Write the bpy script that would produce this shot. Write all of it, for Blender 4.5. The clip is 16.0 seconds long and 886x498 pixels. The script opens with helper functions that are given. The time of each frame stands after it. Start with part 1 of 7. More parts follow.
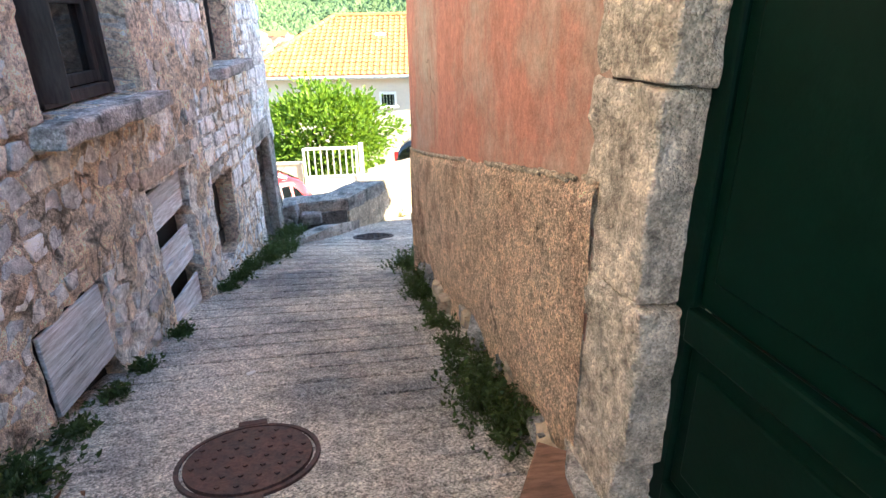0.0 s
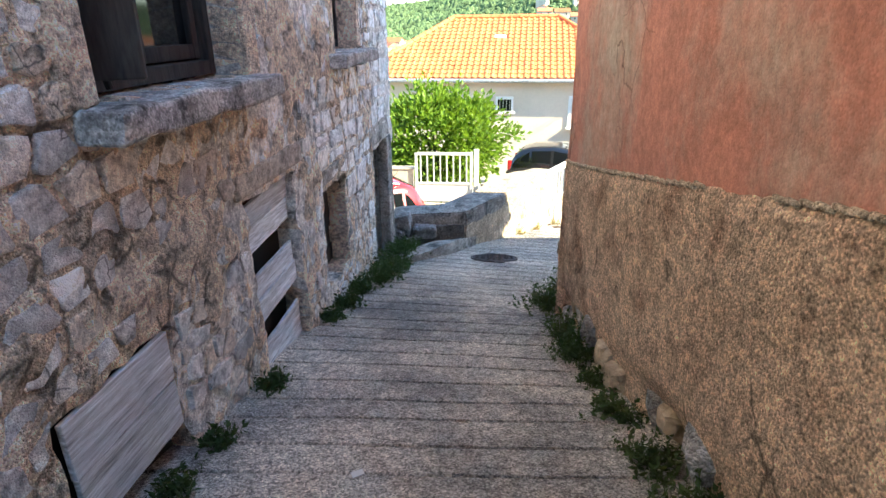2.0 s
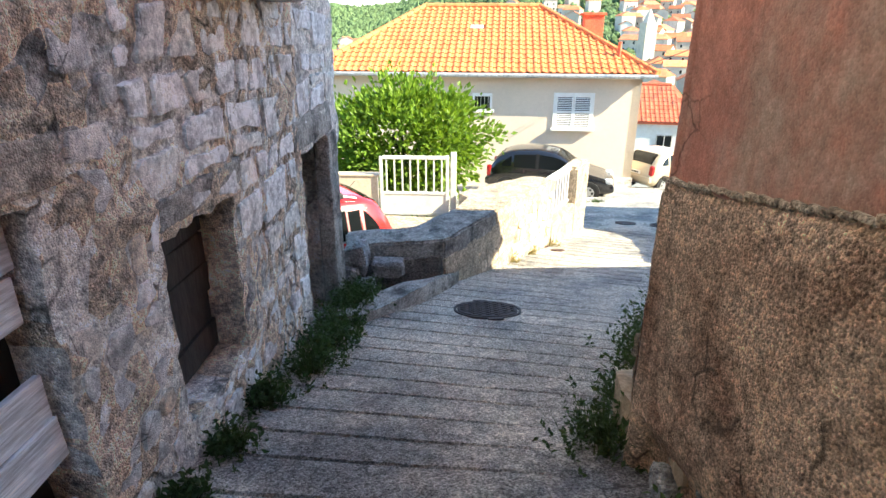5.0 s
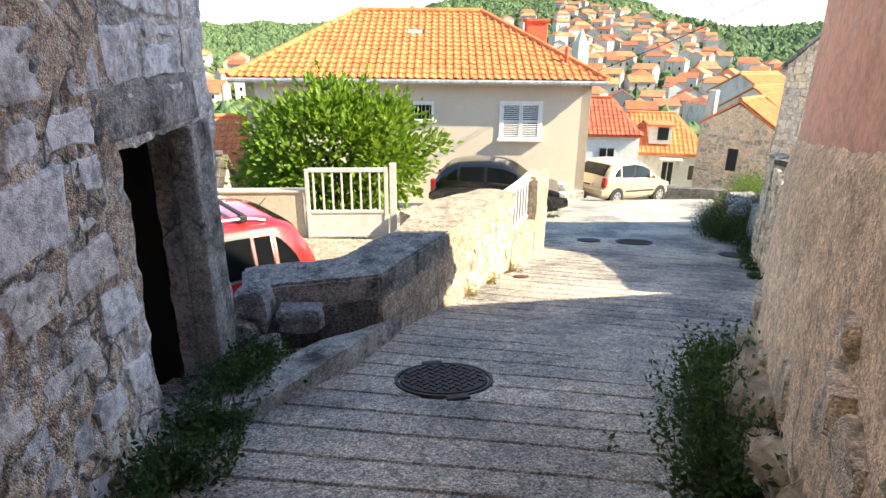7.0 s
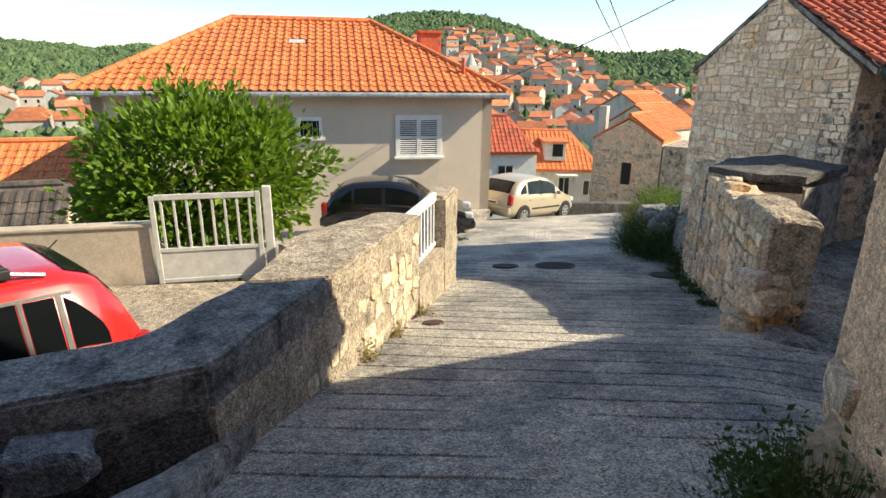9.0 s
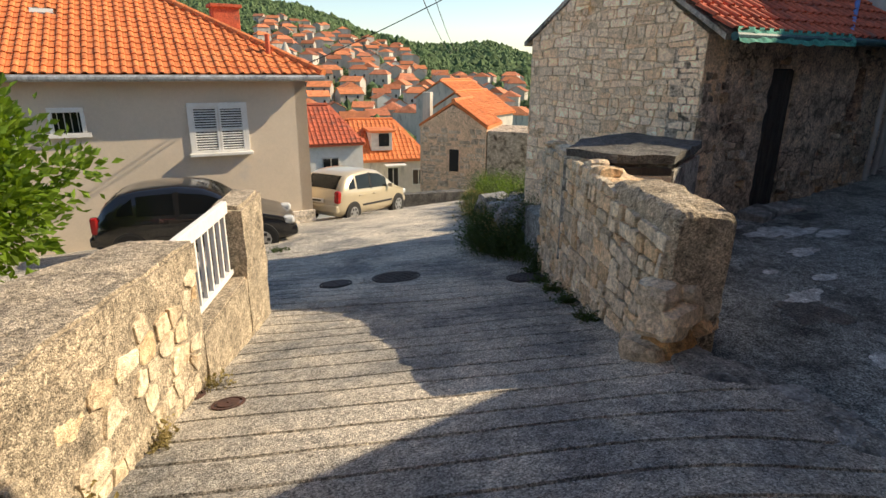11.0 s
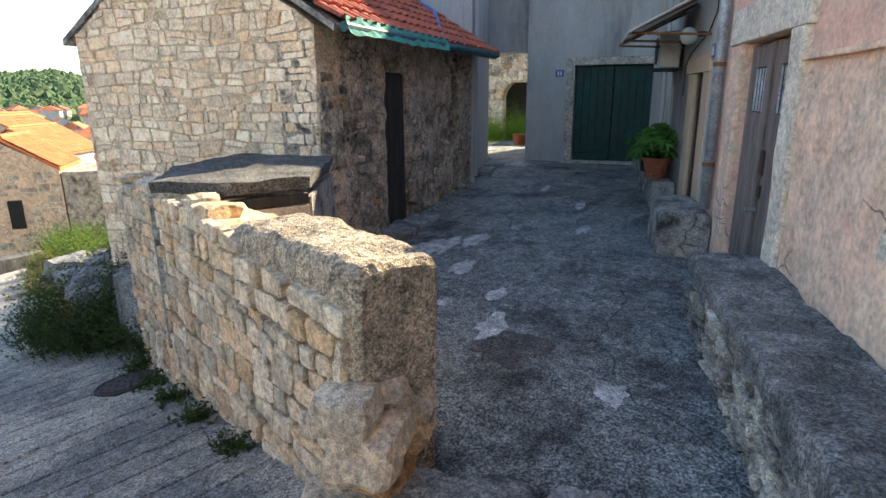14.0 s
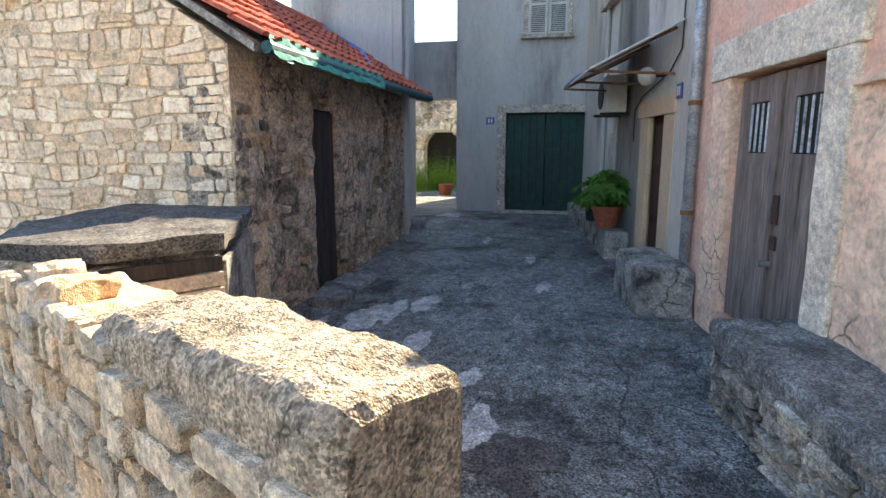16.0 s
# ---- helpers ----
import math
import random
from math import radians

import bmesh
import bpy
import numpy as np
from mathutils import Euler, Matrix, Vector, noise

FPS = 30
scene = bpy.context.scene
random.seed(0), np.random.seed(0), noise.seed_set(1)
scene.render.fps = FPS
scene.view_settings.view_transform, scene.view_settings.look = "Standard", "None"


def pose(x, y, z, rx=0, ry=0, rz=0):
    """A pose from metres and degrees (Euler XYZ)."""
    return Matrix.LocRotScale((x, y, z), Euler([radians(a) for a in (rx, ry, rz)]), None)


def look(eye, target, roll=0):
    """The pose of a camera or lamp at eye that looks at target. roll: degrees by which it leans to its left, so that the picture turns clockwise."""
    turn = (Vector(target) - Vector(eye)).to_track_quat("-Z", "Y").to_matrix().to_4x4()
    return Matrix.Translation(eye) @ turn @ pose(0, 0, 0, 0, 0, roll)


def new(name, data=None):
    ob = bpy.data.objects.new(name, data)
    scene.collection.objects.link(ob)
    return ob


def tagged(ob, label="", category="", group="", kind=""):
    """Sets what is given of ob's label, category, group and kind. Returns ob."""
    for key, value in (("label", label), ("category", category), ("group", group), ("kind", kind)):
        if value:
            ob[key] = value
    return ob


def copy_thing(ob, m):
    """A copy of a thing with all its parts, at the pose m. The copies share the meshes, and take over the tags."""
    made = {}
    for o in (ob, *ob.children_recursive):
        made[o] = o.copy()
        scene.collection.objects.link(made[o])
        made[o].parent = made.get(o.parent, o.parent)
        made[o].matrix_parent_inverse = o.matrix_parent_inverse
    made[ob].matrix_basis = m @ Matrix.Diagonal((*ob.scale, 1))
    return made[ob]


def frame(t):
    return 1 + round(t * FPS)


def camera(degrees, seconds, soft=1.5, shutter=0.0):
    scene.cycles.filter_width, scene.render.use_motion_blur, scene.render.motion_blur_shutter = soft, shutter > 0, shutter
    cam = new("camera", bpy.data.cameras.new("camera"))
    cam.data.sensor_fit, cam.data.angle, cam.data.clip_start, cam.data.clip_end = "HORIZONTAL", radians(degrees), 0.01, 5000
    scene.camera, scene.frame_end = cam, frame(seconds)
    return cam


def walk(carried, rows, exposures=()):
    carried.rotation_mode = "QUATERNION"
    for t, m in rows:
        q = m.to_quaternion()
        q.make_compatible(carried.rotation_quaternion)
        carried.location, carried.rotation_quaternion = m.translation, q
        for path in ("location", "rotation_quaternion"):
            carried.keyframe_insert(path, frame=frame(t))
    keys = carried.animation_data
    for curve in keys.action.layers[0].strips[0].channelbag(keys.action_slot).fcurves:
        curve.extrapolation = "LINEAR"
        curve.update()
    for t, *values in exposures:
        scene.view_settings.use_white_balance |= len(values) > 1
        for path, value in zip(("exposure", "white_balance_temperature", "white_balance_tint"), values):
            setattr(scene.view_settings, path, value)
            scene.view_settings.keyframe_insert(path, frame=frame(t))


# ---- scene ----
cam = camera(75.6, 16.0)
PATH = [
    (0, (-0.021, 0.014, 1.566), (0.14, 1.858, 0.807), -1.0),
    (0.5, (-0.135, 0.295, 1.516), (-0.076, 2.143, 0.755), -1.0),
    (1, (-0.234, 0.605, 1.461), (-0.277, 2.456, 0.706), -0.9),
    (1.5, (-0.303, 0.93, 1.39), (-0.433, 2.782, 0.646), -0.8),
    (2, (-0.438, 1.305, 1.321), (-0.608, 3.158, 0.589), -0.6),
    (2.5, (-0.475, 1.696, 1.239), (-0.648, 3.553, 0.516), -0.5),
    (3, (-0.58, 2.13, 1.182), (-0.721, 3.993, 0.467), -0.4),
    (3.5, (-0.596, 2.512, 1.116), (-0.733, 4.372, 0.394), -0.3),
    (3.7, (-0.588, 2.678, 1.105), (-0.727, 4.536, 0.378), -0.3),
    (5.8, (-0.685, 4.58, 0.589), (-0.657, 6.447, -0.128), 0.5),
    (6, (-0.679, 4.747, 0.55), (-0.623, 6.616, -0.16), 0.5),
    (6.5, (-0.685, 5.145, 0.442), (-0.588, 7.016, -0.258), 0.5),
    (7, (-0.642, 5.601, 0.322), (-0.517, 7.482, -0.346), 0.6),
    (7.5, (-0.621, 6.011, 0.181), (-0.455, 7.901, -0.453), 0.6),
    (8, (-0.585, 6.478, 0.11), (-0.329, 8.365, -0.501), 0.8),
    (8.5, (-0.452, 6.858, 0.082), (-0.1, 8.735, -0.514), 0.6),
    (8.7, (-0.418, 7.05, 0.015), (-0.023, 8.919, -0.578), 0.6),
    (10.8, (0.349, 8.921, -0.321), (1.274, 10.585, -0.934), 0.7),
    (11, (0.408, 9.087, -0.365), (1.394, 10.715, -0.979), 0.6),
    (11.5, (0.628, 9.407, -0.43), (1.773, 10.929, -1.04), 0.4),
    (12, (0.87, 9.699, -0.454), (2.187, 11.077, -1.058), 0.1),
    (12.5, (1.067, 9.926, -0.49), (2.542, 11.14, -1.081), -0.1),
    (13, (1.371, 10.099, -0.557), (2.986, 11.128, -1.133), -0.3),
    (13.5, (1.609, 10.279, -0.621), (3.317, 11.159, -1.176), -0.4),
    (14, (1.884, 10.386, -0.648), (3.678, 11.1, -1.171), -0.5),
    (14.5, (2.12, 10.479, -0.666), (3.978, 11.042, -1.151), -0.5),
    (15, (2.357, 10.662, -0.691), (4.264, 11.086, -1.122), -0.3),
    (15.5, (2.597, 10.823, -0.732), (4.523, 11.204, -1.111), -0.1),
    (16, (2.776, 11.064, -0.776), (4.696, 11.501, -1.127), -0.0),
]
EXPOSURES = [(0.0, 3.05, 6350, 2), (1.5, 2.65, 6350, 2), (2.5, 2.48, 6200, 0), (3.5, 2.4, 6200, 1), (6.0, 2.15, 6600, 4), (7.0, 1.9, 6700, 6), (8.5, 1.15, 6600, 5), (11.0, 0.68, 7200, 10), (12.5, 0.9, 6700, 6), (14.5, 1.97, 6950, 9), (16.0, 2.1, 7050, 10)]
SKY_STRENGTH, SUN_STRENGTH = 0.118, 4.6

walk(cam, [(t, look(eye, target, roll)) for t, eye, target, roll in PATH], EXPOSURES)

# ---- light ----
SUN_AZ, SUN_EL = radians(108), radians(35)
TO_SUN = Vector((math.sin(SUN_AZ) * math.cos(SUN_EL), math.cos(SUN_AZ) * math.cos(SUN_EL), math.sin(SUN_EL)))
world = bpy.data.worlds.new("sky")
scene.world = world
world.use_nodes = True
wn = world.node_tree
sky = wn.nodes.new("ShaderNodeTexSky")
sky.sky_type, sky.sun_disc = "NISHITA", False
sky.sun_elevation, sky.sun_rotation = SUN_EL, SUN_AZ
sky.dust_density, sky.air_density, sky.ozone_density = 0.25, 1.0, 2.5
wn.links.new(sky.outputs[0], wn.nodes["Background"].inputs[0])
wn.nodes["Background"].inputs[1].default_value = SKY_STRENGTH
sun_data = bpy.data.lights.new("sun", "SUN")
sun_data.energy, sun_data.angle, sun_data.color = SUN_STRENGTH, radians(0.53), (1.0, 0.86, 0.66)
sun = new("sun", sun_data)
sun.matrix_world = look(TO_SUN * 60, (0, 0, 0))

# ---- materials ----


def rgb(c):
    return (*c, 1.0)


def mat(name, c1, c2, scale=4.0, rough=0.85, bump=0.3, fine=70.0, c3=None, c3_scale=1.3, c3_at=0.6, vary=0.0, metal=0.0, depth=0.01, stretch=(1, 1, 1), speck=0.0, coat=0.0, grain=0.42, spec=0.3, agg=0.0, amt=0.3, tint=None, crack=0.0, wide=0.03, crack_at=0.5):
    """A weathered surface: two colours by a broad noise, a third in stains, fine grain, and relief."""
    m = bpy.data.materials.new(name)
    m.use_nodes = True
    nt = m.node_tree
    n, l = nt.nodes, nt.links
    b = n["Principled BSDF"]
    geo = n.new("ShaderNodeNewGeometry")
    mp = n.new("ShaderNodeVectorMath")
    mp.operation = "MULTIPLY"
    mp.inputs[1].default_value = stretch
    l.new(geo.outputs["Position"], mp.inputs[0])

    def noi(s, det=4.0, ro=0.6):
        t = n.new("ShaderNodeTexNoise")
        t.inputs["Scale"].default_value, t.inputs["Detail"].default_value, t.inputs["Roughness"].default_value = s, det, ro
        l.new(mp.outputs[0], t.inputs["Vector"])
        return t.outputs["Fac"]

    def ramp(x, lo, hi):
        r = n.new("ShaderNodeMapRange")
        r.inputs["From Min"].default_value, r.inputs["From Max"].default_value = lo, hi
        l.new(x, r.inputs["Value"])
        return r.outputs["Result"]

    def mix(fac, a, bb, mode="MIX"):
        x = n.new("ShaderNodeMix")
        x.data_type, x.blend_type = "RGBA", mode
        for sock, v in ((x.inputs[0], fac), (x.inputs[6], a), (x.inputs[7], bb)):
            if isinstance(v, (float, int)):
                sock.default_value = v
            elif isinstance(v, tuple):
                sock.default_value = rgb(v)
            else:
                l.new(v, sock)
        return x.outputs[2]

    col = mix(ramp(noi(scale, 6.0), 0.38, 0.62), c1, c2)
    if c3:
        col = mix(ramp(noi(c3_scale, 8.0, 0.68), c3_at - 0.06, c3_at + 0.1), col, c3)
    f = noi(fine, 3.0)
    f2 = noi(fine * 0.24, 6.0, 0.72)
    av = n.new("ShaderNodeMath")
    av.operation = "MULTIPLY_ADD"
    av.inputs[1].default_value = 1.1
    l.new(f2, av.inputs[0])
    l.new(f, av.inputs[2])
    grey = ramp(av.outputs[0], 0.78, 1.32)
    v = n.new("ShaderNodeMapRange")
    v.inputs["To Min"].default_value, v.inputs["To Max"].default_value = 1 - grain, 1 + grain
    l.new(grey, v.inputs["Value"])
    val = v.outputs["Result"]
    pebble = None
    if agg:
        # exposed grit: crisp cells of differing lightness
        pv = n.new("ShaderNodeTexVoronoi")
        pv.inputs["Scale"].default_value = agg
        l.new(geo.outputs["Position"], pv.inputs["Vector"])
        pebble = pv.outputs["Distance"]
        sp = n.new("ShaderNodeSeparateColor")
        l.new(pv.outputs["Color"], sp.inputs[0])
        pr = n.new("ShaderNodeMapRange")
        pr.inputs["To Min"].default_value, pr.inputs["To Max"].default_value = 1 - amt, 1 + amt
        l.new(sp.outputs[0], pr.inputs["Value"])
        pm = n.new("ShaderNodeMath")
        pm.operation = "MULTIPLY"
        l.new(val, pm.inputs[0])
        l.new(pr.outputs["Result"], pm.inputs[1])
        val = pm.outputs[0]
    if vary:
        oi = n.new("ShaderNodeObjectInfo")
        isl = n.new("ShaderNodeNewGeometry")
        s = n.new("ShaderNodeMath")
        l.new(oi.outputs["Random"], s.inputs[0])
        l.new(isl.outputs["Random Per Island"], s.inputs[1])
        fr = n.new("ShaderNodeMath")
        fr.operation = "FRACT"
        l.new(s.outputs[0], fr.inputs[0])
        if tint:
            f3 = n.new("ShaderNodeMath")
            f3.operation = "MULTIPLY"
            f3.inputs[1].default_value = 7.31
            l.new(fr.outputs[0], f3.inputs[0])
            f4 = n.new("ShaderNodeMath")
            f4.operation = "FRACT"
            l.new(f3.outputs[0], f4.inputs[0])
            col = mix(ramp(f4.outputs[0], 0.55, 1.0), col, tint)
        vr = n.new("ShaderNodeMapRange")
        vr.inputs["To Min"].default_value, vr.inputs["To Max"].default_value = 1 - vary, 1 + vary
        l.new(fr.outputs[0], vr.inputs["Value"])
        mu = n.new("ShaderNodeMath")
        mu.operation = "MULTIPLY"
        l.new(val, mu.inputs[0])
        l.new(vr.outputs["Result"], mu.inputs[1])
        val = mu.outputs[0]
    hs = n.new("ShaderNodeHueSaturation")
    l.new(val, hs.inputs["Value"])
    l.new(col, hs.inputs["Color"])
    col = hs.outputs["Color"]
    if speck:
        vo = n.new("ShaderNodeTexVoronoi")
        vo.inputs["Scale"].default_value = fine * 1.3
        l.new(mp.outputs[0], vo.inputs["Vector"])
        col = mix(ramp(vo.outputs["Distance"], 0.25, 0.05), col, (0.62, 0.58, 0.5)) if speck > 0 else col
    if crack:
        # wandering cracks and crevices, broken off by a broad noise
        dn = n.new("ShaderNodeTexNoise")
        dn.inputs["Scale"].default_value, dn.inputs["Detail"].default_value = crack * 1.3, 5.0
        l.new(geo.outputs["Position"], dn.inputs["Vector"])
        dm = n.new("ShaderNodeVectorMath")
        dm.operation = "MULTIPLY_ADD"
        dm.inputs[1].default_value = (0.7 / crack, 0.7 / crack, 0.7 / crack)
        l.new(dn.outputs["Color"], dm.inputs[0])
        l.new(geo.outputs["Position"], dm.inputs[2])
        cv = n.new("ShaderNodeTexVoronoi")
        cv.feature = "DISTANCE_TO_EDGE"
        cv.inputs["Scale"].default_value = crack
        l.new(dm.outputs[0], cv.inputs["Vector"])
        cm = n.new("ShaderNodeMath")
        cm.operation = "MULTIPLY"
        l.new(ramp(cv.outputs["Distance"], wide, wide * 0.15), cm.inputs[0])
        l.new(ramp(noi(crack * 0.45, 5.0), crack_at, crack_at + 0.08), cm.inputs[1])
        cf = n.new("ShaderNodeMath")
        cf.operation = "MULTIPLY"
        cf.inputs[1].default_value = 0.82
        l.new(cm.outputs[0], cf.inputs[0])
        col = mix(cf.outputs[0], col, tuple(c * 0.13 for c in c2))
    l.new(col, b.inputs["Base Color"])
    b.inputs["Roughness"].default_value, b.inputs["Metallic"].default_value = rough, metal
    b.inputs["Specular IOR Level"].default_value = spec
    b.inputs["Coat Weight"].default_value = coat
    if bump:
        h = n.new("ShaderNodeMath")
        h.operation = "MULTIPLY_ADD"
        h.inputs[1].default_value = 0.5
        l.new(f, h.inputs[0])
        l.new(f2, h.inputs[2])
        if pebble:
            hp = n.new("ShaderNodeMath")
            hp.operation = "MULTIPLY_ADD"
            hp.inputs[1].default_value = -0.22
            l.new(pebble, hp.inputs[0])
            l.new(h.outputs[0], hp.inputs[2])
            h = hp
        bp = n.new("ShaderNodeBump")
        bp.inputs["Strength"].default_value, bp.inputs["Distance"].default_value = bump, depth
        l.new(h.outputs[0], bp.inputs["Height"])
        l.new(bp.outputs[0], b.inputs["Normal"])
    return m


def plain(name, c, rough=0.5, metal=0.0, coat=0.0):
    m = bpy.data.materials.new(name)
    m.use_nodes = True
    b = m.node_tree.nodes["Principled BSDF"]
    b.inputs["Base Color"].default_value, b.inputs["Roughness"].default_value, b.inputs["Metallic"].default_value = rgb(c), rough, metal
    b.inputs["Coat Weight"].default_value = coat
    return m


def leaf_mat(name, c1, c2, scale=3.0):
    m = mat(name, c1, c2, scale, 0.55, 0.0, 30.0, vary=0.35)
    b = m.node_tree.nodes["Principled BSDF"]
    tr = m.node_tree.nodes.new("ShaderNodeBsdfTranslucent")
    tr.inputs[0].default_value = rgb((c2[0] * 1.6, c2[1] * 1.6, c2[2]))
    ad = m.node_tree.nodes.new("ShaderNodeMixShader")
    ad.inputs[0].default_value = 0.3
    out = m.node_tree.nodes["Material Output"]
    m.node_tree.links.new(b.outputs[0], ad.inputs[1])
    m.node_tree.links.new(tr.outputs[0], ad.inputs[2])
    m.node_tree.links.new(ad.outputs[0], out.inputs[0])
    return m


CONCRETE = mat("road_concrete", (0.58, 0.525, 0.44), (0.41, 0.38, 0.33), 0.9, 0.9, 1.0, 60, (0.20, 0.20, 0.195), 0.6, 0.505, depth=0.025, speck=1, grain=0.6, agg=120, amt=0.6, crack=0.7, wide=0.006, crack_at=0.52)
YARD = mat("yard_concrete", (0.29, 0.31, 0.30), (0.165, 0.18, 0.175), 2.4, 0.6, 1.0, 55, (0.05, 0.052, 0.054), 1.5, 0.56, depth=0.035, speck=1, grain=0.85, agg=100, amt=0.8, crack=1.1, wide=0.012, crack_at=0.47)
PATCH = mat("pale_yard_concrete", (0.52, 0.53, 0.515), (0.30, 0.308, 0.30), 7, 0.8, 0.5, 60, grain=0.6, agg=110, amt=0.4)
COURTPL = mat("court_wall_plaster", (0.52, 0.435, 0.335), (0.44, 0.375, 0.295), 0.9, 0.92, 0.3, 40, (0.34, 0.29, 0.235), 1.1, 0.62, grain=0.16)
OLDCEM = mat("old_cement", (0.49, 0.46, 0.41), (0.30, 0.285, 0.26), 2.2, 0.9, 0.9, 36, (0.07, 0.068, 0.062), 2.6, 0.56, depth=0.035, grain=0.5, agg=130, amt=0.35, crack=5.0, wide=0.05, crack_at=0.54)
SUNCEM = mat("wall_cap_cement", (0.465, 0.385, 0.285), (0.35, 0.295, 0.222), 2.5, 0.92, 1.0, 34, (0.165, 0.142, 0.115), 2.6, 0.63, depth=0.035, grain=0.58, agg=110, amt=0.5, crack=7.0, wide=0.05, crack_at=0.56)
DARKCEM = mat("near_black_cement", (0.075, 0.073, 0.07), (0.14, 0.135, 0.125), 3.5, 0.9, 0.7, 40, (0.26, 0.25, 0.23), 4.0, 0.66, depth=0.02, agg=90, amt=0.65)
LIME = mat("grey_limestone", (0.80, 0.785, 0.75), (0.62, 0.60, 0.57), 5, 0.9, 0.9, 24, (0.17, 0.165, 0.155), 3.0, 0.60, vary=0.18, depth=0.025, grain=0.55, agg=160, amt=0.2, tint=(0.64, 0.54, 0.42), crack=8.0, wide=0.04, crack_at=0.52)
LIMEWHITE = mat("bleached_limestone", (0.90, 0.895, 0.88), (0.74, 0.74, 0.73), 4, 0.9, 0.8, 26, (0.12, 0.12, 0.118), 2.4, 0.635, vary=0.12, depth=0.02, grain=0.5, agg=150, amt=0.18, tint=(0.74, 0.70, 0.63), crack=6.0, wide=0.03, crack_at=0.58)
BLACKMORTAR = mat("blackened_lime_mortar", (0.88, 0.84, 0.765), (0.69, 0.655, 0.595), 2.6, 0.95, 0.9, 26, (0.075, 0.074, 0.072), 1.7, 0.57, depth=0.04, grain=0.55, agg=120, amt=0.3, crack=5.0, wide=0.06, crack_at=0.52)
TANPLASTER = mat("flaking_tan_plaster", (0.77, 0.55, 0.375), (0.63, 0.45, 0.305), 1.8, 0.95, 0.7, 40, (0.40, 0.29, 0.20), 1.6, 0.64, depth=0.03, grain=0.42, agg=120, amt=0.3, crack=2.0, wide=0.03, crack_at=0.54)
LIMEWARM = mat("warm_limestone", (0.76, 0.64, 0.475), (0.60, 0.50, 0.37), 4, 0.9, 0.9, 28, (0.50, 0.27, 0.10), 1.1, 0.63, vary=0.2, depth=0.03, grain=0.5, agg=150, amt=0.2, tint=(0.62, 0.43, 0.25), crack=9.0, wide=0.025, crack_at=0.6)
GABLESTONE = mat("pale_limestone", (0.98, 0.795, 0.585), (0.86, 0.68, 0.49), 4, 0.9, 0.5, 28, (0.76, 0.44, 0.20), 1.0, 0.63, vary=0.18, depth=0.02, grain=0.4, agg=150, amt=0.18, tint=(0.84, 0.60, 0.38))
RENDERED = mat("rubble_mortar", (0.92, 0.76, 0.58), (0.75, 0.615, 0.465), 2.2, 0.95, 1.0, 26, (0.33, 0.215, 0.13), 1.4, 0.61, depth=0.08, grain=0.66, agg=120, amt=0.3, crack=5.0, wide=0.09, crack_at=0.50)
GABLEMORTAR = mat("pale_mortar", (0.78, 0.60, 0.40), (0.62, 0.48, 0.33), 3, 0.95, 0.9, 30, (0.68, 0.36, 0.13), 1.0, 0.61, depth=0.03, grain=0.45, agg=120, amt=0.25)
BARNRENDER = mat("flaking_barn_render", (0.72, 0.59, 0.45), (0.54, 0.44, 0.335), 2.6, 0.95, 1.0, 28, (0.085, 0.068, 0.055), 2.2, 0.585, depth=0.07, grain=0.6, agg=90, amt=0.3, crack=6.0, wide=0.08, crack_at=0.5)
BARNSTONE = mat("brown_barn_stone", (0.60, 0.50, 0.39), (0.41, 0.34, 0.265), 4, 0.92, 1.0, 28, (0.10, 0.08, 0.06), 2.0, 0.56, vary=0.3, depth=0.03, grain=0.55, agg=130, amt=0.3, tint=(0.45, 0.29, 0.16))
REDPLASTER = mat("faded_red_plaster", (0.46, 0.205, 0.15), (0.36, 0.162, 0.12), 0.9, 0.85, 0.5, 26, (0.40, 0.315, 0.255), 0.9, 0.52, depth=0.014, grain=0.24, agg=120, amt=0.14, crack=2.2, wide=0.014, crack_at=0.55, stretch=(1, 1, 0.75))
ROUGHCAST = mat("ochre_roughcast", (0.78, 0.57, 0.40), (0.62, 0.45, 0.315), 1.6, 0.95, 1.0, 62, (0.30, 0.165, 0.105), 1.2, 0.56, depth=0.06, grain=0.6, agg=110, amt=0.42, crack=4.0, wide=0.05, crack_at=0.55)
RUSTSTONE = mat("rust_stained_stone", (0.58, 0.34, 0.15), (0.42, 0.25, 0.12), 4, 0.92, 1.0, 26, (0.16, 0.11, 0.075), 3.0, 0.56, depth=0.03, grain=0.5, agg=130, amt=0.25)
TANSTONE = mat("tan_field_stone", (0.60, 0.49, 0.37), (0.44, 0.36, 0.28), 4, 0.92, 1.0, 26, (0.22, 0.17, 0.125), 2.2, 0.58, vary=0.25, depth=0.03, grain=0.55, agg=130, amt=0.3)
SALMON = mat("pale_salmon_plaster", (0.70, 0.36, 0.25), (0.62, 0.345, 0.245), 1.2, 0.9, 0.4, 30, (0.58, 0.43, 0.33), 1.4, 0.62, depth=0.015, grain=0.22)
PINK = mat("peeling_pink_plaster", (0.82, 0.47, 0.345), (0.77, 0.50, 0.375), 1.3, 0.9, 0.5, 30, (0.60, 0.50, 0.40), 1.9, 0.59, depth=0.02, grain=0.22)
PINKLOW = mat("bare_lower_plaster", (0.83, 0.56, 0.405), (0.79, 0.585, 0.43), 2.0, 0.95, 0.6, 24, (0.58, 0.45, 0.345), 2.0, 0.64, depth=0.035, grain=0.32, crack=3.0, wide=0.03, crack_at=0.53)
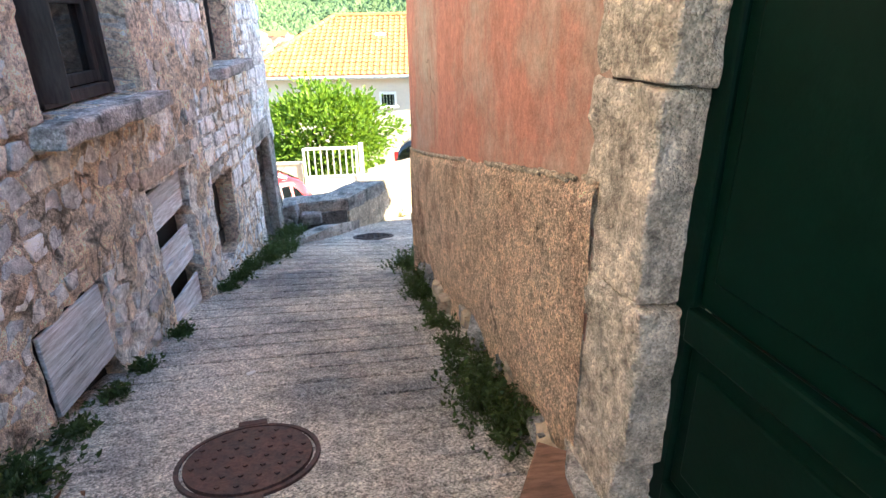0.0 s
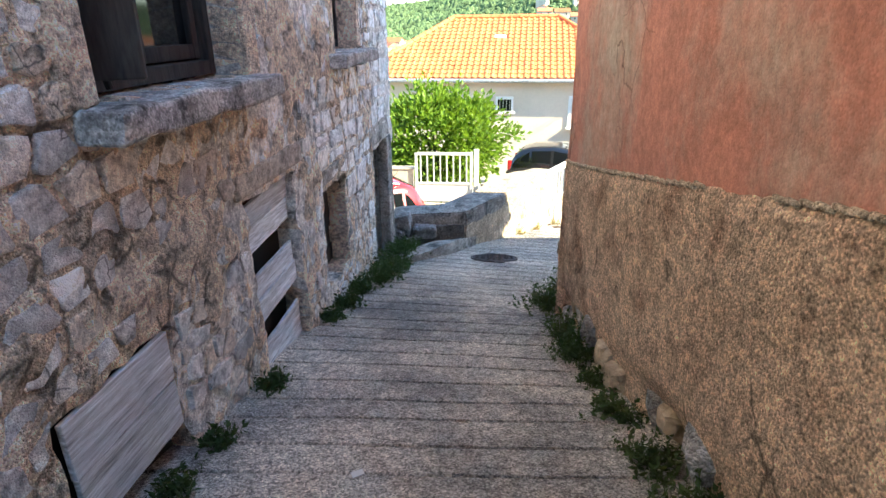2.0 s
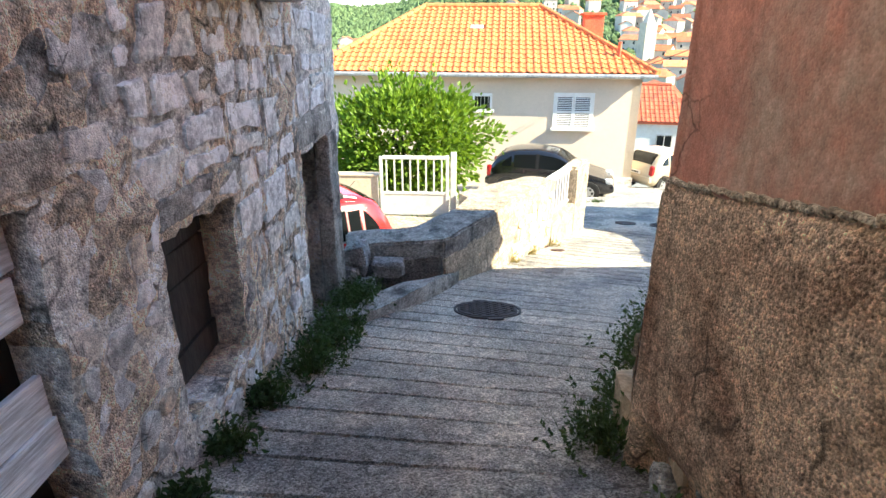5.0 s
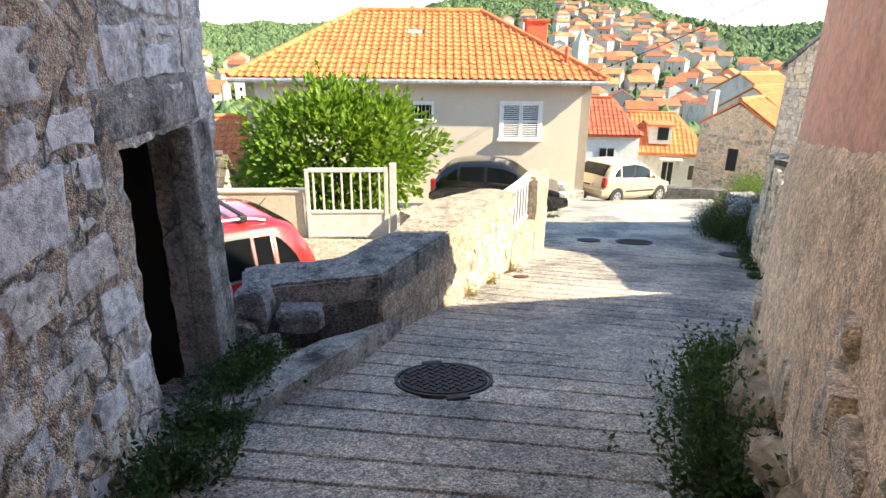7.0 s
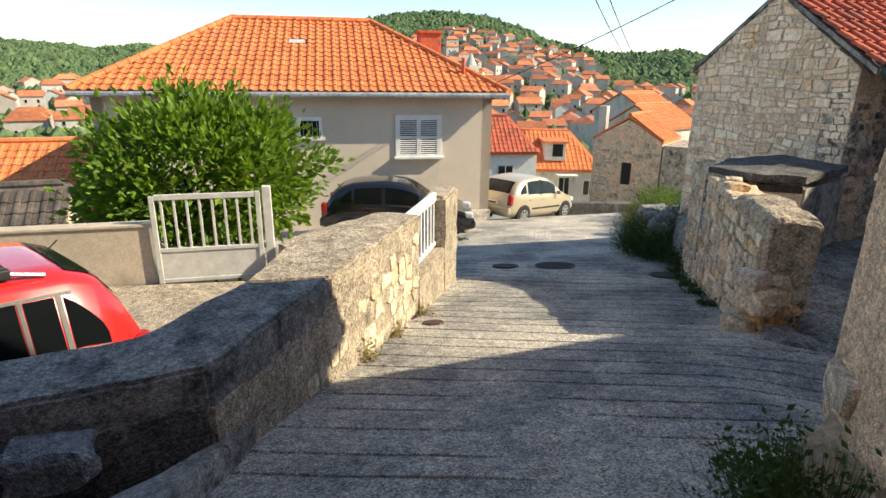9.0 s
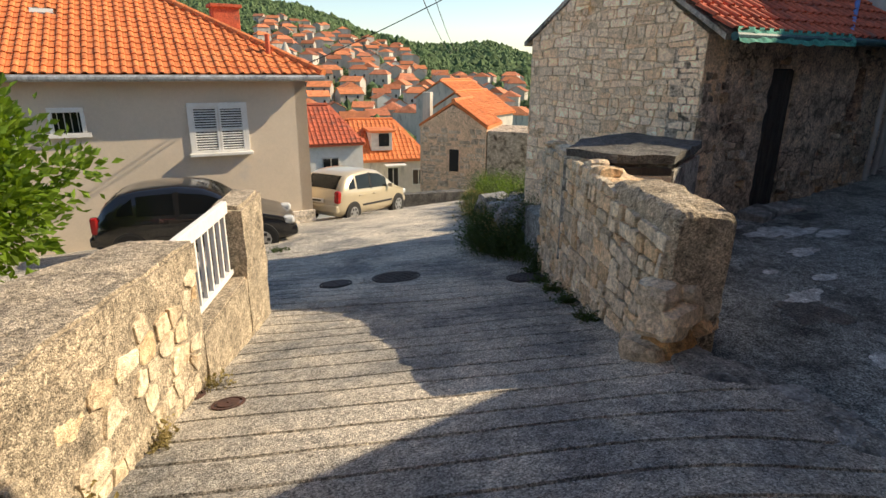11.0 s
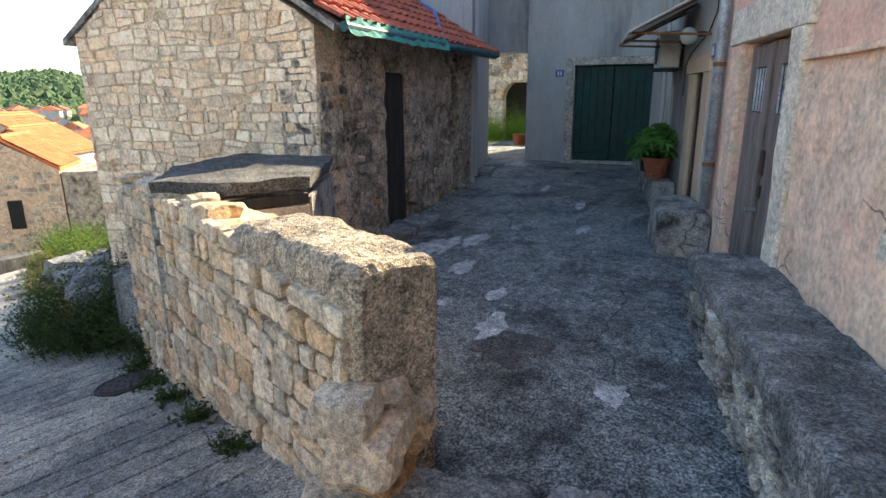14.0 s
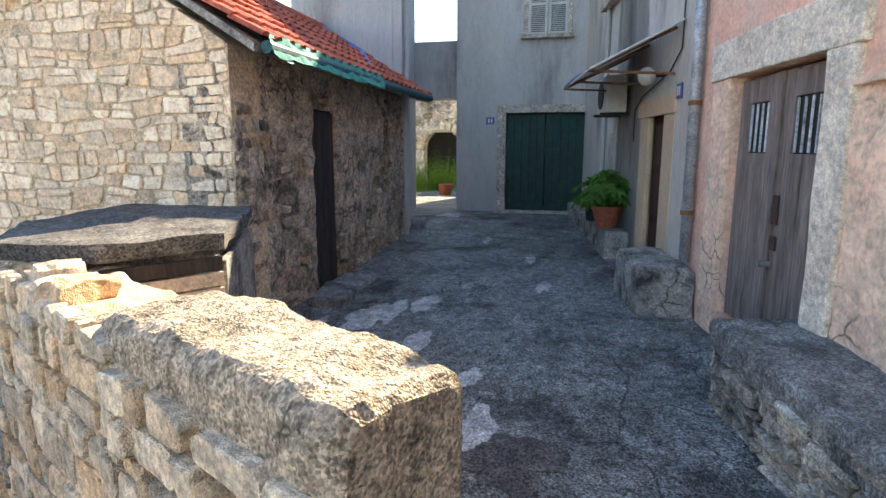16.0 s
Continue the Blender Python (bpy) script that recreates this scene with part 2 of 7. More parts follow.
GREYPL = mat("grey_plaster", (0.50, 0.49, 0.465), (0.415, 0.41, 0.395), 1.0, 0.9, 0.3, 40, (0.23, 0.225, 0.22), 0.9, 0.60, stretch=(1, 1, 0.3), grain=0.12)
GREYPL2 = mat("beige_grey_plaster", (0.58, 0.525, 0.455), (0.47, 0.435, 0.385), 1.1, 0.9, 0.2, 40, (0.22, 0.21, 0.20), 1.0, 0.60, stretch=(1, 1, 0.3), grain=0.14)
BEIGE = mat("beige_house_plaster", (0.66, 0.56, 0.45), (0.60, 0.52, 0.42), 0.6, 0.92, 0.1, 40, (0.52, 0.48, 0.43), 0.5, 0.62, grain=0.06)
OCHREPL = mat("peach_door_plaster", (0.66, 0.47, 0.31), (0.58, 0.42, 0.29), 1.5, 0.9, 0.2, 40, grain=0.1)
BENCHTOP = mat("lichened_slab", (0.27, 0.267, 0.255), (0.12, 0.12, 0.113), 4, 0.9, 1.0, 40, (0.34, 0.33, 0.30), 6.0, 0.66, depth=0.03, grain=0.5, agg=120, amt=0.5)
BENCHSTONE = mat("dull_bench_stone", (0.54, 0.48, 0.39), (0.33, 0.30, 0.255), 4, 0.92, 1.0, 28, (0.09, 0.085, 0.075), 2.5, 0.56, vary=0.3, depth=0.03, grain=0.55, agg=120, amt=0.35)
CREAMSTONE = mat("cream_cut_stone", (0.78, 0.69, 0.56), (0.68, 0.59, 0.47), 2.5, 0.9, 0.7, 26, (0.44, 0.36, 0.27), 2.2, 0.64, depth=0.02, grain=0.35, agg=130, amt=0.2)
# Darker copy of the cap cement: stains plus shade put into the colour.
CAPDARK = mat("stained_shade_dark_cement", (0.33, 0.31, 0.28), (0.21, 0.20, 0.185), 3.0, 0.92, 1.0, 34, (0.07, 0.069, 0.066), 2.6, 0.56, depth=0.03, grain=0.55, agg=110, amt=0.45)
STONETRIM = mat("dressed_stone", (0.55, 0.48, 0.395), (0.43, 0.38, 0.315), 3.2, 0.9, 0.8, 24, (0.22, 0.185, 0.15), 2.6, 0.6, depth=0.035, grain=0.55, agg=130, amt=0.3)
SILL = mat("weathered_sill", (0.50, 0.49, 0.47), (0.34, 0.335, 0.325), 5, 0.92, 0.8, 32, (0.07, 0.07, 0.068), 3.0, 0.57, depth=0.02, agg=90, amt=0.4)
TILE = mat("orange_roof_tile", (0.68, 0.215, 0.075), (0.58, 0.17, 0.06), 1.5, 0.75, 0.15, 40, (0.52, 0.20, 0.085), 0.8, 0.62, vary=0.10)
TILERED = mat("red_roof_tile", (0.50, 0.12, 0.06), (0.40, 0.10, 0.055), 2.0, 0.8, 0.2, 40, (0.20, 0.10, 0.075), 2.0, 0.62, vary=0.15)
TILEOLD = mat("grey_stone_roof", (0.12, 0.098, 0.083), (0.07, 0.06, 0.054), 2.0, 0.9, 0.3, 30, vary=0.25)
GREYWOOD = mat("weathered_grey_wood", (0.70, 0.735, 0.765), (0.50, 0.53, 0.56), 9, 0.9, 0.6, 60, (0.15, 0.15, 0.15), 5, 0.63, vary=0.26, stretch=(1, 0.12, 1.6), depth=0.008)
DOORWOOD = mat("bleached_door_wood", (0.235, 0.19, 0.165), (0.155, 0.125, 0.11), 9, 0.85, 0.5, 60, (0.27, 0.085, 0.05), 0.9, 0.61, vary=0.12, stretch=(1, 1, 0.1), depth=0.006)
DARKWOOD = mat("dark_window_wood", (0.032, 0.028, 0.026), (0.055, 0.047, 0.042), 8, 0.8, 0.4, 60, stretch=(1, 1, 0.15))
BROWNWOOD = mat("brown_door_wood", (0.06, 0.025, 0.018), (0.045, 0.02, 0.015), 6, 0.6, 0.2, 50, stretch=(1, 1, 0.2))
GREEN = mat("dark_green_paint", (0.001, 0.0095, 0.006), (0.0014, 0.012, 0.008), 2.0, 0.45, 0.12, 40, (0.004, 0.015, 0.011), 1.2, 0.6, spec=0.07, grain=0.15)
GREEN2 = mat("old_green_paint", (0.010, 0.050, 0.040), (0.014, 0.038, 0.032), 2.0, 0.6, 0.15, 30, (0.05, 0.04, 0.03), 1.6, 0.7)
IRON = mat("rusty_cast_iron", (0.085, 0.042, 0.034), (0.055, 0.034, 0.030), 8, 0.75, 0.3, 60)
DARKIRON = mat("dark_cast_iron", (0.045, 0.036, 0.036), (0.06, 0.048, 0.046), 8, 0.7, 0.3, 60)
RUST = mat("rusty_steel", (0.28, 0.12, 0.045), (0.16, 0.08, 0.045), 12, 0.8, 0.3, 60)
ZINC = mat("zinc_pipe", (0.42, 0.44, 0.46), (0.33, 0.345, 0.36), 4, 0.5, 0.1, 40, metal=0.4)
WHITE = mat("white_paint", (0.76, 0.76, 0.74), (0.70, 0.69, 0.66), 4, 0.6, 0.1, 40, grain=0.06)
OFFWHITE = mat("dirty_white_paint", (0.60, 0.59, 0.55), (0.50, 0.49, 0.45), 5, 0.7, 0.1, 40, grain=0.1)
# Near-black that paints the darkness of unlit rooms, holes and gaps.
BLACKHOLE = plain("inside_shade_black", (0.02, 0.018, 0.016), 0.95)
GLASS = plain("dark_glass", (0.012, 0.015, 0.017), 0.06)
RUBBER = plain("tyre_rubber", (0.018, 0.018, 0.018), 0.85)
CHROME = plain("wheel_metal", (0.45, 0.46, 0.47), 0.35, 0.8)
BLACKPL = plain("black_plastic", (0.02, 0.02, 0.021), 0.6)
TERRACOTTA = mat("terracotta_pot", (0.34, 0.10, 0.05), (0.28, 0.085, 0.045), 6, 0.75, 0.15, 40)
NETGREEN = mat("green_netting", (0.07, 0.36, 0.28), (0.05, 0.28, 0.23), 8, 0.8, 0.3, 40)
BLUEPL = mat("blue_sheet", (0.09, 0.20, 0.50), (0.07, 0.16, 0.40), 5, 0.5, 0.1, 40)
WEED = leaf_mat("weed_leaf", (0.035, 0.06, 0.018), (0.055, 0.085, 0.024))
BUSH = leaf_mat("citrus_leaf", (0.075, 0.14, 0.015), (0.15, 0.235, 0.022))
FATSIA = leaf_mat("glossy_palmate_leaf", (0.05, 0.15, 0.025), (0.09, 0.22, 0.035))
STRAW = leaf_mat("dry_grass", (0.32, 0.25, 0.12), (0.24, 0.20, 0.09))
HILLGREEN = mat("wooded_hill", (0.085, 0.125, 0.05), (0.11, 0.145, 0.06), 0.02, 0.95, 0.0, 0.4, (0.17, 0.165, 0.09), 0.012, 0.62)
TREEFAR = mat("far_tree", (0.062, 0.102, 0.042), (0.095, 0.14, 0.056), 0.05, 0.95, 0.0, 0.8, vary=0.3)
DIRT = mat("stony_earth", (0.21, 0.18, 0.13), (0.15, 0.14, 0.09), 1.5, 0.95, 0.6, 20, depth=0.03)
FARWALL = mat("far_plaster", (0.50, 0.44, 0.37), (0.40, 0.36, 0.315), 0.3, 0.9, 0.0, 3, vary=0.2, grain=0.08)
ROCK = mat("grey_rock", (0.40, 0.395, 0.385), (0.25, 0.25, 0.245), 2.5, 0.92, 1.0, 14, (0.06, 0.06, 0.058), 2.2, 0.54, depth=0.07, agg=70, amt=0.3)
ROCKPALE = mat("tan_rock", (0.44, 0.36, 0.26), (0.34, 0.27, 0.19), 2.5, 0.92, 0.9, 16, depth=0.04)

# ---- building helpers ----


def part(name, bm, material, parent=None, label="", smooth=False):
    me = bpy.data.meshes.new(name)
    bm.to_mesh(me)
    bm.free()
    return hang(name, me, material, parent, label, smooth)


def hang(name, me, material, parent=None, label="", smooth=False):
    if material and not me.materials:
        me.materials.append(material)
    if smooth:
        me.polygons.foreach_set("use_smooth", [True] * len(me.polygons))
    ob = new(name, me)
    if parent is not None:
        ob.parent = parent
    if label:
        ob["label"] = label
    return ob


def empty(name, label, category, at=(0, 0, 0), turn=0.0, group="", kind=""):
    ob = new(name)
    ob.matrix_world = pose(*at, 0, 0, turn)
    return tagged(ob, label, category, group, kind)


def box(bm, c, s, rz=0.0, bev=0.0, m=None):
    """A box of centre c and sizes s, turned about z, with rounded edges."""
    mm = (m or Matrix()) @ Matrix.Translation(c) @ Matrix.Rotation(rz, 4, "Z") @ Matrix.Diagonal((*s, 1))
    g = bmesh.ops.create_cube(bm, size=1.0, matrix=mm)
    if bev:
        es = list({e for v in g["verts"] for e in v.link_edges})
        bmesh.ops.bevel(bm, geom=es, offset=bev, segments=2, affect="EDGES", profile=0.5)
    return bm


def one_box(c, s, rz=0.0, bev=0.0, m=None):
    return box(bmesh.new(), c, s, rz, bev, m)


def cyl(bm, a, b, r, n=10, r2=None):
    a, b = Vector(a), Vector(b)
    d = b - a
    mm = Matrix.Translation((a + b) / 2) @ d.to_track_quat("Z", "Y").to_matrix().to_4x4()
    bmesh.ops.create_cone(bm, cap_ends=True, segments=n, radius1=r, radius2=r if r2 is None else r2, depth=d.length, matrix=mm)
    return bm


def tube(bm, pts, r, n=8):
    for a, b in zip(pts[:-1], pts[1:]):
        cyl(bm, a, b, r, n)
    return bm


def roughen(bm, amp, freq, seed=0.0, axis=None):
    for v in bm.verts:
        q = v.co * freq + Vector((seed, seed * 1.7, seed * 0.3))
        d = noise.noise_vector(q) * amp
        v.co += d if axis is None else axis * d.dot(axis)
    return bm


def lump(c, s, seed, sub=2, amp=0.28, rz=0.0):
    """An angular stone."""
    bm = bmesh.new()
    bmesh.ops.create_cube(bm, size=1.0)
    bmesh.ops.subdivide_edges(bm, edges=bm.edges[:], cuts=sub, use_grid_fill=True)
    for v in bm.verts:
        n = v.co.normalized() * 0.62
        v.co = v.co.lerp(n, 0.45)
        v.co += noise.noise_vector(v.co * 2.1 + Vector((seed * 3.1, seed, 1))) * amp
    bmesh.ops.transform(bm, verts=bm.verts[:], matrix=Matrix.Translation(c) @ Matrix.Rotation(rz, 4, "Z") @ Matrix.Diagonal((*s, 1)))
    return bm


class Wall:
    """A wall standing over the plan line p0-p1; its face looks to the right of that line. u runs along it, d out of it."""

    def __init__(self, p0, p1):
        self.p0, self.d = Vector((*p0, 0)), Vector((p1[0] - p0[0], p1[1] - p0[1], 0))
        self.length = self.d.length
        self.d /= self.length
        self.n = Vector((self.d.y, -self.d.x, 0))

    def at(self, u, z, d=0.0):
        return self.p0 + self.d * u + self.n * d + Vector((0, 0, z))

    def u(self, x, y):
        return (Vector((x, y, 0)) - self.p0).dot(self.d)

    def matrix(self, u, z, d=0.0):
        m = Matrix((self.d, -self.n, Vector((0, 0, 1)))).transposed().to_4x4()
        m.translation = self.at(u, z, d)
        return m

    def mesh(self, z0, z1, thick, holes=(), step=0.0, amp=0.0, freq=1.5, u0=0.0, u1=None, top=None):
        """Faces with the holes cut through and the reveals closed. step and amp: a worn, uneven face."""
        u1 = self.length if u1 is None else u1
        us, zs = {u0, u1}, {z0, z1}
        for a, b, c, e in holes:
            us |= {max(a, u0), min(b, u1)}
            zs |= {c, e}
        us, zs = sorted(us), sorted(z for z in zs if z0 <= z <= z1)
        if step:
            def fill(vals):
                out = [vals[0]]
                for v in vals[1:]:
                    k = max(1, round((v - out[-1]) / step))
                    s = out[-1]
                    out += [s + (v - s) * (i + 1) / k for i in range(k)]
                return out
            us, zs = fill(us), fill(zs)
        bm = bmesh.new()
        seen = {}

        def vert(i, j, back):
            k = (i, j, back)
            if k not in seen:
                u, z = us[i], zs[j]
                if top:
                    z = min(z, top(u))
                d = -thick if back else 0.0
                if amp and not back:
                    d += noise.noise(Vector((u * freq, z * freq, self.p0.x))) * amp
                    d += noise.noise(Vector((u * freq * 3.3, z * freq * 3.3, 7))) * amp * 0.5
                seen[k] = bm.verts.new(self.at(u, z, d))
            return seen[k]

        def solid(i, j):
            if not (0 <= i < len(us) - 1 and 0 <= j < len(zs) - 1):
                return False
            u, z = (us[i] + us[i + 1]) / 2, (zs[j] + zs[j + 1]) / 2
            if top and zs[j] >= min(top(us[i]), top(us[i + 1])) and zs[j] >= top(u):
                return False
            return not any(a < u < b and c < z < e for a, b, c, e in holes)

        def quad(*vs):
            if len(set(vs)) == 4:
                try:
                    bm.faces.new(vs)
                except ValueError:
                    pass

        for i in range(len(us) - 1):
            for j in range(len(zs) - 1):
                if not solid(i, j):
                    continue
                quad(vert(i, j, 0), vert(i + 1, j, 0), vert(i + 1, j + 1, 0), vert(i, j + 1, 0))
                quad(vert(i, j, 1), vert(i, j + 1, 1), vert(i + 1, j + 1, 1), vert(i + 1, j, 1))
                if not solid(i - 1, j):
                    quad(vert(i, j, 0), vert(i, j + 1, 0), vert(i, j + 1, 1), vert(i, j, 1))
                if not solid(i + 1, j):
                    quad(vert(i + 1, j, 0), vert(i + 1, j, 1), vert(i + 1, j + 1, 1), vert(i + 1, j + 1, 0))
                if not solid(i, j - 1):
                    quad(vert(i, j, 0), vert(i, j, 1), vert(i + 1, j, 1), vert(i + 1, j, 0))
                if not solid(i, j + 1):
                    quad(vert(i, j + 1, 0), vert(i + 1, j + 1, 0), vert(i + 1, j + 1, 1), vert(i, j + 1, 1))
        bmesh.ops.recalc_face_normals(bm, faces=bm.faces[:])
        return bm


def block(wall, pts, cu, cz, size, joint, proud, ragged, rnd):
    """One chipped stone over the outline pts: knocked-off corners, uneven edges, a tilted, slightly bulging face."""
    ring = []
    n = len(pts)
    for k in range(n):
        (xp, yp), (x, y), (x1, y1) = pts[k - 1], pts[k], pts[(k + 1) % n]
        lp, ln = math.hypot(xp - x, yp - y), math.hypot(x1 - x, y1 - y)
        if ln < size * 0.1:
            continue
        cut = 0.26 if n == 4 else 0.13
        c = min(0.3, size * rnd.uniform(0.05, cut) / max(lp, 1e-3))
        e = min(0.3, size * rnd.uniform(0.05, cut) / ln)
        ring += [(x + (xp - x) * c, y + (yp - y) * c), (x + (x1 - x) * e, y + (y1 - y) * e), ((x + x1) / 2, (y + y1) / 2)]
    n = len(ring)
    if n < 6:
        return None
    shr = []
    for x, y in ring:
        d = max(1e-4, math.hypot(x - cu, y - cz))
        f = max(0.3, (d - joint * 0.6) / d) * (1 - rnd.random() * ragged)
        shr.append((cu + (x - cu) * f, cz + (y - cz) * f))
    pr = proud * rnd.uniform(0.25, 1.35)
    tu, tz = rnd.uniform(-0.35, 0.35) * proud / size, rnd.uniform(-0.35, 0.35) * proud / size
    vs = [wall.at(x, y, -0.04) for x, y in shr]
    for f, q in ((0.97, 0.72), (0.86, 1.0)):
        vs += [wall.at(cu + (x - cu) * f, cz + (y - cz) * f, pr * q + (x - cu) * tu + (y - cz) * tz + rnd.uniform(-0.14, 0.14) * proud) for x, y in shr]
    vs.append(wall.at(cu, cz, pr * rnd.uniform(0.85, 1.2)))
    fs = []
    for k in range(n):
        m = (k + 1) % n
        fs += [(k, m, n + m, n + k), (n + k, n + m, 2 * n + m, 2 * n + k), (2 * n + k, 2 * n + m, 3 * n)]
    return vs, fs


def stones(wall, z0, z1, size, joint, proud, ragged, holes=(), keep=1.0, u0=0.0, u1=None, seed=1, aspect=(0.8, 2.3), clear=0.03, tops=None, patchy=0.0):
    """Stones of a rubble wall: cells round scattered seeds, each a chipped block. Returns (u, z, verts, faces)."""
    rnd = random.Random(seed)
    u1 = wall.length if u1 is None else u1
    st = (aspect[0] + aspect[1]) / 2
    seeds = []
    z = min(z0(u0), z0(u1)) if callable(z0) else z0
    z -= size
    while z < z1 + size:
        h = size * rnd.uniform(0.65, 1.3)
        u = u0 - size * st - rnd.uniform(0, size)
        while u < u1 + size * st:
            w = h * rnd.uniform(*aspect)
            seeds.append(((u + w / 2) / st, z + h / 2 + rnd.uniform(-1, 1) * ragged * h * 2.2))
            u += w
        z += h
    cell = size * 2.0
    bins = {}
    for i, (a, b) in enumerate(seeds):
        bins.setdefault((int(a // cell), int(b // cell)), []).append(i)
    out = []
    for i, (a, b) in enumerate(seeds):
        cu, cz = a * st, b
        if not (u0 < cu < u1) or cz > z1 or (callable(z0) and cz < z0(cu)) or (not callable(z0) and cz < z0) or (tops and cz > tops(cu)):
            continue
        if keep < 1 and rnd.random() > keep + patchy * noise.noise(Vector((cu * 0.55, cz * 0.7, seed))):
            continue
        r = size * 1.5
        poly = [(a - r, b - r), (a + r, b - r), (a + r, b + r), (a - r, b + r)]
        ka, kb = int(a // cell), int(b // cell)
        for da in (-1, 0, 1):
            for db in (-1, 0, 1):
                for j in bins.get((ka + da, kb + db), ()):
                    if j == i:
                        continue
                    p, q = seeds[j]
                    nx, ny = p - a, q - b
                    lim = (p * p + q * q - a * a - b * b) / 2
                    new_poly = []
                    n = len(poly)
                    for k in range(n):
                        x0, y0 = poly[k]
                        x1, y1 = poly[(k + 1) % n]
                        d0, d1 = x0 * nx + y0 * ny - lim, x1 * nx + y1 * ny - lim
                        if d0 <= 0:
                            new_poly.append((x0, y0))
                        if d0 * d1 < 0:
                            t = d0 / (d0 - d1)
                            new_poly.append((x0 + (x1 - x0) * t, y0 + (y1 - y0) * t))
                    poly = new_poly
                    if len(poly) < 3:
                        break
        if len(poly) < 3:
            continue
        pts = [(x * st, y) for x, y in poly]
        if min(p[0] for p in pts) < u0 - 0.02 or max(p[0] for p in pts) > u1 + 0.02:
            pts = [(min(max(x, u0), u1), y) for x, y in pts]
        if tops:
            pts = [(x, min(y, tops(x))) for x, y in pts]
        lo_u, hi_u, lo_z, hi_z = min(p[0] for p in pts), max(p[0] for p in pts), min(p[1] for p in pts), max(p[1] for p in pts)
        if any(e0 - clear < hi_u and lo_u < e1 + clear and e2 - clear < hi_z and lo_z < e3 + clear for e0, e1, e2, e3 in holes):
            inside = any(e0 < cu < e1 and e2 < cz < e3 for e0, e1, e2, e3 in holes)
            if inside:
                continue
            fit_pts = []
            for x, y in pts:
                for e0, e1, e2, e3 in holes:
                    if e0 - clear < x < e1 + clear and e2 - clear < y < e3 + clear:
                        if cu <= e0:
                            x = e0 - clear
                        elif cu >= e1:
                            x = e1 + clear
                        elif cz >= e3:
                            y = e3 + clear
                        else:
                            y = e2 - clear
                fit_pts.append((x, y))
            pts = fit_pts
        cu, cz = sum(p[0] for p in pts) / len(pts), sum(p[1] for p in pts) / len(pts)
        if len(pts) < 3:
            continue
        made = block(wall, pts, cu, cz, size, joint, proud, ragged, rnd)
        if made:
            out.append((cu, cz, *made))
    return out


def coursed(wall, z0, z1, high, joint, proud, wobble, holes=(), keep=1.0, u0=0.0, u1=None, seed=1, aspect=(0.8, 2.4), clear=0.03, tops=None, patchy=0.0, ragged=0.07):
    """Stones of a roughly coursed wall: wavering courses, tilted joints, some stones split or taller. Returns (u, z, verts, faces)."""
    rnd = random.Random(seed)
    u1 = wall.length if u1 is None else u1
    low = min(z0(u0), z0(u1)) if callable(z0) else z0
    wave = lambda u, k: wobble * (noise.noise(Vector((u * 0.9, k * 3.7, seed))) + 0.6 * noise.noise(Vector((u * 2.7, k * 5.1, seed))))
    lines = [low - high]
    while lines[-1] < z1 + high:
        lines.append(lines[-1] + high * rnd.uniform(0.6, 1.45))
    cells = []
    for k in range(len(lines) - 1):
        h = lines[k + 1] - lines[k]
        u = u0 - rnd.uniform(0, h)
        skew = 0.0
        while u < u1:
            w = h * rnd.uniform(*aspect)
            tilt = rnd.uniform(-0.16, 0.16) * h
            a0, a1, b0, b1 = u - skew, u + skew, u + w - tilt, u + w + tilt
            zz = lambda q, n: lines[n] + wave(q, n)
            quad = [(a0, zz(a0, k)), (b0, zz(b0, k)), (b1, zz(b1, k + 1)), (a1, zz(a1, k + 1))]
            if h > high * 1.15 and rnd.random() < 0.45:
                f = rnd.uniform(0.35, 0.65)
                m0 = (a0 + (a1 - a0) * f, quad[0][1] + (quad[3][1] - quad[0][1]) * f)
                m1 = (b0 + (b1 - b0) * f, quad[1][1] + (quad[2][1] - quad[1][1]) * (f + rnd.uniform(-0.12, 0.12)))
                cells += [[quad[0], quad[1], m1, m0], [m0, m1, quad[2], quad[3]]]
            else:
                cells.append(quad)
            u += w
            skew = tilt
    out = []
    for pts in cells:
        pts = [(min(max(x, u0), u1), y) for x, y in pts]
        cu, cz = sum(p[0] for p in pts) / 4, sum(p[1] for p in pts) / 4
        foot = z0(cu) if callable(z0) else z0
        if max(p[0] for p in pts) - min(p[0] for p in pts) < high * 0.25 or cz < foot or cz > z1 or (tops and cz > tops(cu)):
            continue
        if keep < 1 and rnd.random() > keep + patchy * noise.noise(Vector((cu * 0.55, cz * 0.7, seed))):
            continue
        if any(e0 < cu < e1 and e2 < cz < e3 for e0, e1, e2, e3 in holes):
            continue
        if tops:
            pts = [(x, min(y, tops(x))) for x, y in pts]
        fit_pts = []
        for x, y in pts:
            for e0, e1, e2, e3 in holes:
                if e0 - clear < x < e1 + clear and e2 - clear < y < e3 + clear:
                    if cu <= e0:
                        x = e0 - clear
                    elif cu >= e1:
                        x = e1 + clear
                    elif cz >= e3:
                        y = e3 + clear
                    else:
                        y = e2 - clear
            fit_pts.append((x, y))
        cu, cz = sum(p[0] for p in fit_pts) / 4, sum(p[1] for p in fit_pts) / 4
        made = block(wall, fit_pts, cu, cz, high, joint, proud, ragged, rnd)
        if made:
            out.append((cu, cz, *made))
    return out


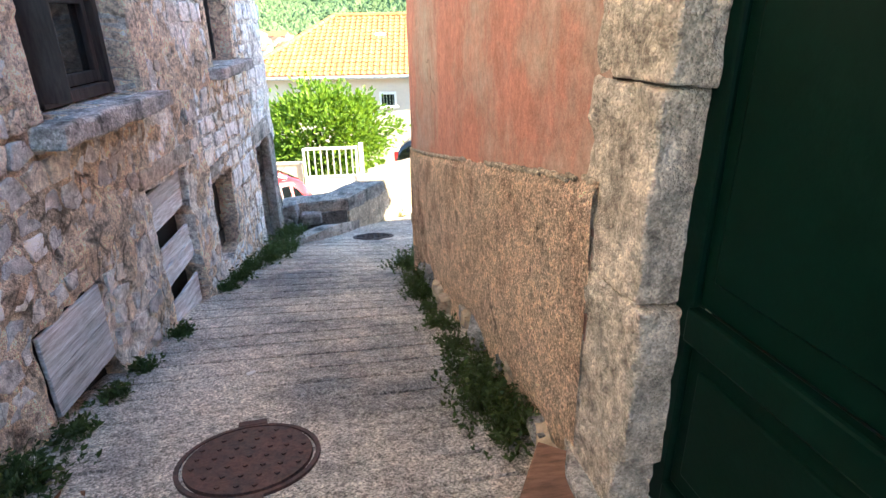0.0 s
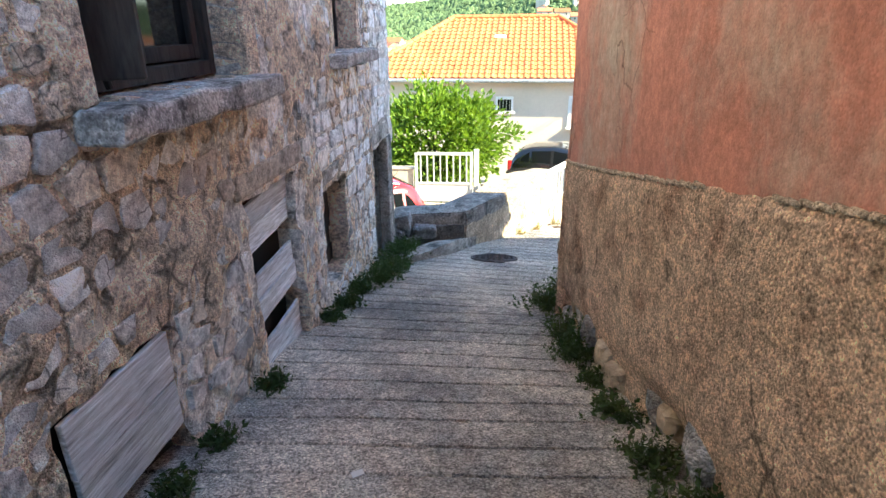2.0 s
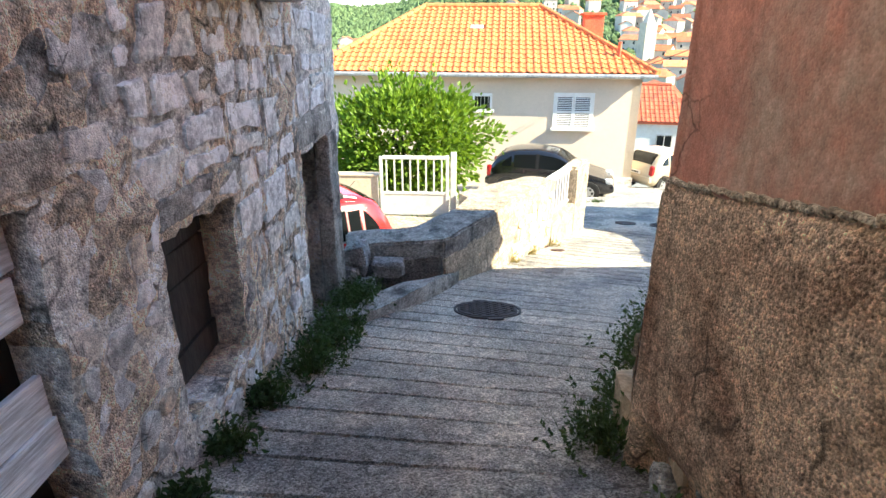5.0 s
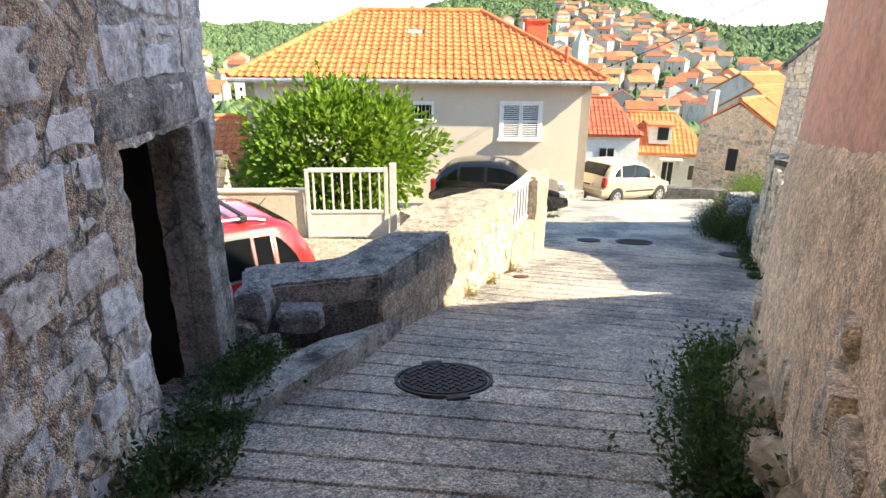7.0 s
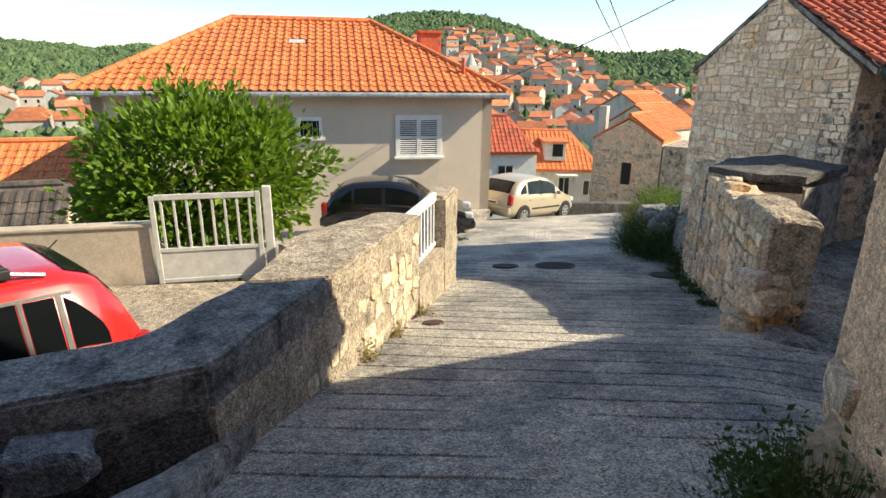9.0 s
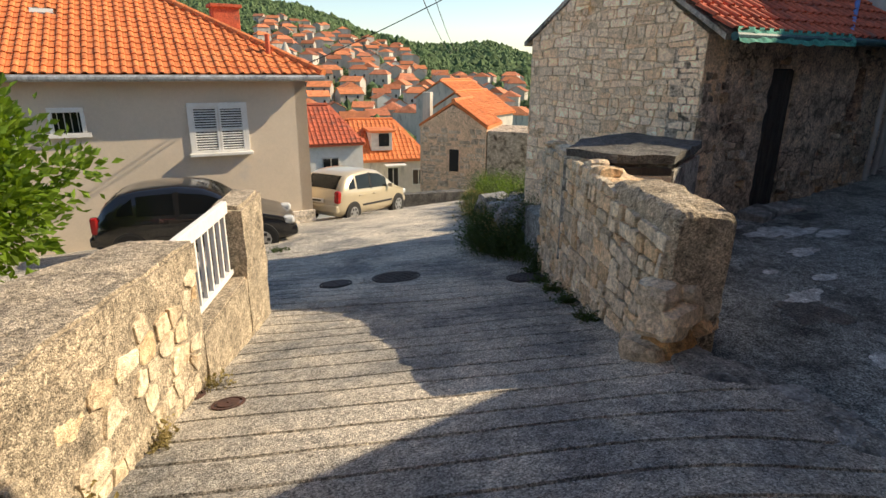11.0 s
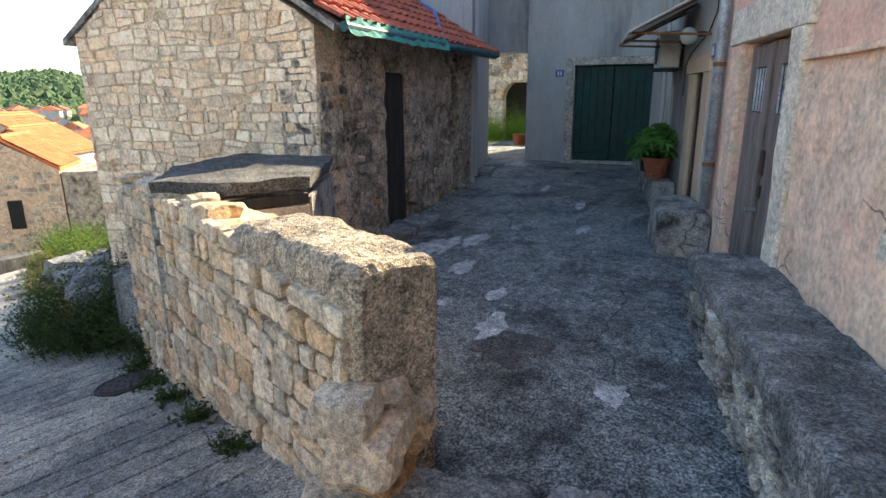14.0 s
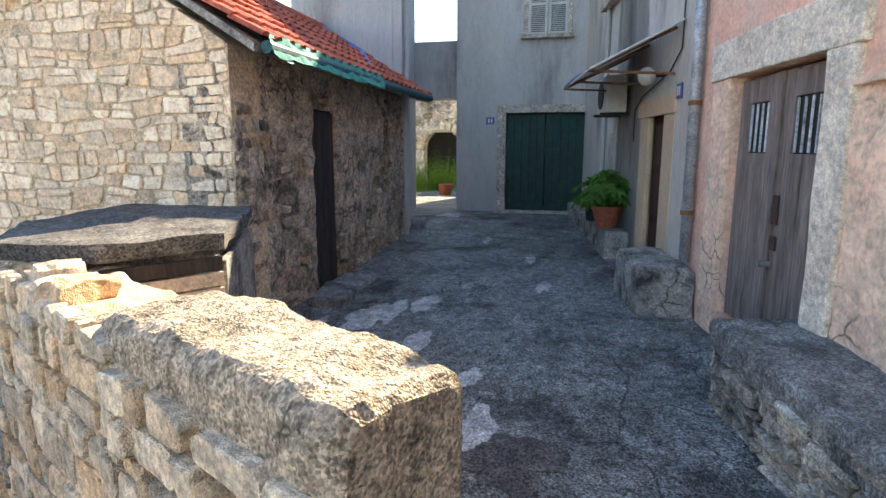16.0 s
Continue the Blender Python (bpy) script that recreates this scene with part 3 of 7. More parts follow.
def lay(items, material, parent, limit, near, name="stone"):
    """The stones of the nearest stretch as parts, the others as one mesh."""
    items = sorted(items, key=near)
    for _, _, vs, fs in items[:limit]:
        me = bpy.data.meshes.new(name)
        me.from_pydata(vs, [], fs)
        hang(name, me, material, parent)
    rest = items[limit:]
    if rest:
        vs, fs = [], []
        for _, _, v, f in rest:
            k = len(vs)
            vs += v
            fs += [tuple(i + k for i in q) for q in f]
        me = bpy.data.meshes.new(name)
        me.from_pydata(vs, [], fs)
        ob = hang("stonework", me, material, parent)
        ob["kind"] = "stuff"


def face_board(bm, wall, u0, u1, z0, z1, d, th, bev=0.006, lean=0.0):
    m = wall.matrix((u0 + u1) / 2, (z0 + z1) / 2, d) @ Matrix.Rotation(lean, 4, "Y")
    return box(bm, (0, 0, 0), (u1 - u0, th, z1 - z0), 0, bev, m)


def prism(points, z0, z1, bev=0.0):
    """An upright block over a plan outline; z0 and z1 may vary with y."""
    bm = bmesh.new()
    f = lambda z, p: z(p[1]) if callable(z) else z
    a = [bm.verts.new((*p, f(z0, p))) for p in points]
    b = [bm.verts.new((*p, f(z1, p))) for p in points]
    bm.faces.new(a[::-1])
    bm.faces.new(b)
    n = len(points)
    for i in range(n):
        bm.faces.new((a[i], a[(i + 1) % n], b[(i + 1) % n], b[i]))
    bmesh.ops.recalc_face_normals(bm, faces=bm.faces[:])
    if bev:
        bmesh.ops.bevel(bm, geom=[e for e in bm.edges if min(v.co.z for v in e.verts) > (z0 if not callable(z0) else -9) + 0.05], offset=bev, segments=2, affect="EDGES")
    return bm


def fine(bm, size):
    bmesh.ops.triangulate(bm, faces=bm.faces[:])
    for _ in range(6):
        es = [e for e in bm.edges if e.calc_length() > size]
        if not es or len(bm.faces) > 6000:
            break
        bmesh.ops.subdivide_edges(bm, edges=es, cuts=1)
        bmesh.ops.triangulate(bm, faces=[f for f in bm.faces if len(f.verts) > 3])
    return bm


# ---- ground ----
GY = [-12, 0, 6, 8, 11.65, 14.5, 17, 24.4, 30, 36]
GZ = [2.4, 0, -1.19, -1.62, -2.46, -3.05, -3.45, -4.62, -6.1, -8.0]
LY = [-8, 9.2, 9.7, 10.2, 10.5, 14.24, 15.6, 15.9, 16.6, 24, 36]
LX = [-2.3, -2.3, -1.9, -1.1, -0.85, 1.1, 1.8, 1.2, -9, -9, 2]
RY = [-8, 1.5, 5.6, 9.0, 9.5, 11.4, 14.9, 15.8, 19.75, 24.0, 30, 36]
RX = [1.5, 1.5, 0.45, 2.5, 3.7, 3.92, 5.75, 5.9, 7.8, 10.5, 16, 22]


def road_z(x, y):
    z = float(np.interp(y, GY, GZ))
    lip = max(0.0, min(1.0, (x - 2.4) / 1.5)) * max(0.0, min(1.0, (11.4 - y) / 1.2)) * (1 if y > 9 else max(0, y - 8))
    return z + lip * (min(z, -2.38) - z) * 0.9


def fan(x, y):
    """How far a groove that crosses the lane's middle at y has swung at x."""
    k = float(np.interp(y, [-2, 1, 4, 6, 8, 10, 12, 16, 19, 24], [0.1, 0.14, 0.06, -0.06, -0.24, -0.40, -0.55, -0.6, -0.5, 0]))
    return k * (x - float(np.interp(y, [0, 8, 10, 12, 15, 20], [-0.8, -0.6, 0.0, 1.4, 3.0, 5.0])))


def lane_edge(y, s):
    x = float(np.interp(y, (LY, RY)[s], (LX, RX)[s]))
    for _ in range(12):
        x = 0.5 * x + 0.5 * float(np.interp(y + fan(x, y), (LY, RY)[s], (LX, RX)[s]))
    return x


def sheet(xs_of, ys, height, cols):
    bm = bmesh.new()
    prev = None
    for y in ys:
        a, b = (xs_of(y, s) for s in (0, 1))
        row = []
        for i in range(cols + 1):
            x = a + (b - a) * i / cols
            yy = y + fan(x, y)
            row.append(bm.verts.new((x, yy, height(x, y, yy))))
        if prev:
            for i in range(cols):
                bm.faces.new((prev[i], prev[i + 1], row[i + 1], row[i]))
        prev = row
    return bm


road_rows = []
y = -8.0
k = 0
groove_depth = {}
while y < 35:
    if -1 < y < 19:
        for dy, dz in ((0, 0.0), (0.006, 0.022), (0.02, 0.024), (0.03, 0.0), (0.12, -0.003), (0.2, -0.002)):
            road_rows.append(y + dy)
            groove_depth[round(y + dy, 4)] = dz
        y += 0.262 + 0.03 * math.sin(k * 2.3)
    else:
        road_rows.append(y)
        y += 0.5
    k += 1


def road_height(x, y, yy):
    z = road_z(x, yy)
    g = groove_depth.get(round(y, 4), 0.0)
    if g > 0:
        n = noise.noise(Vector((x * 0.9, y * 0.55, 3.3)))
        g *= max(0.0, min(1.0, 0.75 + 1.7 * n))
    return z - g + 0.010 * noise.noise(Vector((x * 1.3, yy * 1.3, 0))) + 0.003 * noise.noise(Vector((x * 7, yy * 7, 0)))


road = part("road", sheet(lane_edge, road_rows, road_height, 56), CONCRETE, smooth=False)
tagged(road, "steep grooved concrete lane with worn pale tracks", "road", kind="structure")


def yard_z(x, y):
    z = float(np.interp(x, [3, 9, 15.5, 22], [-2.40, -2.36, -2.16, -2.16]))
    return z + 0.012 * noise.noise(Vector((x, y, 4))) + 0.006 * noise.noise(Vector((x * 3, y * 3, 4)))


def yard_west(q):
    return float(np.interp(q, [8.6, 9.6, 10.4, 11.3, 11.6, 14.2, 15.6], [3.4, 3.78, 3.80, 3.88, 4.2, 5.4, 5.8]))


bm = bmesh.new()
prev = None
for yy in np.arange(8.6, 15.61, 0.14):
    xs = np.linspace(yard_west(yy) + 0.05 * noise.noise(Vector((yy * 2.2, 0, 0))), 24.0, 90)
    row = [bm.verts.new((x, yy, yard_z(x, yy) + (-0.03 if i == 0 else 0.0))) for i, x in enumerate(xs)]
    low = bm.verts.new((xs[0] - 0.02, yy, -3.2))
    row = [low] + row
    if prev:
        for i in range(len(row) - 1):
            bm.faces.new((prev[i], prev[i + 1], row[i + 1], row[i]))
    prev = row
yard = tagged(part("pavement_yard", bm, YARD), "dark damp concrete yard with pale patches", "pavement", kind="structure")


def blob_patch(c, r, h, seed, sx=1.0, sy=1.0, n=44):
    bm = bmesh.new()
    ring = []
    for k in range(n):
        a = k * 2 * math.pi / n
        q = r * (0.75 + 0.4 * noise.noise(Vector((math.cos(a) * 1.0 + seed, math.sin(a) * 1.0, seed))) + 0.3 * noise.noise(Vector((math.cos(a) * 2.6 + seed, math.sin(a) * 2.6, seed))))
        ring.append(bm.verts.new((c[0] + math.cos(a) * q * sx, c[1] + math.sin(a) * q * sy, h(c[0] + math.cos(a) * q * sx, c[1] + math.sin(a) * q * sy) + 0.005)))
    mid = bm.verts.new((c[0], c[1], h(c[0], c[1]) + 0.007))
    for k in range(n):
        bm.faces.new((ring[k], ring[(k + 1) % n], mid))
    return bm


for c, r, sx, sy, sd in (((6.55, 11.72), 0.2, 1.2, 0.6, 1), ((5.85, 11.55), 0.28, 1.3, 0.7, 2), ((7.7, 12.95), 0.45, 1.6, 0.6, 3), ((8.3, 12.5), 0.4, 1.3, 0.5, 4), ((7.2, 12.3), 0.3, 1.6, 0.5, 5), ((9.2, 11.35), 0.3, 1.2, 0.5, 6), ((9.1, 12.2), 0.16, 1.2, 0.7, 7), ((7.4, 13.3), 0.3, 1.5, 0.4, 8), ((14.5, 13.6), 0.45, 1.0, 1.0, 9), ((8.0, 12.75), 0.5, 1.2, 0.35, 10), ((10.6, 11.6), 0.35, 1.4, 0.3, 11), ((6.2, 12.1), 0.14, 1.2, 0.8, 12), ((11.9, 12.4), 0.3, 1.6, 0.3, 13), ((5.1, 10.6), 0.2, 1.2, 0.8, 14)):
    part("screed_patch", blob_patch(c, r * 0.8, yard_z, sd * 2.7, sx, sy), PATCH, yard)
part("dark_patch", blob_patch((5.5, 11.32), 0.34, yard_z, 31.0, 1.0, 1.0), DARKCEM, yard)

# the lower court beside the lane
bm = bmesh.new()
prev = None
for yy in np.arange(9.0, 16.6, 0.4):
    row = [bm.verts.new((x, yy, -3.17 + 0.012 * noise.noise(Vector((x, yy, 9))))) for x in np.linspace(-12, min(float(np.interp(yy, LY, LX)) - 0.12, 1.2), 24)]
    if prev:
        for i in range(23):
            bm.faces.new((prev[i], prev[i + 1], row[i + 1], row[i]))
    prev = row
tagged(part("pavement_court", bm, SUNCEM), "pale sunlit concrete court below the lane", "pavement", kind="structure")

# the land: falls to the town's valley and rises to wooded hills
SKYLINE_A = [-70, -45, -26, -22, -18, -16, -12.5, -10, -7, -5, 2, 5.4, 9, 13, 17.5, 21.5, 26, 28.5, 31.5, 35.5, 37, 39.6, 44, 70]
SKYLINE_E = [0.8, 1.0, 1.3, 1.8, 1.6, 1.3, 1.7, 1.4, 1.8, 2.2, 3.2, 3.9, 4.7, 5.1, 4.7, 3.5, 1.9, 1.5, 1.5, 1.8, 1.3, 0.4, 0.3, 0.3]


def land_z(r, az):
    crest = math.tan(radians(float(np.interp(az, SKYLINE_A, SKYLINE_E))))
    far = float(np.interp(az, [-70, -6, 3, 22, 25, 70], [900, 880, 560, 560, 1050, 1100]))
    z = float(np.interp(r, [0, 18, 30, 45, 80, 130, 200, 300], [-7.0, -7.0, -9.5, -13, -17, -19.5, -19, -14]))
    if r > 150:
        t = min(1.0, (r - 150) / (far - 150))
        top = crest * far
        z = z + (top - z) * (t ** 1.7)
        if r > far:
            z = top - (r - far) * 0.12
        if 18 < az < 42:
            # the wooded hill's long eastern shoulder in front of the far ridge
            peak = 560 * math.tan(radians(float(np.interp(az, [18, 21.5, 25, 27.5, 31, 35, 38, 42], [4.5, 3.4, 2.2, 1.4, -0.2, -1.9, -3.0, -4.0]))))
            low_z = float(np.interp(r, [150, 200, 300], [-19.4, -19, -14]))
            z = max(z, low_z + (peak - low_z) * ((r - 150) / 410) ** 1.7 if r < 560 else peak - (r - 560) * 0.25)
    if r > 220:
        z += (noise.noise(Vector((r * 0.006, az * 0.11, 5))) * 0.02 + noise.noise(Vector((r * 0.02, az * 0.4, 5))) * 0.006) * min(r, 900) * max(0.0, min(1.0, (r - 220) / 200)) * (0.4 if r < far * 0.9 else 0.12)
    return z


def land_at(r, az):
    a = radians(az)
    return Vector((r * math.sin(a), 5 + r * math.cos(a), land_z(r, az)))


bm = bmesh.new()
rings = [0.5, 18, 24, 30, 38, 48, 62, 80, 105, 135, 170, 210, 260, 310, 360, 410, 460, 510, 560, 640, 720, 800, 880, 960, 1040, 1120, 1300, 1700, 2600]
azs = list(np.arange(-84, 84.1, 2.0)) + list(np.arange(96, 276, 12.0))
grid = []
for r in rings:
    row = []
    for a in azs:
        p = land_at(r, a if a < 90 else 90)
        if a > 90:
            p = Vector((r * math.sin(radians(a)), 5 + r * math.cos(radians(a)), -7.0 - min(r, 60) * 0.02))
        row.append(bm.verts.new(p))
    grid.append(row)
for i in range(len(rings) - 1):
    for j in range(len(azs)):
        k = (j + 1) % len(azs)
        bm.faces.new((grid[i][j], grid[i][k], grid[i + 1][k], grid[i + 1][j]))
tagged(part("ground", bm, HILLGREEN, smooth=True), "green land falling to a valley and rising to wooded hills", "ground", kind="structure")

# ---- the stone house along the lane ----
LEFT = Wall((-1.95, -5.0), (-1.95, 9.62))


def ly(v):
    return v + 5.0


left_holes = [(ly(3.40), ly(4.80), 1.04, 2.45), (ly(6.80), ly(7.72), 1.08, 2.35), (ly(4.57), ly(5.42), -1.3, 0.31), (ly(6.10), ly(6.88), -1.02, -0.06), (ly(8.29), ly(9.24), -2.2, -0.14), (ly(2.80), ly(3.57), -0.75, 0.02)]
left = empty("house_stone", "old grey limestone rubble house with boarded openings", "house", kind="structure")
part("wall", roughen(roughen(LEFT.mesh(-3.6, 4.2, 0.28, left_holes, 0.06, 0.035, 1.4, 0.0, ly(6.0)), 0.024, 7.0, 3.0), 0.018, 19.0, 5.0), RENDERED, left)
part("wall", roughen(roughen(LEFT.mesh(-3.6, 4.2, 0.28, left_holes, 0.06, 0.03, 1.4, ly(6.0)), 0.022, 7.0, 3.0), 0.016, 19.0, 5.0), BLACKMORTAR, left)
part("end_wall", one_box((-5.0, 9.445, 0.8), (5.6, 0.34, 6.8)), RENDERED, left)
part("back_wall", one_box((-7.9, 2.2, 0.8), (0.4, 14.8, 8.8)), RENDERED, left)
part("south_wall", one_box((-5.0, -4.9, 0.8), (5.6, 0.4, 8.8)), RENDERED, left)
# Black linings, floors and partitions, added so the rooms look unlit.
part("shade_lining", one_box((-3.87, 9.235, -0.7), (3.26, 0.06, 2.5)), BLACKHOLE, left)
part("shade_lining", one_box((-3.3, 8.3, -0.6), (0.06, 1.5, 2.7)), BLACKHOLE, left)
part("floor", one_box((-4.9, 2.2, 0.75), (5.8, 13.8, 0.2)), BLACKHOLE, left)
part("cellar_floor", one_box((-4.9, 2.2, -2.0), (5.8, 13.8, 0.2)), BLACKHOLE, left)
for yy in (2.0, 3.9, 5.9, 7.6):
    part("shade_partition", one_box((-4.9, yy, 0.8), (5.2, 0.12, 5.2)), BLACKHOLE, left)
bm = bmesh.new()
for z0, z1, x0, x1 in ((4.2, 6.0, -1.6, -4.9), (6.0, 4.2, -4.9, -8.2)):
    box(bm, ((x0 + x1) / 2, 2.3, 5.15), (3.9, 15.2, 0.12), m=Matrix.Translation(((x0 + x1) / 2, 0, 5.15)) @ Matrix.Rotation(math.atan2(z0 - z1, abs(x1 - x0)) * (1), 4, "Y") @ Matrix.Translation((-(x0 + x1) / 2, 0, -5.15)))
part("roof", bm, TILERED, left)
lane = lambda u: road_z(-1.9, u - 5.0) + 0.03
lay(stones(LEFT, lane, 4.1, 0.15, 0.022, 0.012, 0.14, left_holes, 0.66, ly(0.2), ly(6.0), 4, (0.8, 2.2), 0.04, patchy=1.0), LIME, left, 190, lambda s: abs(s[0] - ly(4.0)) + abs(s[1] - 0.3) * 0.8)
lay(coursed(LEFT, lane, 4.1, 0.25, 0.045, 0.016, 0.05, left_holes + [(ly(9.10), ly(9.62), -2.6, -0.10)], 0.86, ly(6.0), ly(9.62), 6, (0.8, 1.9), 0.03, patchy=0.5, ragged=0.10), LIMEWHITE, left, 105, lambda s: abs(s[0] - ly(8.5)) + abs(s[1] + 0.3) * 0.8)

# lintels, jambs and sills
for a, b, z, h in ((4.45, 5.62, 0.33, 0.17), (6.0, 7.05, -0.03, 0.15), (8.1, 9.35, -0.10, 0.26)):
    bm = face_board(bmesh.new(), LEFT, ly(a), ly(b), z, z + h, -0.115, 0.26, 0.02)
    part("lintel", roughen(bm, 0.02, 4), STONETRIM if z > 0 else OLDCEM, left)
for a, b, z0, z1 in ((9.14, 9.52, -1.9, -0.13),):
    bm = face_board(bmesh.new(), LEFT, ly(a), ly(b), z0, z1, -0.05, 0.15, 0.02)
    part("door_jamb", roughen(bm, 0.02, 5), OLDCEM, left)
for a, b, z0, z1, dd in ((4.80, 4.98, 1.05, 2.5, 0.0), (3.22, 3.40, 1.05, 2.5, 0.0), (7.72, 7.86, 1.1, 2.4, 0), (6.66, 6.80, 1.1, 2.4, 0)):
    bm = face_board(bmesh.new(), LEFT, ly(a), ly(b), z0, z1, -0.1, 0.25, 0.012)
    part("window_jamb", roughen(bm, 0.012, 4), RENDERED, left)
for a, b, z, sd in ((3.26, 4.98, 0.98, 1), (6.58, 8.02, 1.02, 5)):
    bm = bmesh.new()
    box(bm, (0, 0, 0), (b - a, 0.42, 0.125), 0, 0.018, LEFT.matrix(ly((a + b) / 2), z, -0.03))
    bmesh.ops.subdivide_edges(bm, edges=[e for e in bm.edges if e.calc_length() > 0.5], cuts=14)
    part("window_sill", roughen(bm, 0.028, 5.0, sd), SILL, left, "chipped grey stone sill")


def lane_window(name, y0, y1, z0, z1, ajar):
    w = empty(name, "old dark wooden window with weathered frame", "window", kind="structure")
    d = -0.22
    for a, b, c, e in ((y0, y0 + 0.07, z0, z1), (y1 - 0.07, y1, z0, z1), (y0 + 0.07, y1 - 0.07, z1 - 0.07, z1), (y0 + 0.07, y1 - 0.07, z0, z0 + 0.08)):
        part("window_frame", face_board(bmesh.new(), LEFT, ly(a), ly(b), c, e, d, 0.08), DARKWOOD, w)
    mid = (y0 + y1) / 2
    for a, b in ((y0 + 0.08, mid - 0.01), (mid + 0.01, y1 - 0.08)):
        for p, q, r, s in ((a, a + 0.06, z0 + 0.09, z1 - 0.08), (b - 0.06, b, z0 + 0.09, z1 - 0.08), (a + 0.06, b - 0.06, z0 + 0.09, z0 + 0.17), (a + 0.06, b - 0.06, z0 + 0.62, z0 + 0.66)):
            part("sash_bar", face_board(bmesh.new(), LEFT, ly(p), ly(q), r, s, d - 0.03, 0.045), DARKWOOD, w)
        part("pane", face_board(bmesh.new(), LEFT, ly(a + 0.06), ly(b - 0.06), z0 + 0.17, z1 - 0.1, d - 0.05, 0.006, 0), GLASS, w)
    if ajar:
        bm = bmesh.new()
        tube(bm, [LEFT.at(ly(y0 + 0.28), z0 + 0.02, -0.12), LEFT.at(ly(y0 + 0.12), z1, -0.30)], 0.016)
        part("stay_bar", bm, DARKWOOD, w)
        bm = bmesh.new()
        box(bm, (0, 0, 0), (0.05, 0.5, z1 - z0 - 0.12), 0, 0.01, LEFT.matrix(ly(y0 + 0.16), (z0 + z1) / 2, -0.16) @ Matrix.Rotation(radians(25), 4, "Z"))
        part("shutter", bm, DARKWOOD, w)


lane_window("window_1", 3.40, 4.80, 1.06, 2.44, True)
lane_window("window_2", 6.80, 7.72, 1.11, 2.34, False)


def plank_door(name, y0, y1, z0, z1, rows, d, label, gaps=(), lean=0.0):
    """Boards nailed across an opening."""
    th = empty(name, label, "boarded opening", kind="structure")
    n = rows
    h = (z1 - z0) / n
    rnd = random.Random(y0)
    for k in range(n):
        if k in gaps:
            continue
        bm = bmesh.new()
        a, b = z0 + k * h + 0.004, z0 + (k + 1) * h - 0.004
        bm = face_board(bm, LEFT, ly(y0 + rnd.uniform(0, 0.03)), ly(y1 - rnd.uniform(0, 0.03)), a, b, d + rnd.uniform(-0.012, 0.012), 0.028, 0.004, lean + rnd.uniform(-0.02, 0.02))
        bmesh.ops.subdivide_edges(bm, edges=[e for e in bm.edges if e.calc_length() > 0.3], cuts=6)
        # Deep-set boards get near-black wood: the recess's shade is in their colour.
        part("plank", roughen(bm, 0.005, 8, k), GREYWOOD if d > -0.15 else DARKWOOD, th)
    # Added black sheet: the dark behind the boards as colour.
    part("shade_backing", face_board(bmesh.new(), LEFT, ly(y0 - 0.02), ly(y1 + 0.02), z0 - 0.2, z1 + 0.03, d - 0.12, 0.03, 0), BLACKHOLE, th)
    return th


plank_door("door_boarded", 4.60, 5.40, -1.10, 0.27, 8, -0.07, "doorway boarded over with weathered grey planks, some missing", (2, 5), -0.03)
plank_door("hatch_boarded", 2.83, 3.56, -0.52, 0.0, 2, -0.015, "low hatch closed with a weathered grey board", (), 0.0)
# Set deep, so its planks carry painted shade.
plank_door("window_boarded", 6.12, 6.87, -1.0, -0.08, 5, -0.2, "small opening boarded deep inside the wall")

# ---- the red-plastered house ----
R1 = Wall((0.20, 6.20), (0.73, 1.58))
R2 = Wall((1.77, 9.0), (0.20, 6.20))
W = Wall((15.25, 10.89), (1.77, 9.001))
# Eaves stand out of view; heights set by where their shadows should fall.
H_RED, H_PINK, H_GREY, H_GARAGE = 3.3, 1.6, 2.4, 5.2
red = empty("house_red", "red-plastered house over an ochre roughcast base", "house", kind="structure")


def band_z(u):
    """The line between plaster and roughcast, dipping down the lane."""
    return float(np.interp(u, [0, 0.33, 0.93, 4.65], [0.22, 0.27, 0.37, 1.08]))


def banded(wall, z0, z1, thick, line, low_mat, high_mat, parent, out=0.025, amp=0.02, foot=None, step=0.14, u1=None):
    low_line = min(line(q * wall.length / 12) for q in range(13)) - 0.08
    part("plaster_wall", wall.mesh(low_line, z1, thick, (), step, amp, 1.1, 0.0, u1), high_mat, parent)
    bm = wall.mesh(z0, low_line, thick - 0.1, (), step, 0.05, 2.0, 0.0, u1)
    bmesh.ops.translate(bm, verts=bm.verts[:], vec=-wall.n * 0.09)
    part("core_wall", bm, ROCKPALE, parent)
    # roughcast base, proud, worn away along the foot
    bm = bmesh.new()
    n = 90
    rows = 26
    end = wall.length if u1 is None else u1
    g = []
    for i in range(n + 1):
        u = end * i / n
        top = line(u) + 0.018 * noise.noise(Vector((u * 5, 2, 0))) + 0.012 * noise.noise(Vector((u * 17, 2, 0)))
        bot = foot(u)
        col = []
        for j in range(rows + 1):
            t = j / rows
            z = top + (bot - top) * t
            d = out + 0.018 * noise.noise(Vector((u * 2.2, z * 2.2, 1))) + 0.008 * noise.noise(Vector((u * 11, z * 11, 1)))
            wear = max(0.0, (t - 0.72) / 0.28)
            hole = max(0.0, noise.noise(Vector((u * 1.9, z * 2.6, 11))) + 0.15)
            d -= wear * (0.05 + 0.26 * hole)
            if j == 0:
                d = 0.004
            col.append(bm.verts.new(wall.at(u, z, d)))
        g.append(col)
    for i in range(n):
        for j in range(rows):
            bm.faces.new((g[i][j], g[i][j + 1], g[i + 1][j + 1], g[i + 1][j]))
    bmesh.ops.recalc_face_normals(bm, faces=bm.faces[:])
    part("base_render", bm, low_mat, parent)


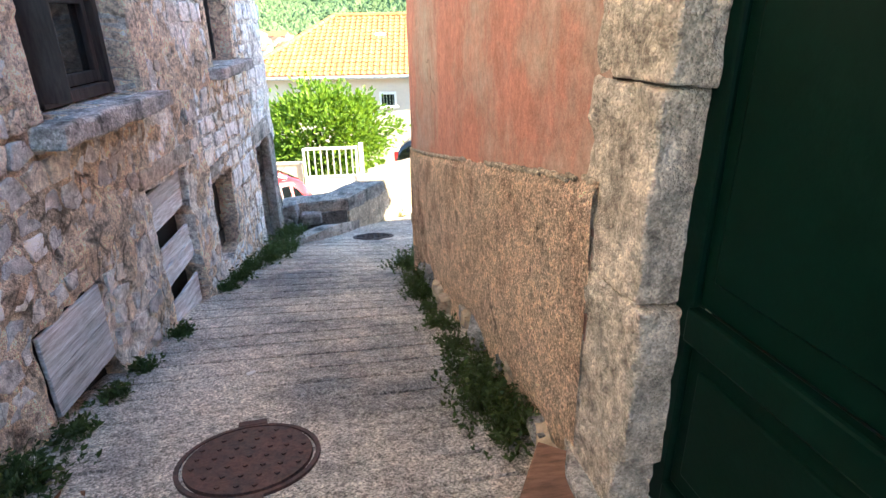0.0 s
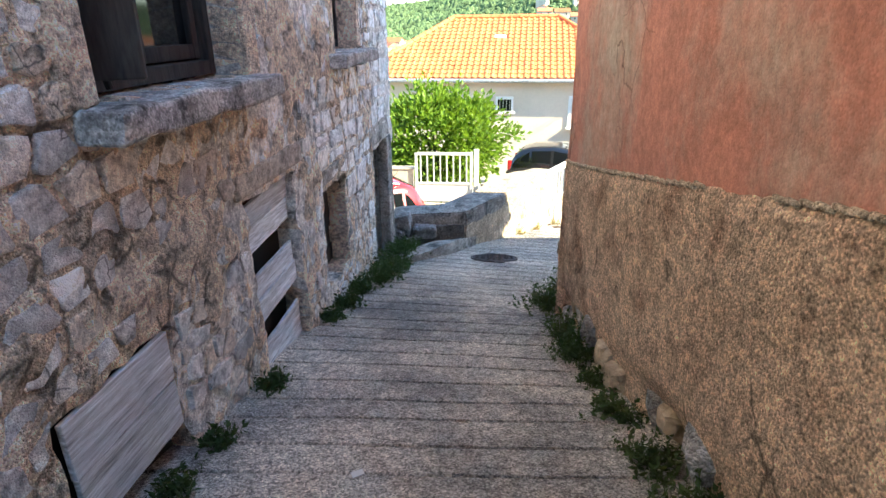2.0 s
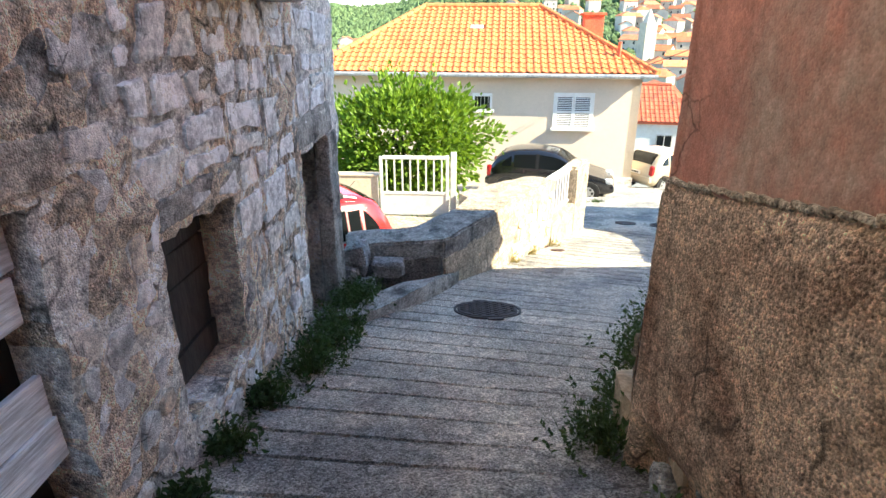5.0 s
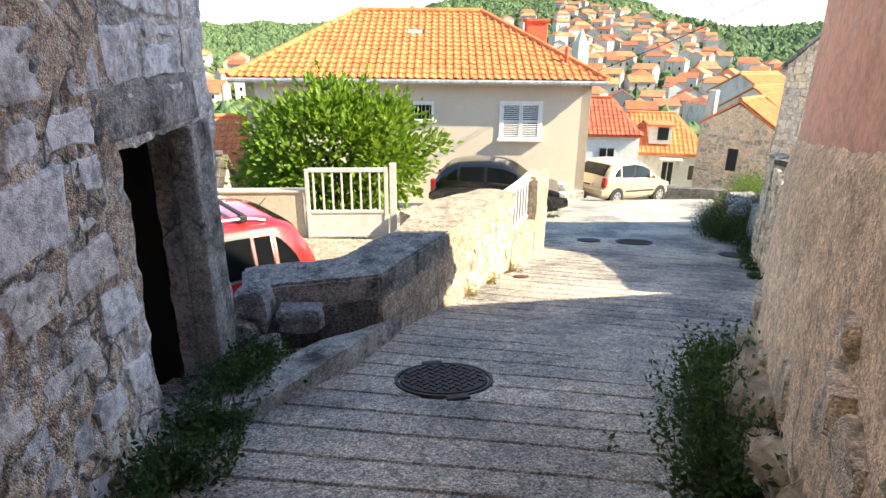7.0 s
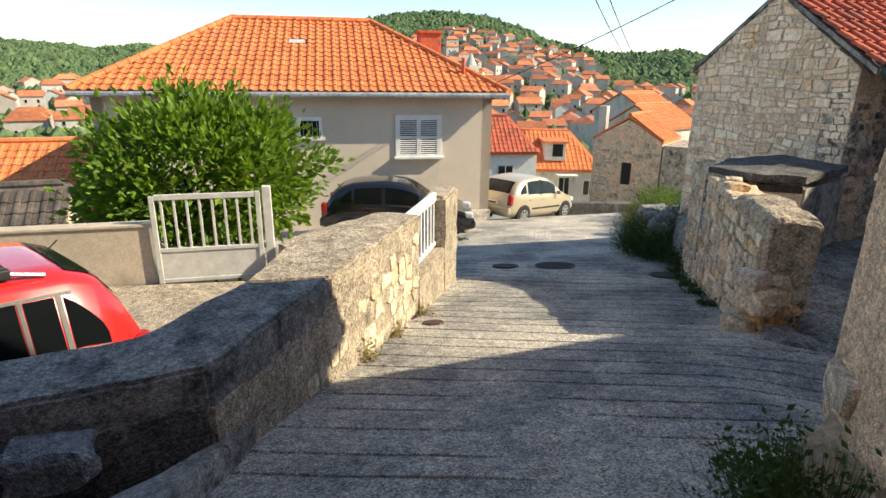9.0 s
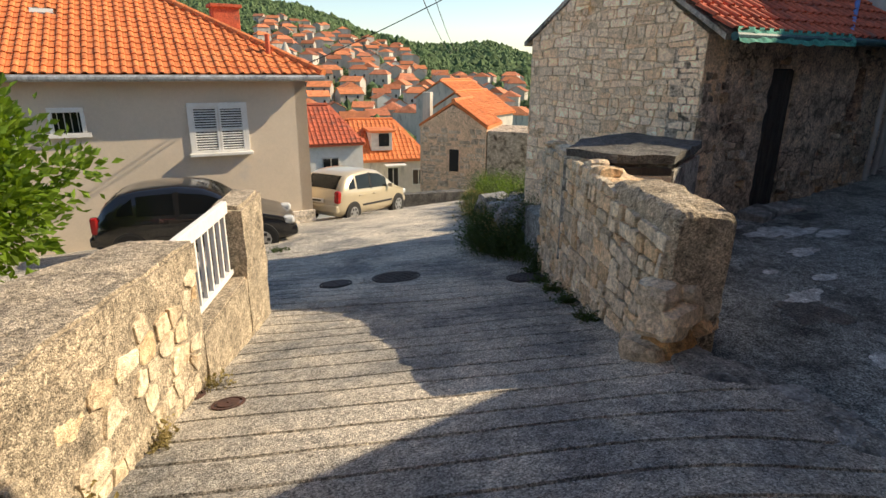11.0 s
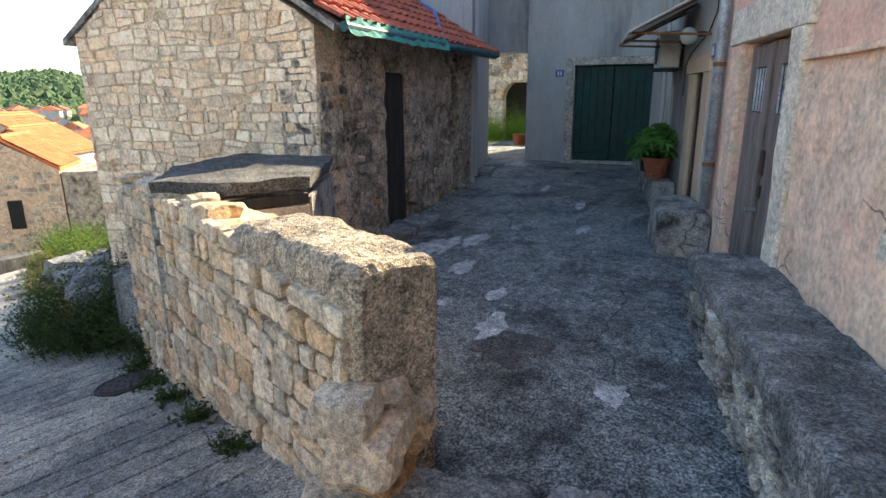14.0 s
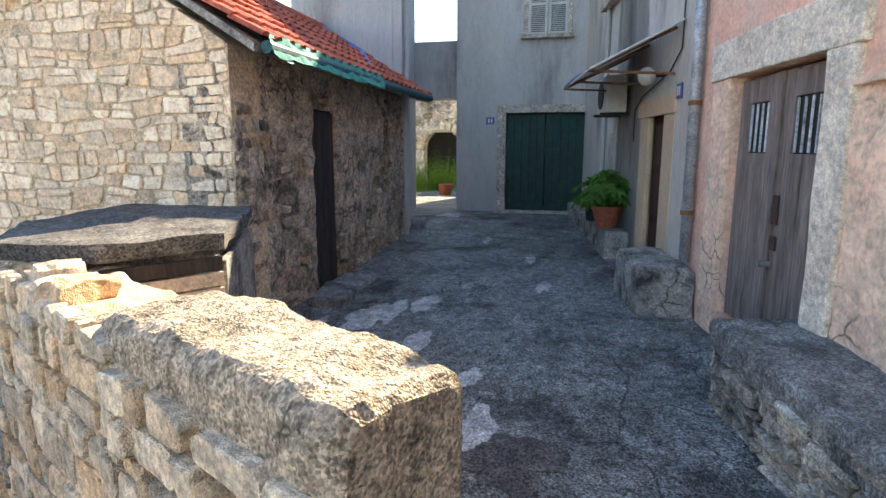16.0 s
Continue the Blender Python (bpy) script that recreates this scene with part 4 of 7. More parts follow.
def foot1(u):
    p = R1.at(u, 0)
    return road_z(p.x, p.y) - 0.08


def foot2(u):
    p = R2.at(u, 0)
    return road_z(p.x, p.y) - 0.08


bm = bmesh.new()
cyl(bm, (0.234, 6.187, -3), (0.234, 6.187, 0.215), 0.062, 20)
part("corner_base", roughen(fine(bm, 0.08), 0.012, 7), ROUGHCAST, red)
bm = bmesh.new()
cyl(bm, (0.246, 6.19, 0.2), (0.246, 6.19, H_RED), 0.052, 20)
part("corner_plaster", fine(bm, 0.3), REDPLASTER, red)
banded(R1, -3, H_RED, 0.45, band_z, ROUGHCAST, REDPLASTER, red, foot=foot1, u1=4.35)
banded(R2, -3, H_RED, 0.45, lambda u: float(np.interp(u, [0, 1.8, 3.21], [-0.20, 0.0, 0.22])), TANPLASTER, SALMON, red, 0.03, 0.02, foot2)
lay(coursed(R2, lambda u: foot2(u) + 0.05, -0.35, 0.2, 0.03, 0.05, 0.05, (), 0.42, 0.0, 3.2, 43, (0.8, 1.8), tops=lambda u: foot2(u) + 1.15, patchy=0.8, ragged=0.12), TANSTONE, red, 60, lambda s: s[0])
# cement string along the joint
bm = bmesh.new()
for i in range(60):
    u = 4.28 * i / 59
    if noise.noise(Vector((u * 1.3, 8, 0))) > -0.25:
        box(bm, R1.at(u, band_z(u) + 0.012 * noise.noise(Vector((u * 9, 0, 0))), 0.012), (0.022, 0.085, 0.02), R1.d.to_2d().angle_signed(Vector((0, 1))) * 1, 0.006)
part("joint_strip", bm, SUNCEM, red)
part("north_roof", one_box((3.6, 4.5, H_RED + 0.08), (7.4, 9.4, 0.14), 0, 0.02), TILERED, red)
# Black floor, added to keep the unseen inside dark.
part("inner_floor", one_box((4.3, 3.2, -1.5), (6.0, 4.5, 0.2)), BLACKHOLE, red)
part("east_wall", one_box((7.0, 3.6, 0.6), (0.4, 8.6, 7.2)), RENDERED, red)
part("south_wall", one_box((4.0, -3.2, 0.8), (6.0, 0.4, 7.2)), RENDERED, red)
rnd = random.Random(5)
for k in range(26):
    u = rnd.uniform(0.3, 4.28)
    p = R1.at(u, 0, rnd.uniform(-0.12, 0.0))
    s = rnd.uniform(0.08, 0.2)
    part("foot_stone", lump((p.x, p.y, road_z(p.x, p.y) + rnd.uniform(0.0, 0.22)), (s, s * 1.4, s), k * 1.3, 2, 0.25), ROCKPALE if k % 3 else ROCK, red)
for k in range(16):
    u = rnd.uniform(0.0, 2.8)
    p = R2.at(u, 0, rnd.uniform(-0.12, 0.05))
    s = rnd.uniform(0.1, 0.3)
    part("foot_stone", lump((p.x, p.y, road_z(p.x, p.y) + rnd.uniform(0.0, 0.3)), (s, s * 1.3, s * 1.1), 40 + k * 1.7, 2, 0.25), ROCKPALE, red)

# dressed stone jamb of the green gateway, block on block
zz = -0.45
for k, h in enumerate((0.52, 0.62, 0.68, 0.5, 0.62, 0.55, 0.6)):
    bm = bmesh.new()
    uc = R1.length - 0.19 + (0.02 if k % 2 else 0.0)
    box(bm, (0, 0, 0), (0.42 + 0.03 * (k % 2), 0.26, h - 0.006), 0, 0.012, R1.matrix(uc, zz + h / 2, -0.122))
    fine(bm, 0.05)
    roughen(bm, 0.012, 22, k)
    part("jamb_block", roughen(bm, 0.014, 6.5, k * 2.0), STONETRIM, red)
    zz += h
part("lintel", one_box((1.15, 0.2, 3.7), (0.5, 3.4, 0.4), 0, 0.02), STONETRIM, red)
part("jamb_block", roughen(one_box((1.15, -1.6, 1.4), (0.5, 0.4, 4.6), 0, 0.03), 0.02, 4), STONETRIM, red)
part("upper_wall", one_box((1.2, -1.0, 3.95), (0.4, 5.0, 0.6)), REDPLASTER, red)
part("south_face", one_box((1.4, -4.0, 1.0), (0.4, 4.6, 7.0)), REDPLASTER, red)

GATE = Wall((0.885, 1.75), (1.31, -1.5))
g = empty("door_green", "large dark green painted double gate with panels", "gate", kind="structure")
for a, b, z0, z1, d, th in ((0.0, 0.15, -0.2, 3.5, 0.0, 0.08), (0.155, 0.25, -0.12, 3.5, 0.012, 0.05), (0.24, 3.2, -0.12, 0.02, 0.02, 0.05), (0.24, 3.2, 0.60, 0.72, 0.03, 0.05), (0.24, 3.2, 0.02, 0.6, 0.0, 0.03), (0.24, 3.2, 0.72, 3.5, 0.0, 0.03), (0.30, 3.1, 0.10, 0.52, 0.012, 0.03), (0.30, 3.1, 0.82, 2.9, 0.012, 0.03)):
    part("panel" if b > 1 else "stile", face_board(bmesh.new(), GATE, a, b, z0, z1, d, th, 0.012), GREEN, g)
part("plinth", roughen(fine(one_box((0.88, 1.62, -0.42), (0.52, 0.6, 0.5), -0.13, 0.03), 0.08), 0.025, 6), OLDCEM, red)
bm = roughen(one_box((1.18, 0.4, -0.42), (0.62, 3.0, 0.5), -0.13, 0.04), 0.03, 4)
tagged(part("door_step", bm, OLDCEM), "worn stone threshold in front of the green gate", "threshold", kind="structure")
bm = bmesh.new()
box(bm, (0, 0, 0), (0.42, 0.6, 0.05), 0, 0.008)
ob = tagged(part("timber_board", roughen(bm, 0.006, 6), mat("brown_board", (0.22, 0.12, 0.075), (0.15, 0.08, 0.055), 6, 0.85, 0.3, 50, stretch=(0.2, 1, 1))), "brown timber board lying at the foot of the wall", "board")
ob.matrix_world = pose(0.60, 1.62, road_z(0.6, 1.62) + 0.05, 11, 4, -28)

# ---- manholes and drains ----


def manhole(x, y, r, material, label, lugs=True, grate=False):
    th = empty("manhole_cover", label, "manhole", (x, y, road_z(x, y) + 0.004), 0, "manhole covers")
    slope = math.atan2(road_z(x, y + 0.3) - road_z(x, y - 0.3), 0.6)
    sl = math.atan2(road_z(x + 0.3, y) - road_z(x - 0.3, y), 0.6)
    th.matrix_world = pose(x, y, road_z(x, y) + 0.004, math.degrees(slope), -math.degrees(sl), 0)
    bm = bmesh.new()
    bmesh.ops.create_cone(bm, cap_ends=True, segments=48, radius1=r - 0.025, radius2=r - 0.03, depth=0.03)
    part("lid", bm, material, th)
    bm = bmesh.new()
    n = 48
    vs = [[bm.verts.new((q * math.cos(a), q * math.sin(a), z)) for a in [k * 2 * math.pi / n for k in range(n)]] for q, z in ((r + 0.012, -0.03), (r + 0.01, 0.012), (r - 0.012, 0.012), (r - 0.014, -0.03))]
    for i in range(3):
        for k in range(n):
            bm.faces.new((vs[i][k], vs[i][(k + 1) % n], vs[i + 1][(k + 1) % n], vs[i + 1][k]))
    part("rim", bm, material, th)
    bm = bmesh.new()
    k = int(r / 0.045)
    for i in range(-k, k + 1):
        for j in range(-k, k + 1):
            p = Vector((i * 0.042, j * 0.042))
            if p.length < r - 0.05:
                if grate:
                    if (i + j) % 2 == 0:
                        box(bm, (p.x, p.y, 0.018), (0.05, 0.014, 0.012), 0.785 if i % 2 else -0.785)
                elif i % 2 == 0 and j % 2 == 0:
                    box(bm, (p.x, p.y, 0.018), (0.018, 0.018, 0.008), 0.785)
    part("tread_pattern", bm, material, th)["kind"] = "stuff"
    if lugs:
        for a in (1.75, 4.9):
            part("hinge_lug", one_box((math.cos(a) * (r + 0.03), math.sin(a) * (r + 0.03), 0.005), (0.15, 0.06, 0.02), a - 1.57, 0.006), material, th)


manhole(-0.80, 2.32, 0.335, IRON, "round rust-brown cast-iron manhole cover in the lane")
manhole(-0.40, 9.02, 0.33, DARKIRON, "round dark cast-iron grated manhole cover", True, True)
manhole(3.84, 16.05, 0.34, DARKIRON, "round dark cast-iron grated manhole cover", False, True)
manhole(3.02, 16.32, 0.22, DARKIRON, "small round dark manhole cover", False)
manhole(5.07, 14.66, 0.24, DARKIRON, "small round dark manhole cover beside the wall", False)
manhole(0.95, 12.97, 0.11, IRON, "little round rusty valve cover", False)
manhole(0.75, 13.35, 0.09, IRON, "little round rusty valve cover", False)

# ---- the low wall over the court ----
FACE = Wall((-0.86, 10.09), (1.28, 14.28))
low = empty("low_wall", "low stone and cement wall with a broad sunlit cap", "wall", kind="structure")
CAPZ = lambda y: float(np.interp(y, [9.8, 10.1, 12.2, 13.6, 14.2], [-1.52, -1.50, -1.55, -1.64, -1.66]))


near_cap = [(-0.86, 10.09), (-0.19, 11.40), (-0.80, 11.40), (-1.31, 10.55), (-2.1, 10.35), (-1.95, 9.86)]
far_cap = [(-0.19, 11.40), (0.93, 13.58), (0.45, 13.80), (-0.43, 12.82), (-0.80, 11.40)]
# Near stretch, up to the shadow edge, has the shade painted in; far stretch not.
part("cap", roughen(fine(prism(near_cap, lambda y: CAPZ(y) - 0.28, CAPZ, 0.025), 0.12), 0.02, 4), CAPDARK, low, "cement cap darkened by stains and painted-in shade")
part("cap", roughen(fine(prism(far_cap, lambda y: CAPZ(y) - 0.28, CAPZ, 0.025), 0.14), 0.02, 4), SUNCEM, low, "pale worn cement cap")
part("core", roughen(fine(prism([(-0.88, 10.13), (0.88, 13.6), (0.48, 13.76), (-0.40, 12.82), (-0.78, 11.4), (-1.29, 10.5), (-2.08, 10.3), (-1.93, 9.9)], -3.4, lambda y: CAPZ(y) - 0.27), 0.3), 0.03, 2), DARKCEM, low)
part("face_mortar", FACE.mesh(-3.4, -1.74, 0.12, (), 0.12, 0.03, 2.0, 0.0, 3.9), SUNCEM, low)
lw_foot = lambda u: road_z(*FACE.at(u, 0).to_2d()) - 0.02
lay(stones(FACE, lw_foot, -1.86, 0.16, 0.012, 0.014, 0.14, (), 0.62, 0.9, 3.85, 9, (0.7, 2.0), patchy=0.5), LIMEWARM, low, 200, lambda s: s[0])
# rail section on a lower base
base = [(0.91, 13.55), (1.78, 15.25), (1.42, 15.45), (0.50, 13.80)]
part("base_wall", roughen(fine(prism(base, -3.6, -2.42, 0.02), 0.25), 0.015, 3), SUNCEM, low)
part("post", roughen(fine(prism([(1.52, 14.72), (1.90, 15.50), (1.62, 15.66), (1.22, 14.86)], -3.6, -1.70, 0.04), 0.2), 0.02, 4), SUNCEM, low, "chipped pale cement post")
rail = empty("railing", "white painted steel railing on the low wall", "railing")
P0, P1 = Vector((0.78, 13.62, 0)), Vector((1.38, 14.80, 0))
for a, b, z in ((0, 1, -1.70), (0, 1, -2.36)):
    bm = bmesh.new()
    d = (P1 - P0)
    c = (P0 + P1) / 2
    box(bm, (c.x, c.y, z), (0.06, d.length, 0.12 if z > -2 else 0.05), -math.atan2(d.x, d.y), 0.006)
    part("rail", bm, WHITE, rail)
for k in range(8):
    p = P0.lerp(P1, (k + 0.5) / 8)
    part("bar", one_box((p.x, p.y, -2.03), (0.035, 0.035, 0.64), -0.47, 0.004), WHITE, rail)

# kerb, steps and rubble in the corner by the door
bm = prism([(-1.92, 8.35), (-1.55, 8.45), (-1.05, 9.3), (-0.7, 10.35), (-0.86, 10.12), (-1.3, 9.5)], -2.6, lambda y: float(np.interp(y, [8.35, 9.3, 10.3], [-1.62, -1.72, -2.0])))
tagged(part("kerb", roughen(fine(bm, 0.2), 0.03, 4), OLDCEM), "broken cement kerb at the foot of the wall", "kerb", kind="structure")
for c, s, sd in (((-1.84, 9.74, -1.60), (0.24, 0.26, 0.36), 2), ((-1.50, 9.80, -1.74), (0.34, 0.22, 0.2), 7), ((-1.72, 9.50, -1.86), (0.2, 0.2, 0.2), 9), ((-1.92, 9.6, -1.82), (0.24, 0.24, 0.34), 12)):
    tagged(part("boulder", lump(c, s, sd, 3, 0.16), ROCK), "rough grey limestone block by the doorway", "stone", group="corner stones")
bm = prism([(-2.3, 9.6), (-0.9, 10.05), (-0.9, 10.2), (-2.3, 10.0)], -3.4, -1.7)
tagged(part("wall_return", roughen(fine(bm, 0.3), 0.02, 3), DARKCEM), "dark cement wall by the house corner", "wall", kind="structure")

# court wall and gate
cw = empty("court_wall", "low beige cement wall of the court", "wall", kind="structure")
part("wall", one_box((-7.4, 16.35, -2.75), (9.6, 0.22, 0.9), 0, 0.015), COURTPL, cw)
part("coping", one_box((-7.4, 16.35, -2.28), (9.7, 0.27, 0.05), 0, 0.012), COURTPL, cw)
gt = empty("garden_gate", "white painted steel gate with bars and a solid lower panel", "gate")
for c, s in (((-2.5, 16.2, -2.52), (0.07, 0.06, 1.36)), ((-1.03, 16.2, -2.5), (0.07, 0.06, 1.38)), ((-1.765, 16.2, -1.86), (1.40, 0.05, 0.08)), ((-1.765, 16.2, -2.66), (1.40, 0.05, 0.06)), ((-1.765, 16.2, -3.14), (1.40, 0.05, 0.06))):
    part("gate_frame", one_box(c, s, 0, 0.006), OFFWHITE, gt)
part("panel", one_box((-1.765, 16.2, -2.9), (1.40, 0.02, 0.44)), OFFWHITE, gt)
for k in range(8):
    part("bar", one_box((-2.38 + k * 0.175, 16.2, -2.28), (0.035, 0.03, 0.78), 0, 0.004), OFFWHITE, gt)
part("post", one_box((-0.90, 16.26, -2.48), (0.13, 0.13, 1.46), 0, 0.012), OFFWHITE, gt)
bm = prism([(-0.78, 16.1), (0.3, 14.2), (0.6, 14.0), (1.2, 15.0), (-0.5, 16.5)], -3.6, -2.62)
tagged(part("ramp_wall", roughen(fine(bm, 0.3), 0.03, 2), SUNCEM), "sloping pale cement ledge behind the railing", "wall", kind="structure")

# ---- the parapet at the mouth of the yard ----
PF = Wall((5.62, 15.05), (3.67, 11.42))
par = empty("parapet_wall", "thick dry-stone parapet with a worn cement cap", "wall", kind="structure")


def loft_wall(a, b, w, zlow, ztop, material, name, parent, label="", rnd_top=0.09, amp=0.02, step=0.05, ragged=0.0, seed=0.0):
    """A thick wall from a to b with a rounded, worn top; its right side stands on the line a-b."""
    a, b = Vector(a), Vector(b)
    d = (b - a).normalized()
    n = Vector((d.y, -d.x))
    L = (b - a).length
    N = max(4, int(L / step))
    bm = bmesh.new()
    rows = []
    for i in range(N + 1):
        u = L * i / N
        zt = ztop(u) + ragged * noise.noise(Vector((u * 3.1, seed, 0))) + ragged * 0.6 * noise.noise(Vector((u * 9, seed, 0)))
        end = min(u, L - u)
        pinch = 0.0 if end > rnd_top else (rnd_top - math.sqrt(max(0.0, rnd_top ** 2 - (rnd_top - end) ** 2)))
        prof = []
        for j in range(9):
            prof.append((0.0, zlow + (zt - rnd_top - zlow) * j / 8))
        for j in range(1, 5):
            t = j / 4 * math.pi / 2
            prof.append((rnd_top * (1 - math.cos(t)), zt - rnd_top + rnd_top * math.sin(t)))
        for j in range(1, 8):
            prof.append((rnd_top + (w - 2 * rnd_top) * j / 8, zt))
        for j in range(0, 5):
            t = math.pi / 2 * (1 - j / 4)
            prof.append((w - rnd_top * (1 - math.cos(t)), zt - rnd_top + rnd_top * math.sin(t)))
        prof += [(w, zlow + (zt - rnd_top - zlow) * j / 8) for j in range(7, -1, -1)]
        row = []
        for q, z in prof:
            q = w / 2 + (q - w / 2) * (1 - pinch / w)
            p = a + d * u - n * q
            v = Vector((p.x, p.y, z - pinch * (1 if z > zt - rnd_top else 0) * 0.5))
            dv = noise.noise_vector(v * 4.0 + Vector((seed, 0, 0))) * amp + noise.noise_vector(v * 13.0) * amp * 0.5 + noise.noise_vector(v * 31.0) * amp * 0.35
            row.append(bm.verts.new(v + dv))
        rows.append(row)
    m = len(rows[0])
    for i in range(N):
        for j in range(m - 1):
            bm.faces.new((rows[i][j], rows[i][j + 1], rows[i + 1][j + 1], rows[i + 1][j]))
    bm.faces.new(rows[0])
    bm.faces.new(rows[-1][::-1])
    bmesh.ops.recalc_face_normals(bm, faces=bm.faces[:])
    return part(name, bm, material, parent, label)


loft_wall((5.62, 15.05), (4.28, 12.56), 0.46, -3.5, lambda u: -1.40, GABLEMORTAR, "core", par, "", 0.06, 0.02, 0.07, 0.04)
loft_wall((4.72, 13.35), (3.755, 11.525), 0.46, -3.5, lambda u: float(np.interp(u, [0, 0.5, 0.9, 1.2, 2.2], [-1.52, -1.42, -1.33, -1.30, -1.32])), SUNCEM, "cap", par, "rounded rough cement cap", 0.085, 0.022, 0.022, 0.03, 4.0)
pf_foot = lambda u: road_z(*PF.at(u, 0, 0.05).to_2d()) - 0.05
PF_top = lambda u: float(np.interp(u, [0, 1.6, 2.4, 2.9, 3.2, 4.12], [-1.34, -1.34, -1.32, -1.42, -1.48, -1.50]))
lay(coursed(PF, pf_foot, -1.3, 0.145, 0.010, 0.032, 0.06, (), 1.0, 0.02, 3.97, 21, (0.6, 2.3), tops=PF_top, ragged=0.05), LIMEWARM, par, 290, lambda s: -s[0])
rnd = random.Random(8)
for k in range(13):
    u = 0.1 + k * 0.175
    p = PF.at(u, 0, -0.12 - 0.06 * rnd.random())
    s = rnd.uniform(0.15, 0.22)
    part("coping_stone", lump((p.x, p.y, -1.40 + rnd.uniform(-0.02, 0.03)), (s * 1.2, s, s * 0.75), 60 + k, 3, 0.16, rnd.uniform(0, 3)), LIMEWARM, par)
for k in range(9):
    u = 0.3 + k * 0.17
    p = PF.at(u, 0, -0.40)
    part("coping_stone", lump((p.x, p.y, -1.45), (0.18, 0.18, 0.14), 90 + k, 2, 0.16, k), LIME, par)
# the broken south end
for c, s, sd, m_ in (((3.74, 11.56, -1.93), (0.26, 0.26, 0.2), 13, LIMEWARM), ((4.0, 11.53, -1.94), (0.3, 0.28, 0.18), 14, LIMEWARM), ((3.82, 11.5, -2.1), (0.46, 0.3, 0.24), 2, LIMEWARM), ((4.08, 11.5, -2.05), (0.2, 0.34, 0.16), 3, LIMEWARM), ((4.05, 11.5, -2.18), (0.26, 0.34, 0.12), 4, LIMEWARM), ((3.88, 11.53, -2.32), (0.32, 0.3, 0.42), 5, RUSTSTONE), ((4.08, 11.55, -2.34), (0.22, 0.3, 0.32), 6, RUSTSTONE), ((3.74, 11.6, -2.42), (0.3, 0.3, 0.24), 8, LIMEWARM)):
    part("end_stone", lump(c, s, sd, 3, 0.15, 0.2), m_, par)
for k in range(15):
    a = k / 14
    x, y = 3.98 - 0.05 * math.sin(a * 9), 11.32 - 1.6 * a
    s = 0.17 + 0.16 * ((k * 7) % 5) / 5
    tagged(part("edge_stone", lump((x - 0.1 - 0.06 * (k % 2), y, -2.40), (s * 1.5, s * 1.2, 0.16), 120 + k, 3, 0.12, k), CAPDARK if k % 3 else ROCK), "flat broken stone along the edge of the yard", "stone", group="yard edge stones")

# slab-topped shed between parapet and barn
sh = empty("lean_to", "low shed with a black stained concrete slab roof", "shed")
slab = [(4.98, 13.95), (5.10, 13.30), (5.62, 12.98), (6.93, 13.60), (6.93, 14.70), (5.85, 14.55)]
part("slab", roughen(fine(prism(slab, -1.34, -1.25, 0.0), 0.14), 0.03, 4), DARKCEM, sh)
part("body", prism([(5.0, 14.0), (5.2, 13.45), (5.66, 13.1), (6.9, 13.66), (6.9, 14.6), (5.8, 14.5)], -2.6, -1.345), OLDCEM, sh)
SH = Wall((5.10, 13.40), (5.64, 13.02))
for k in range(5):
    part("slat", face_board(bmesh.new(), SH, 0.02, 0.64, -1.82 + k * 0.09, -1.74 + k * 0.09, 0.05, 0.03, 0.005), DARKWOOD if k == 4 else mat("pale_slat", (0.62, 0.53, 0.43), (0.52, 0.44, 0.35), 6, 0.8, 0.2, 50), sh)
SH2 = Wall((5.64, 13.04), (6.92, 13.64))
part("slat", face_board(bmesh.new(), SH2, 0.0, 1.38, -2.35, -1.42, 0.02, 0.04, 0.005), OLDCEM, sh)

# ---- the barn ----
GAB = Wall((6.95, 17.05), (6.95, 13.74))
BF = Wall((6.95, 13.74), (12.35, 13.90))
barn = empty("barn", "small limestone barn with a red tiled roof", "barn", kind="structure")
RIDGE_Z, EAVE_Z, RIDGE_U = 1.12, 0.02, 1.68


def gable_top(u):
    return float(np.interp(u, [0, RIDGE_U, GAB.length], [EAVE_Z + 0.03, RIDGE_Z, EAVE_Z]))


part("gable_wall", GAB.mesh(-3.8, RIDGE_Z, 0.45, (), 0.14, 0.007, 1.5, top=gable_top), GABLEMORTAR, barn)
lay(coursed(GAB, -2.95, RIDGE_Z, 0.112, 0.009, 0.016, 0.085, (), 0.93, 0.0, 3.31, 33, (0.6, 2.7), ragged=0.11, tops=lambda u: gable_top(u) + 0.02), GABLESTONE, barn, 295, lambda s: -s[0] * 0.8 - s[1] * 0.2)
bu = lambda x: x - 6.95
barn_holes = [(bu(8.50), bu(9.18), -2.4, -0.37), (bu(10.95), bu(11.35), -1.2, -0.35)]
part("front_wall", BF.mesh(-3.2, EAVE_Z, 0.45, barn_holes, 0.1, 0.07, 1.9), BARNRENDER, barn)
lay(coursed(BF, -2.4, EAVE_Z - 0.05, 0.15, 0.03, 0.035, 0.09, barn_holes, 0.3, 0.0, 5.3, 36, (0.7, 2.0), 0.04, patchy=0.9, ragged=0.2), BARNSTONE, barn, 120, lambda s: s[0])
part("back_wall", one_box((9.65, 16.85, -1.4), (5.4, 0.4, 2.9)), GABLEMORTAR, barn)
# Black board painting the barn's unlit inside.
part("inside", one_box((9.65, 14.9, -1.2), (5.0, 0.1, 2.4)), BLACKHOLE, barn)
part("ledge_stone", roughen(one_box((6.93, 13.72, -0.98), (0.16, 0.12, 0.05), 0, 0.012), 0.01, 5), LIMEWARM, barn)
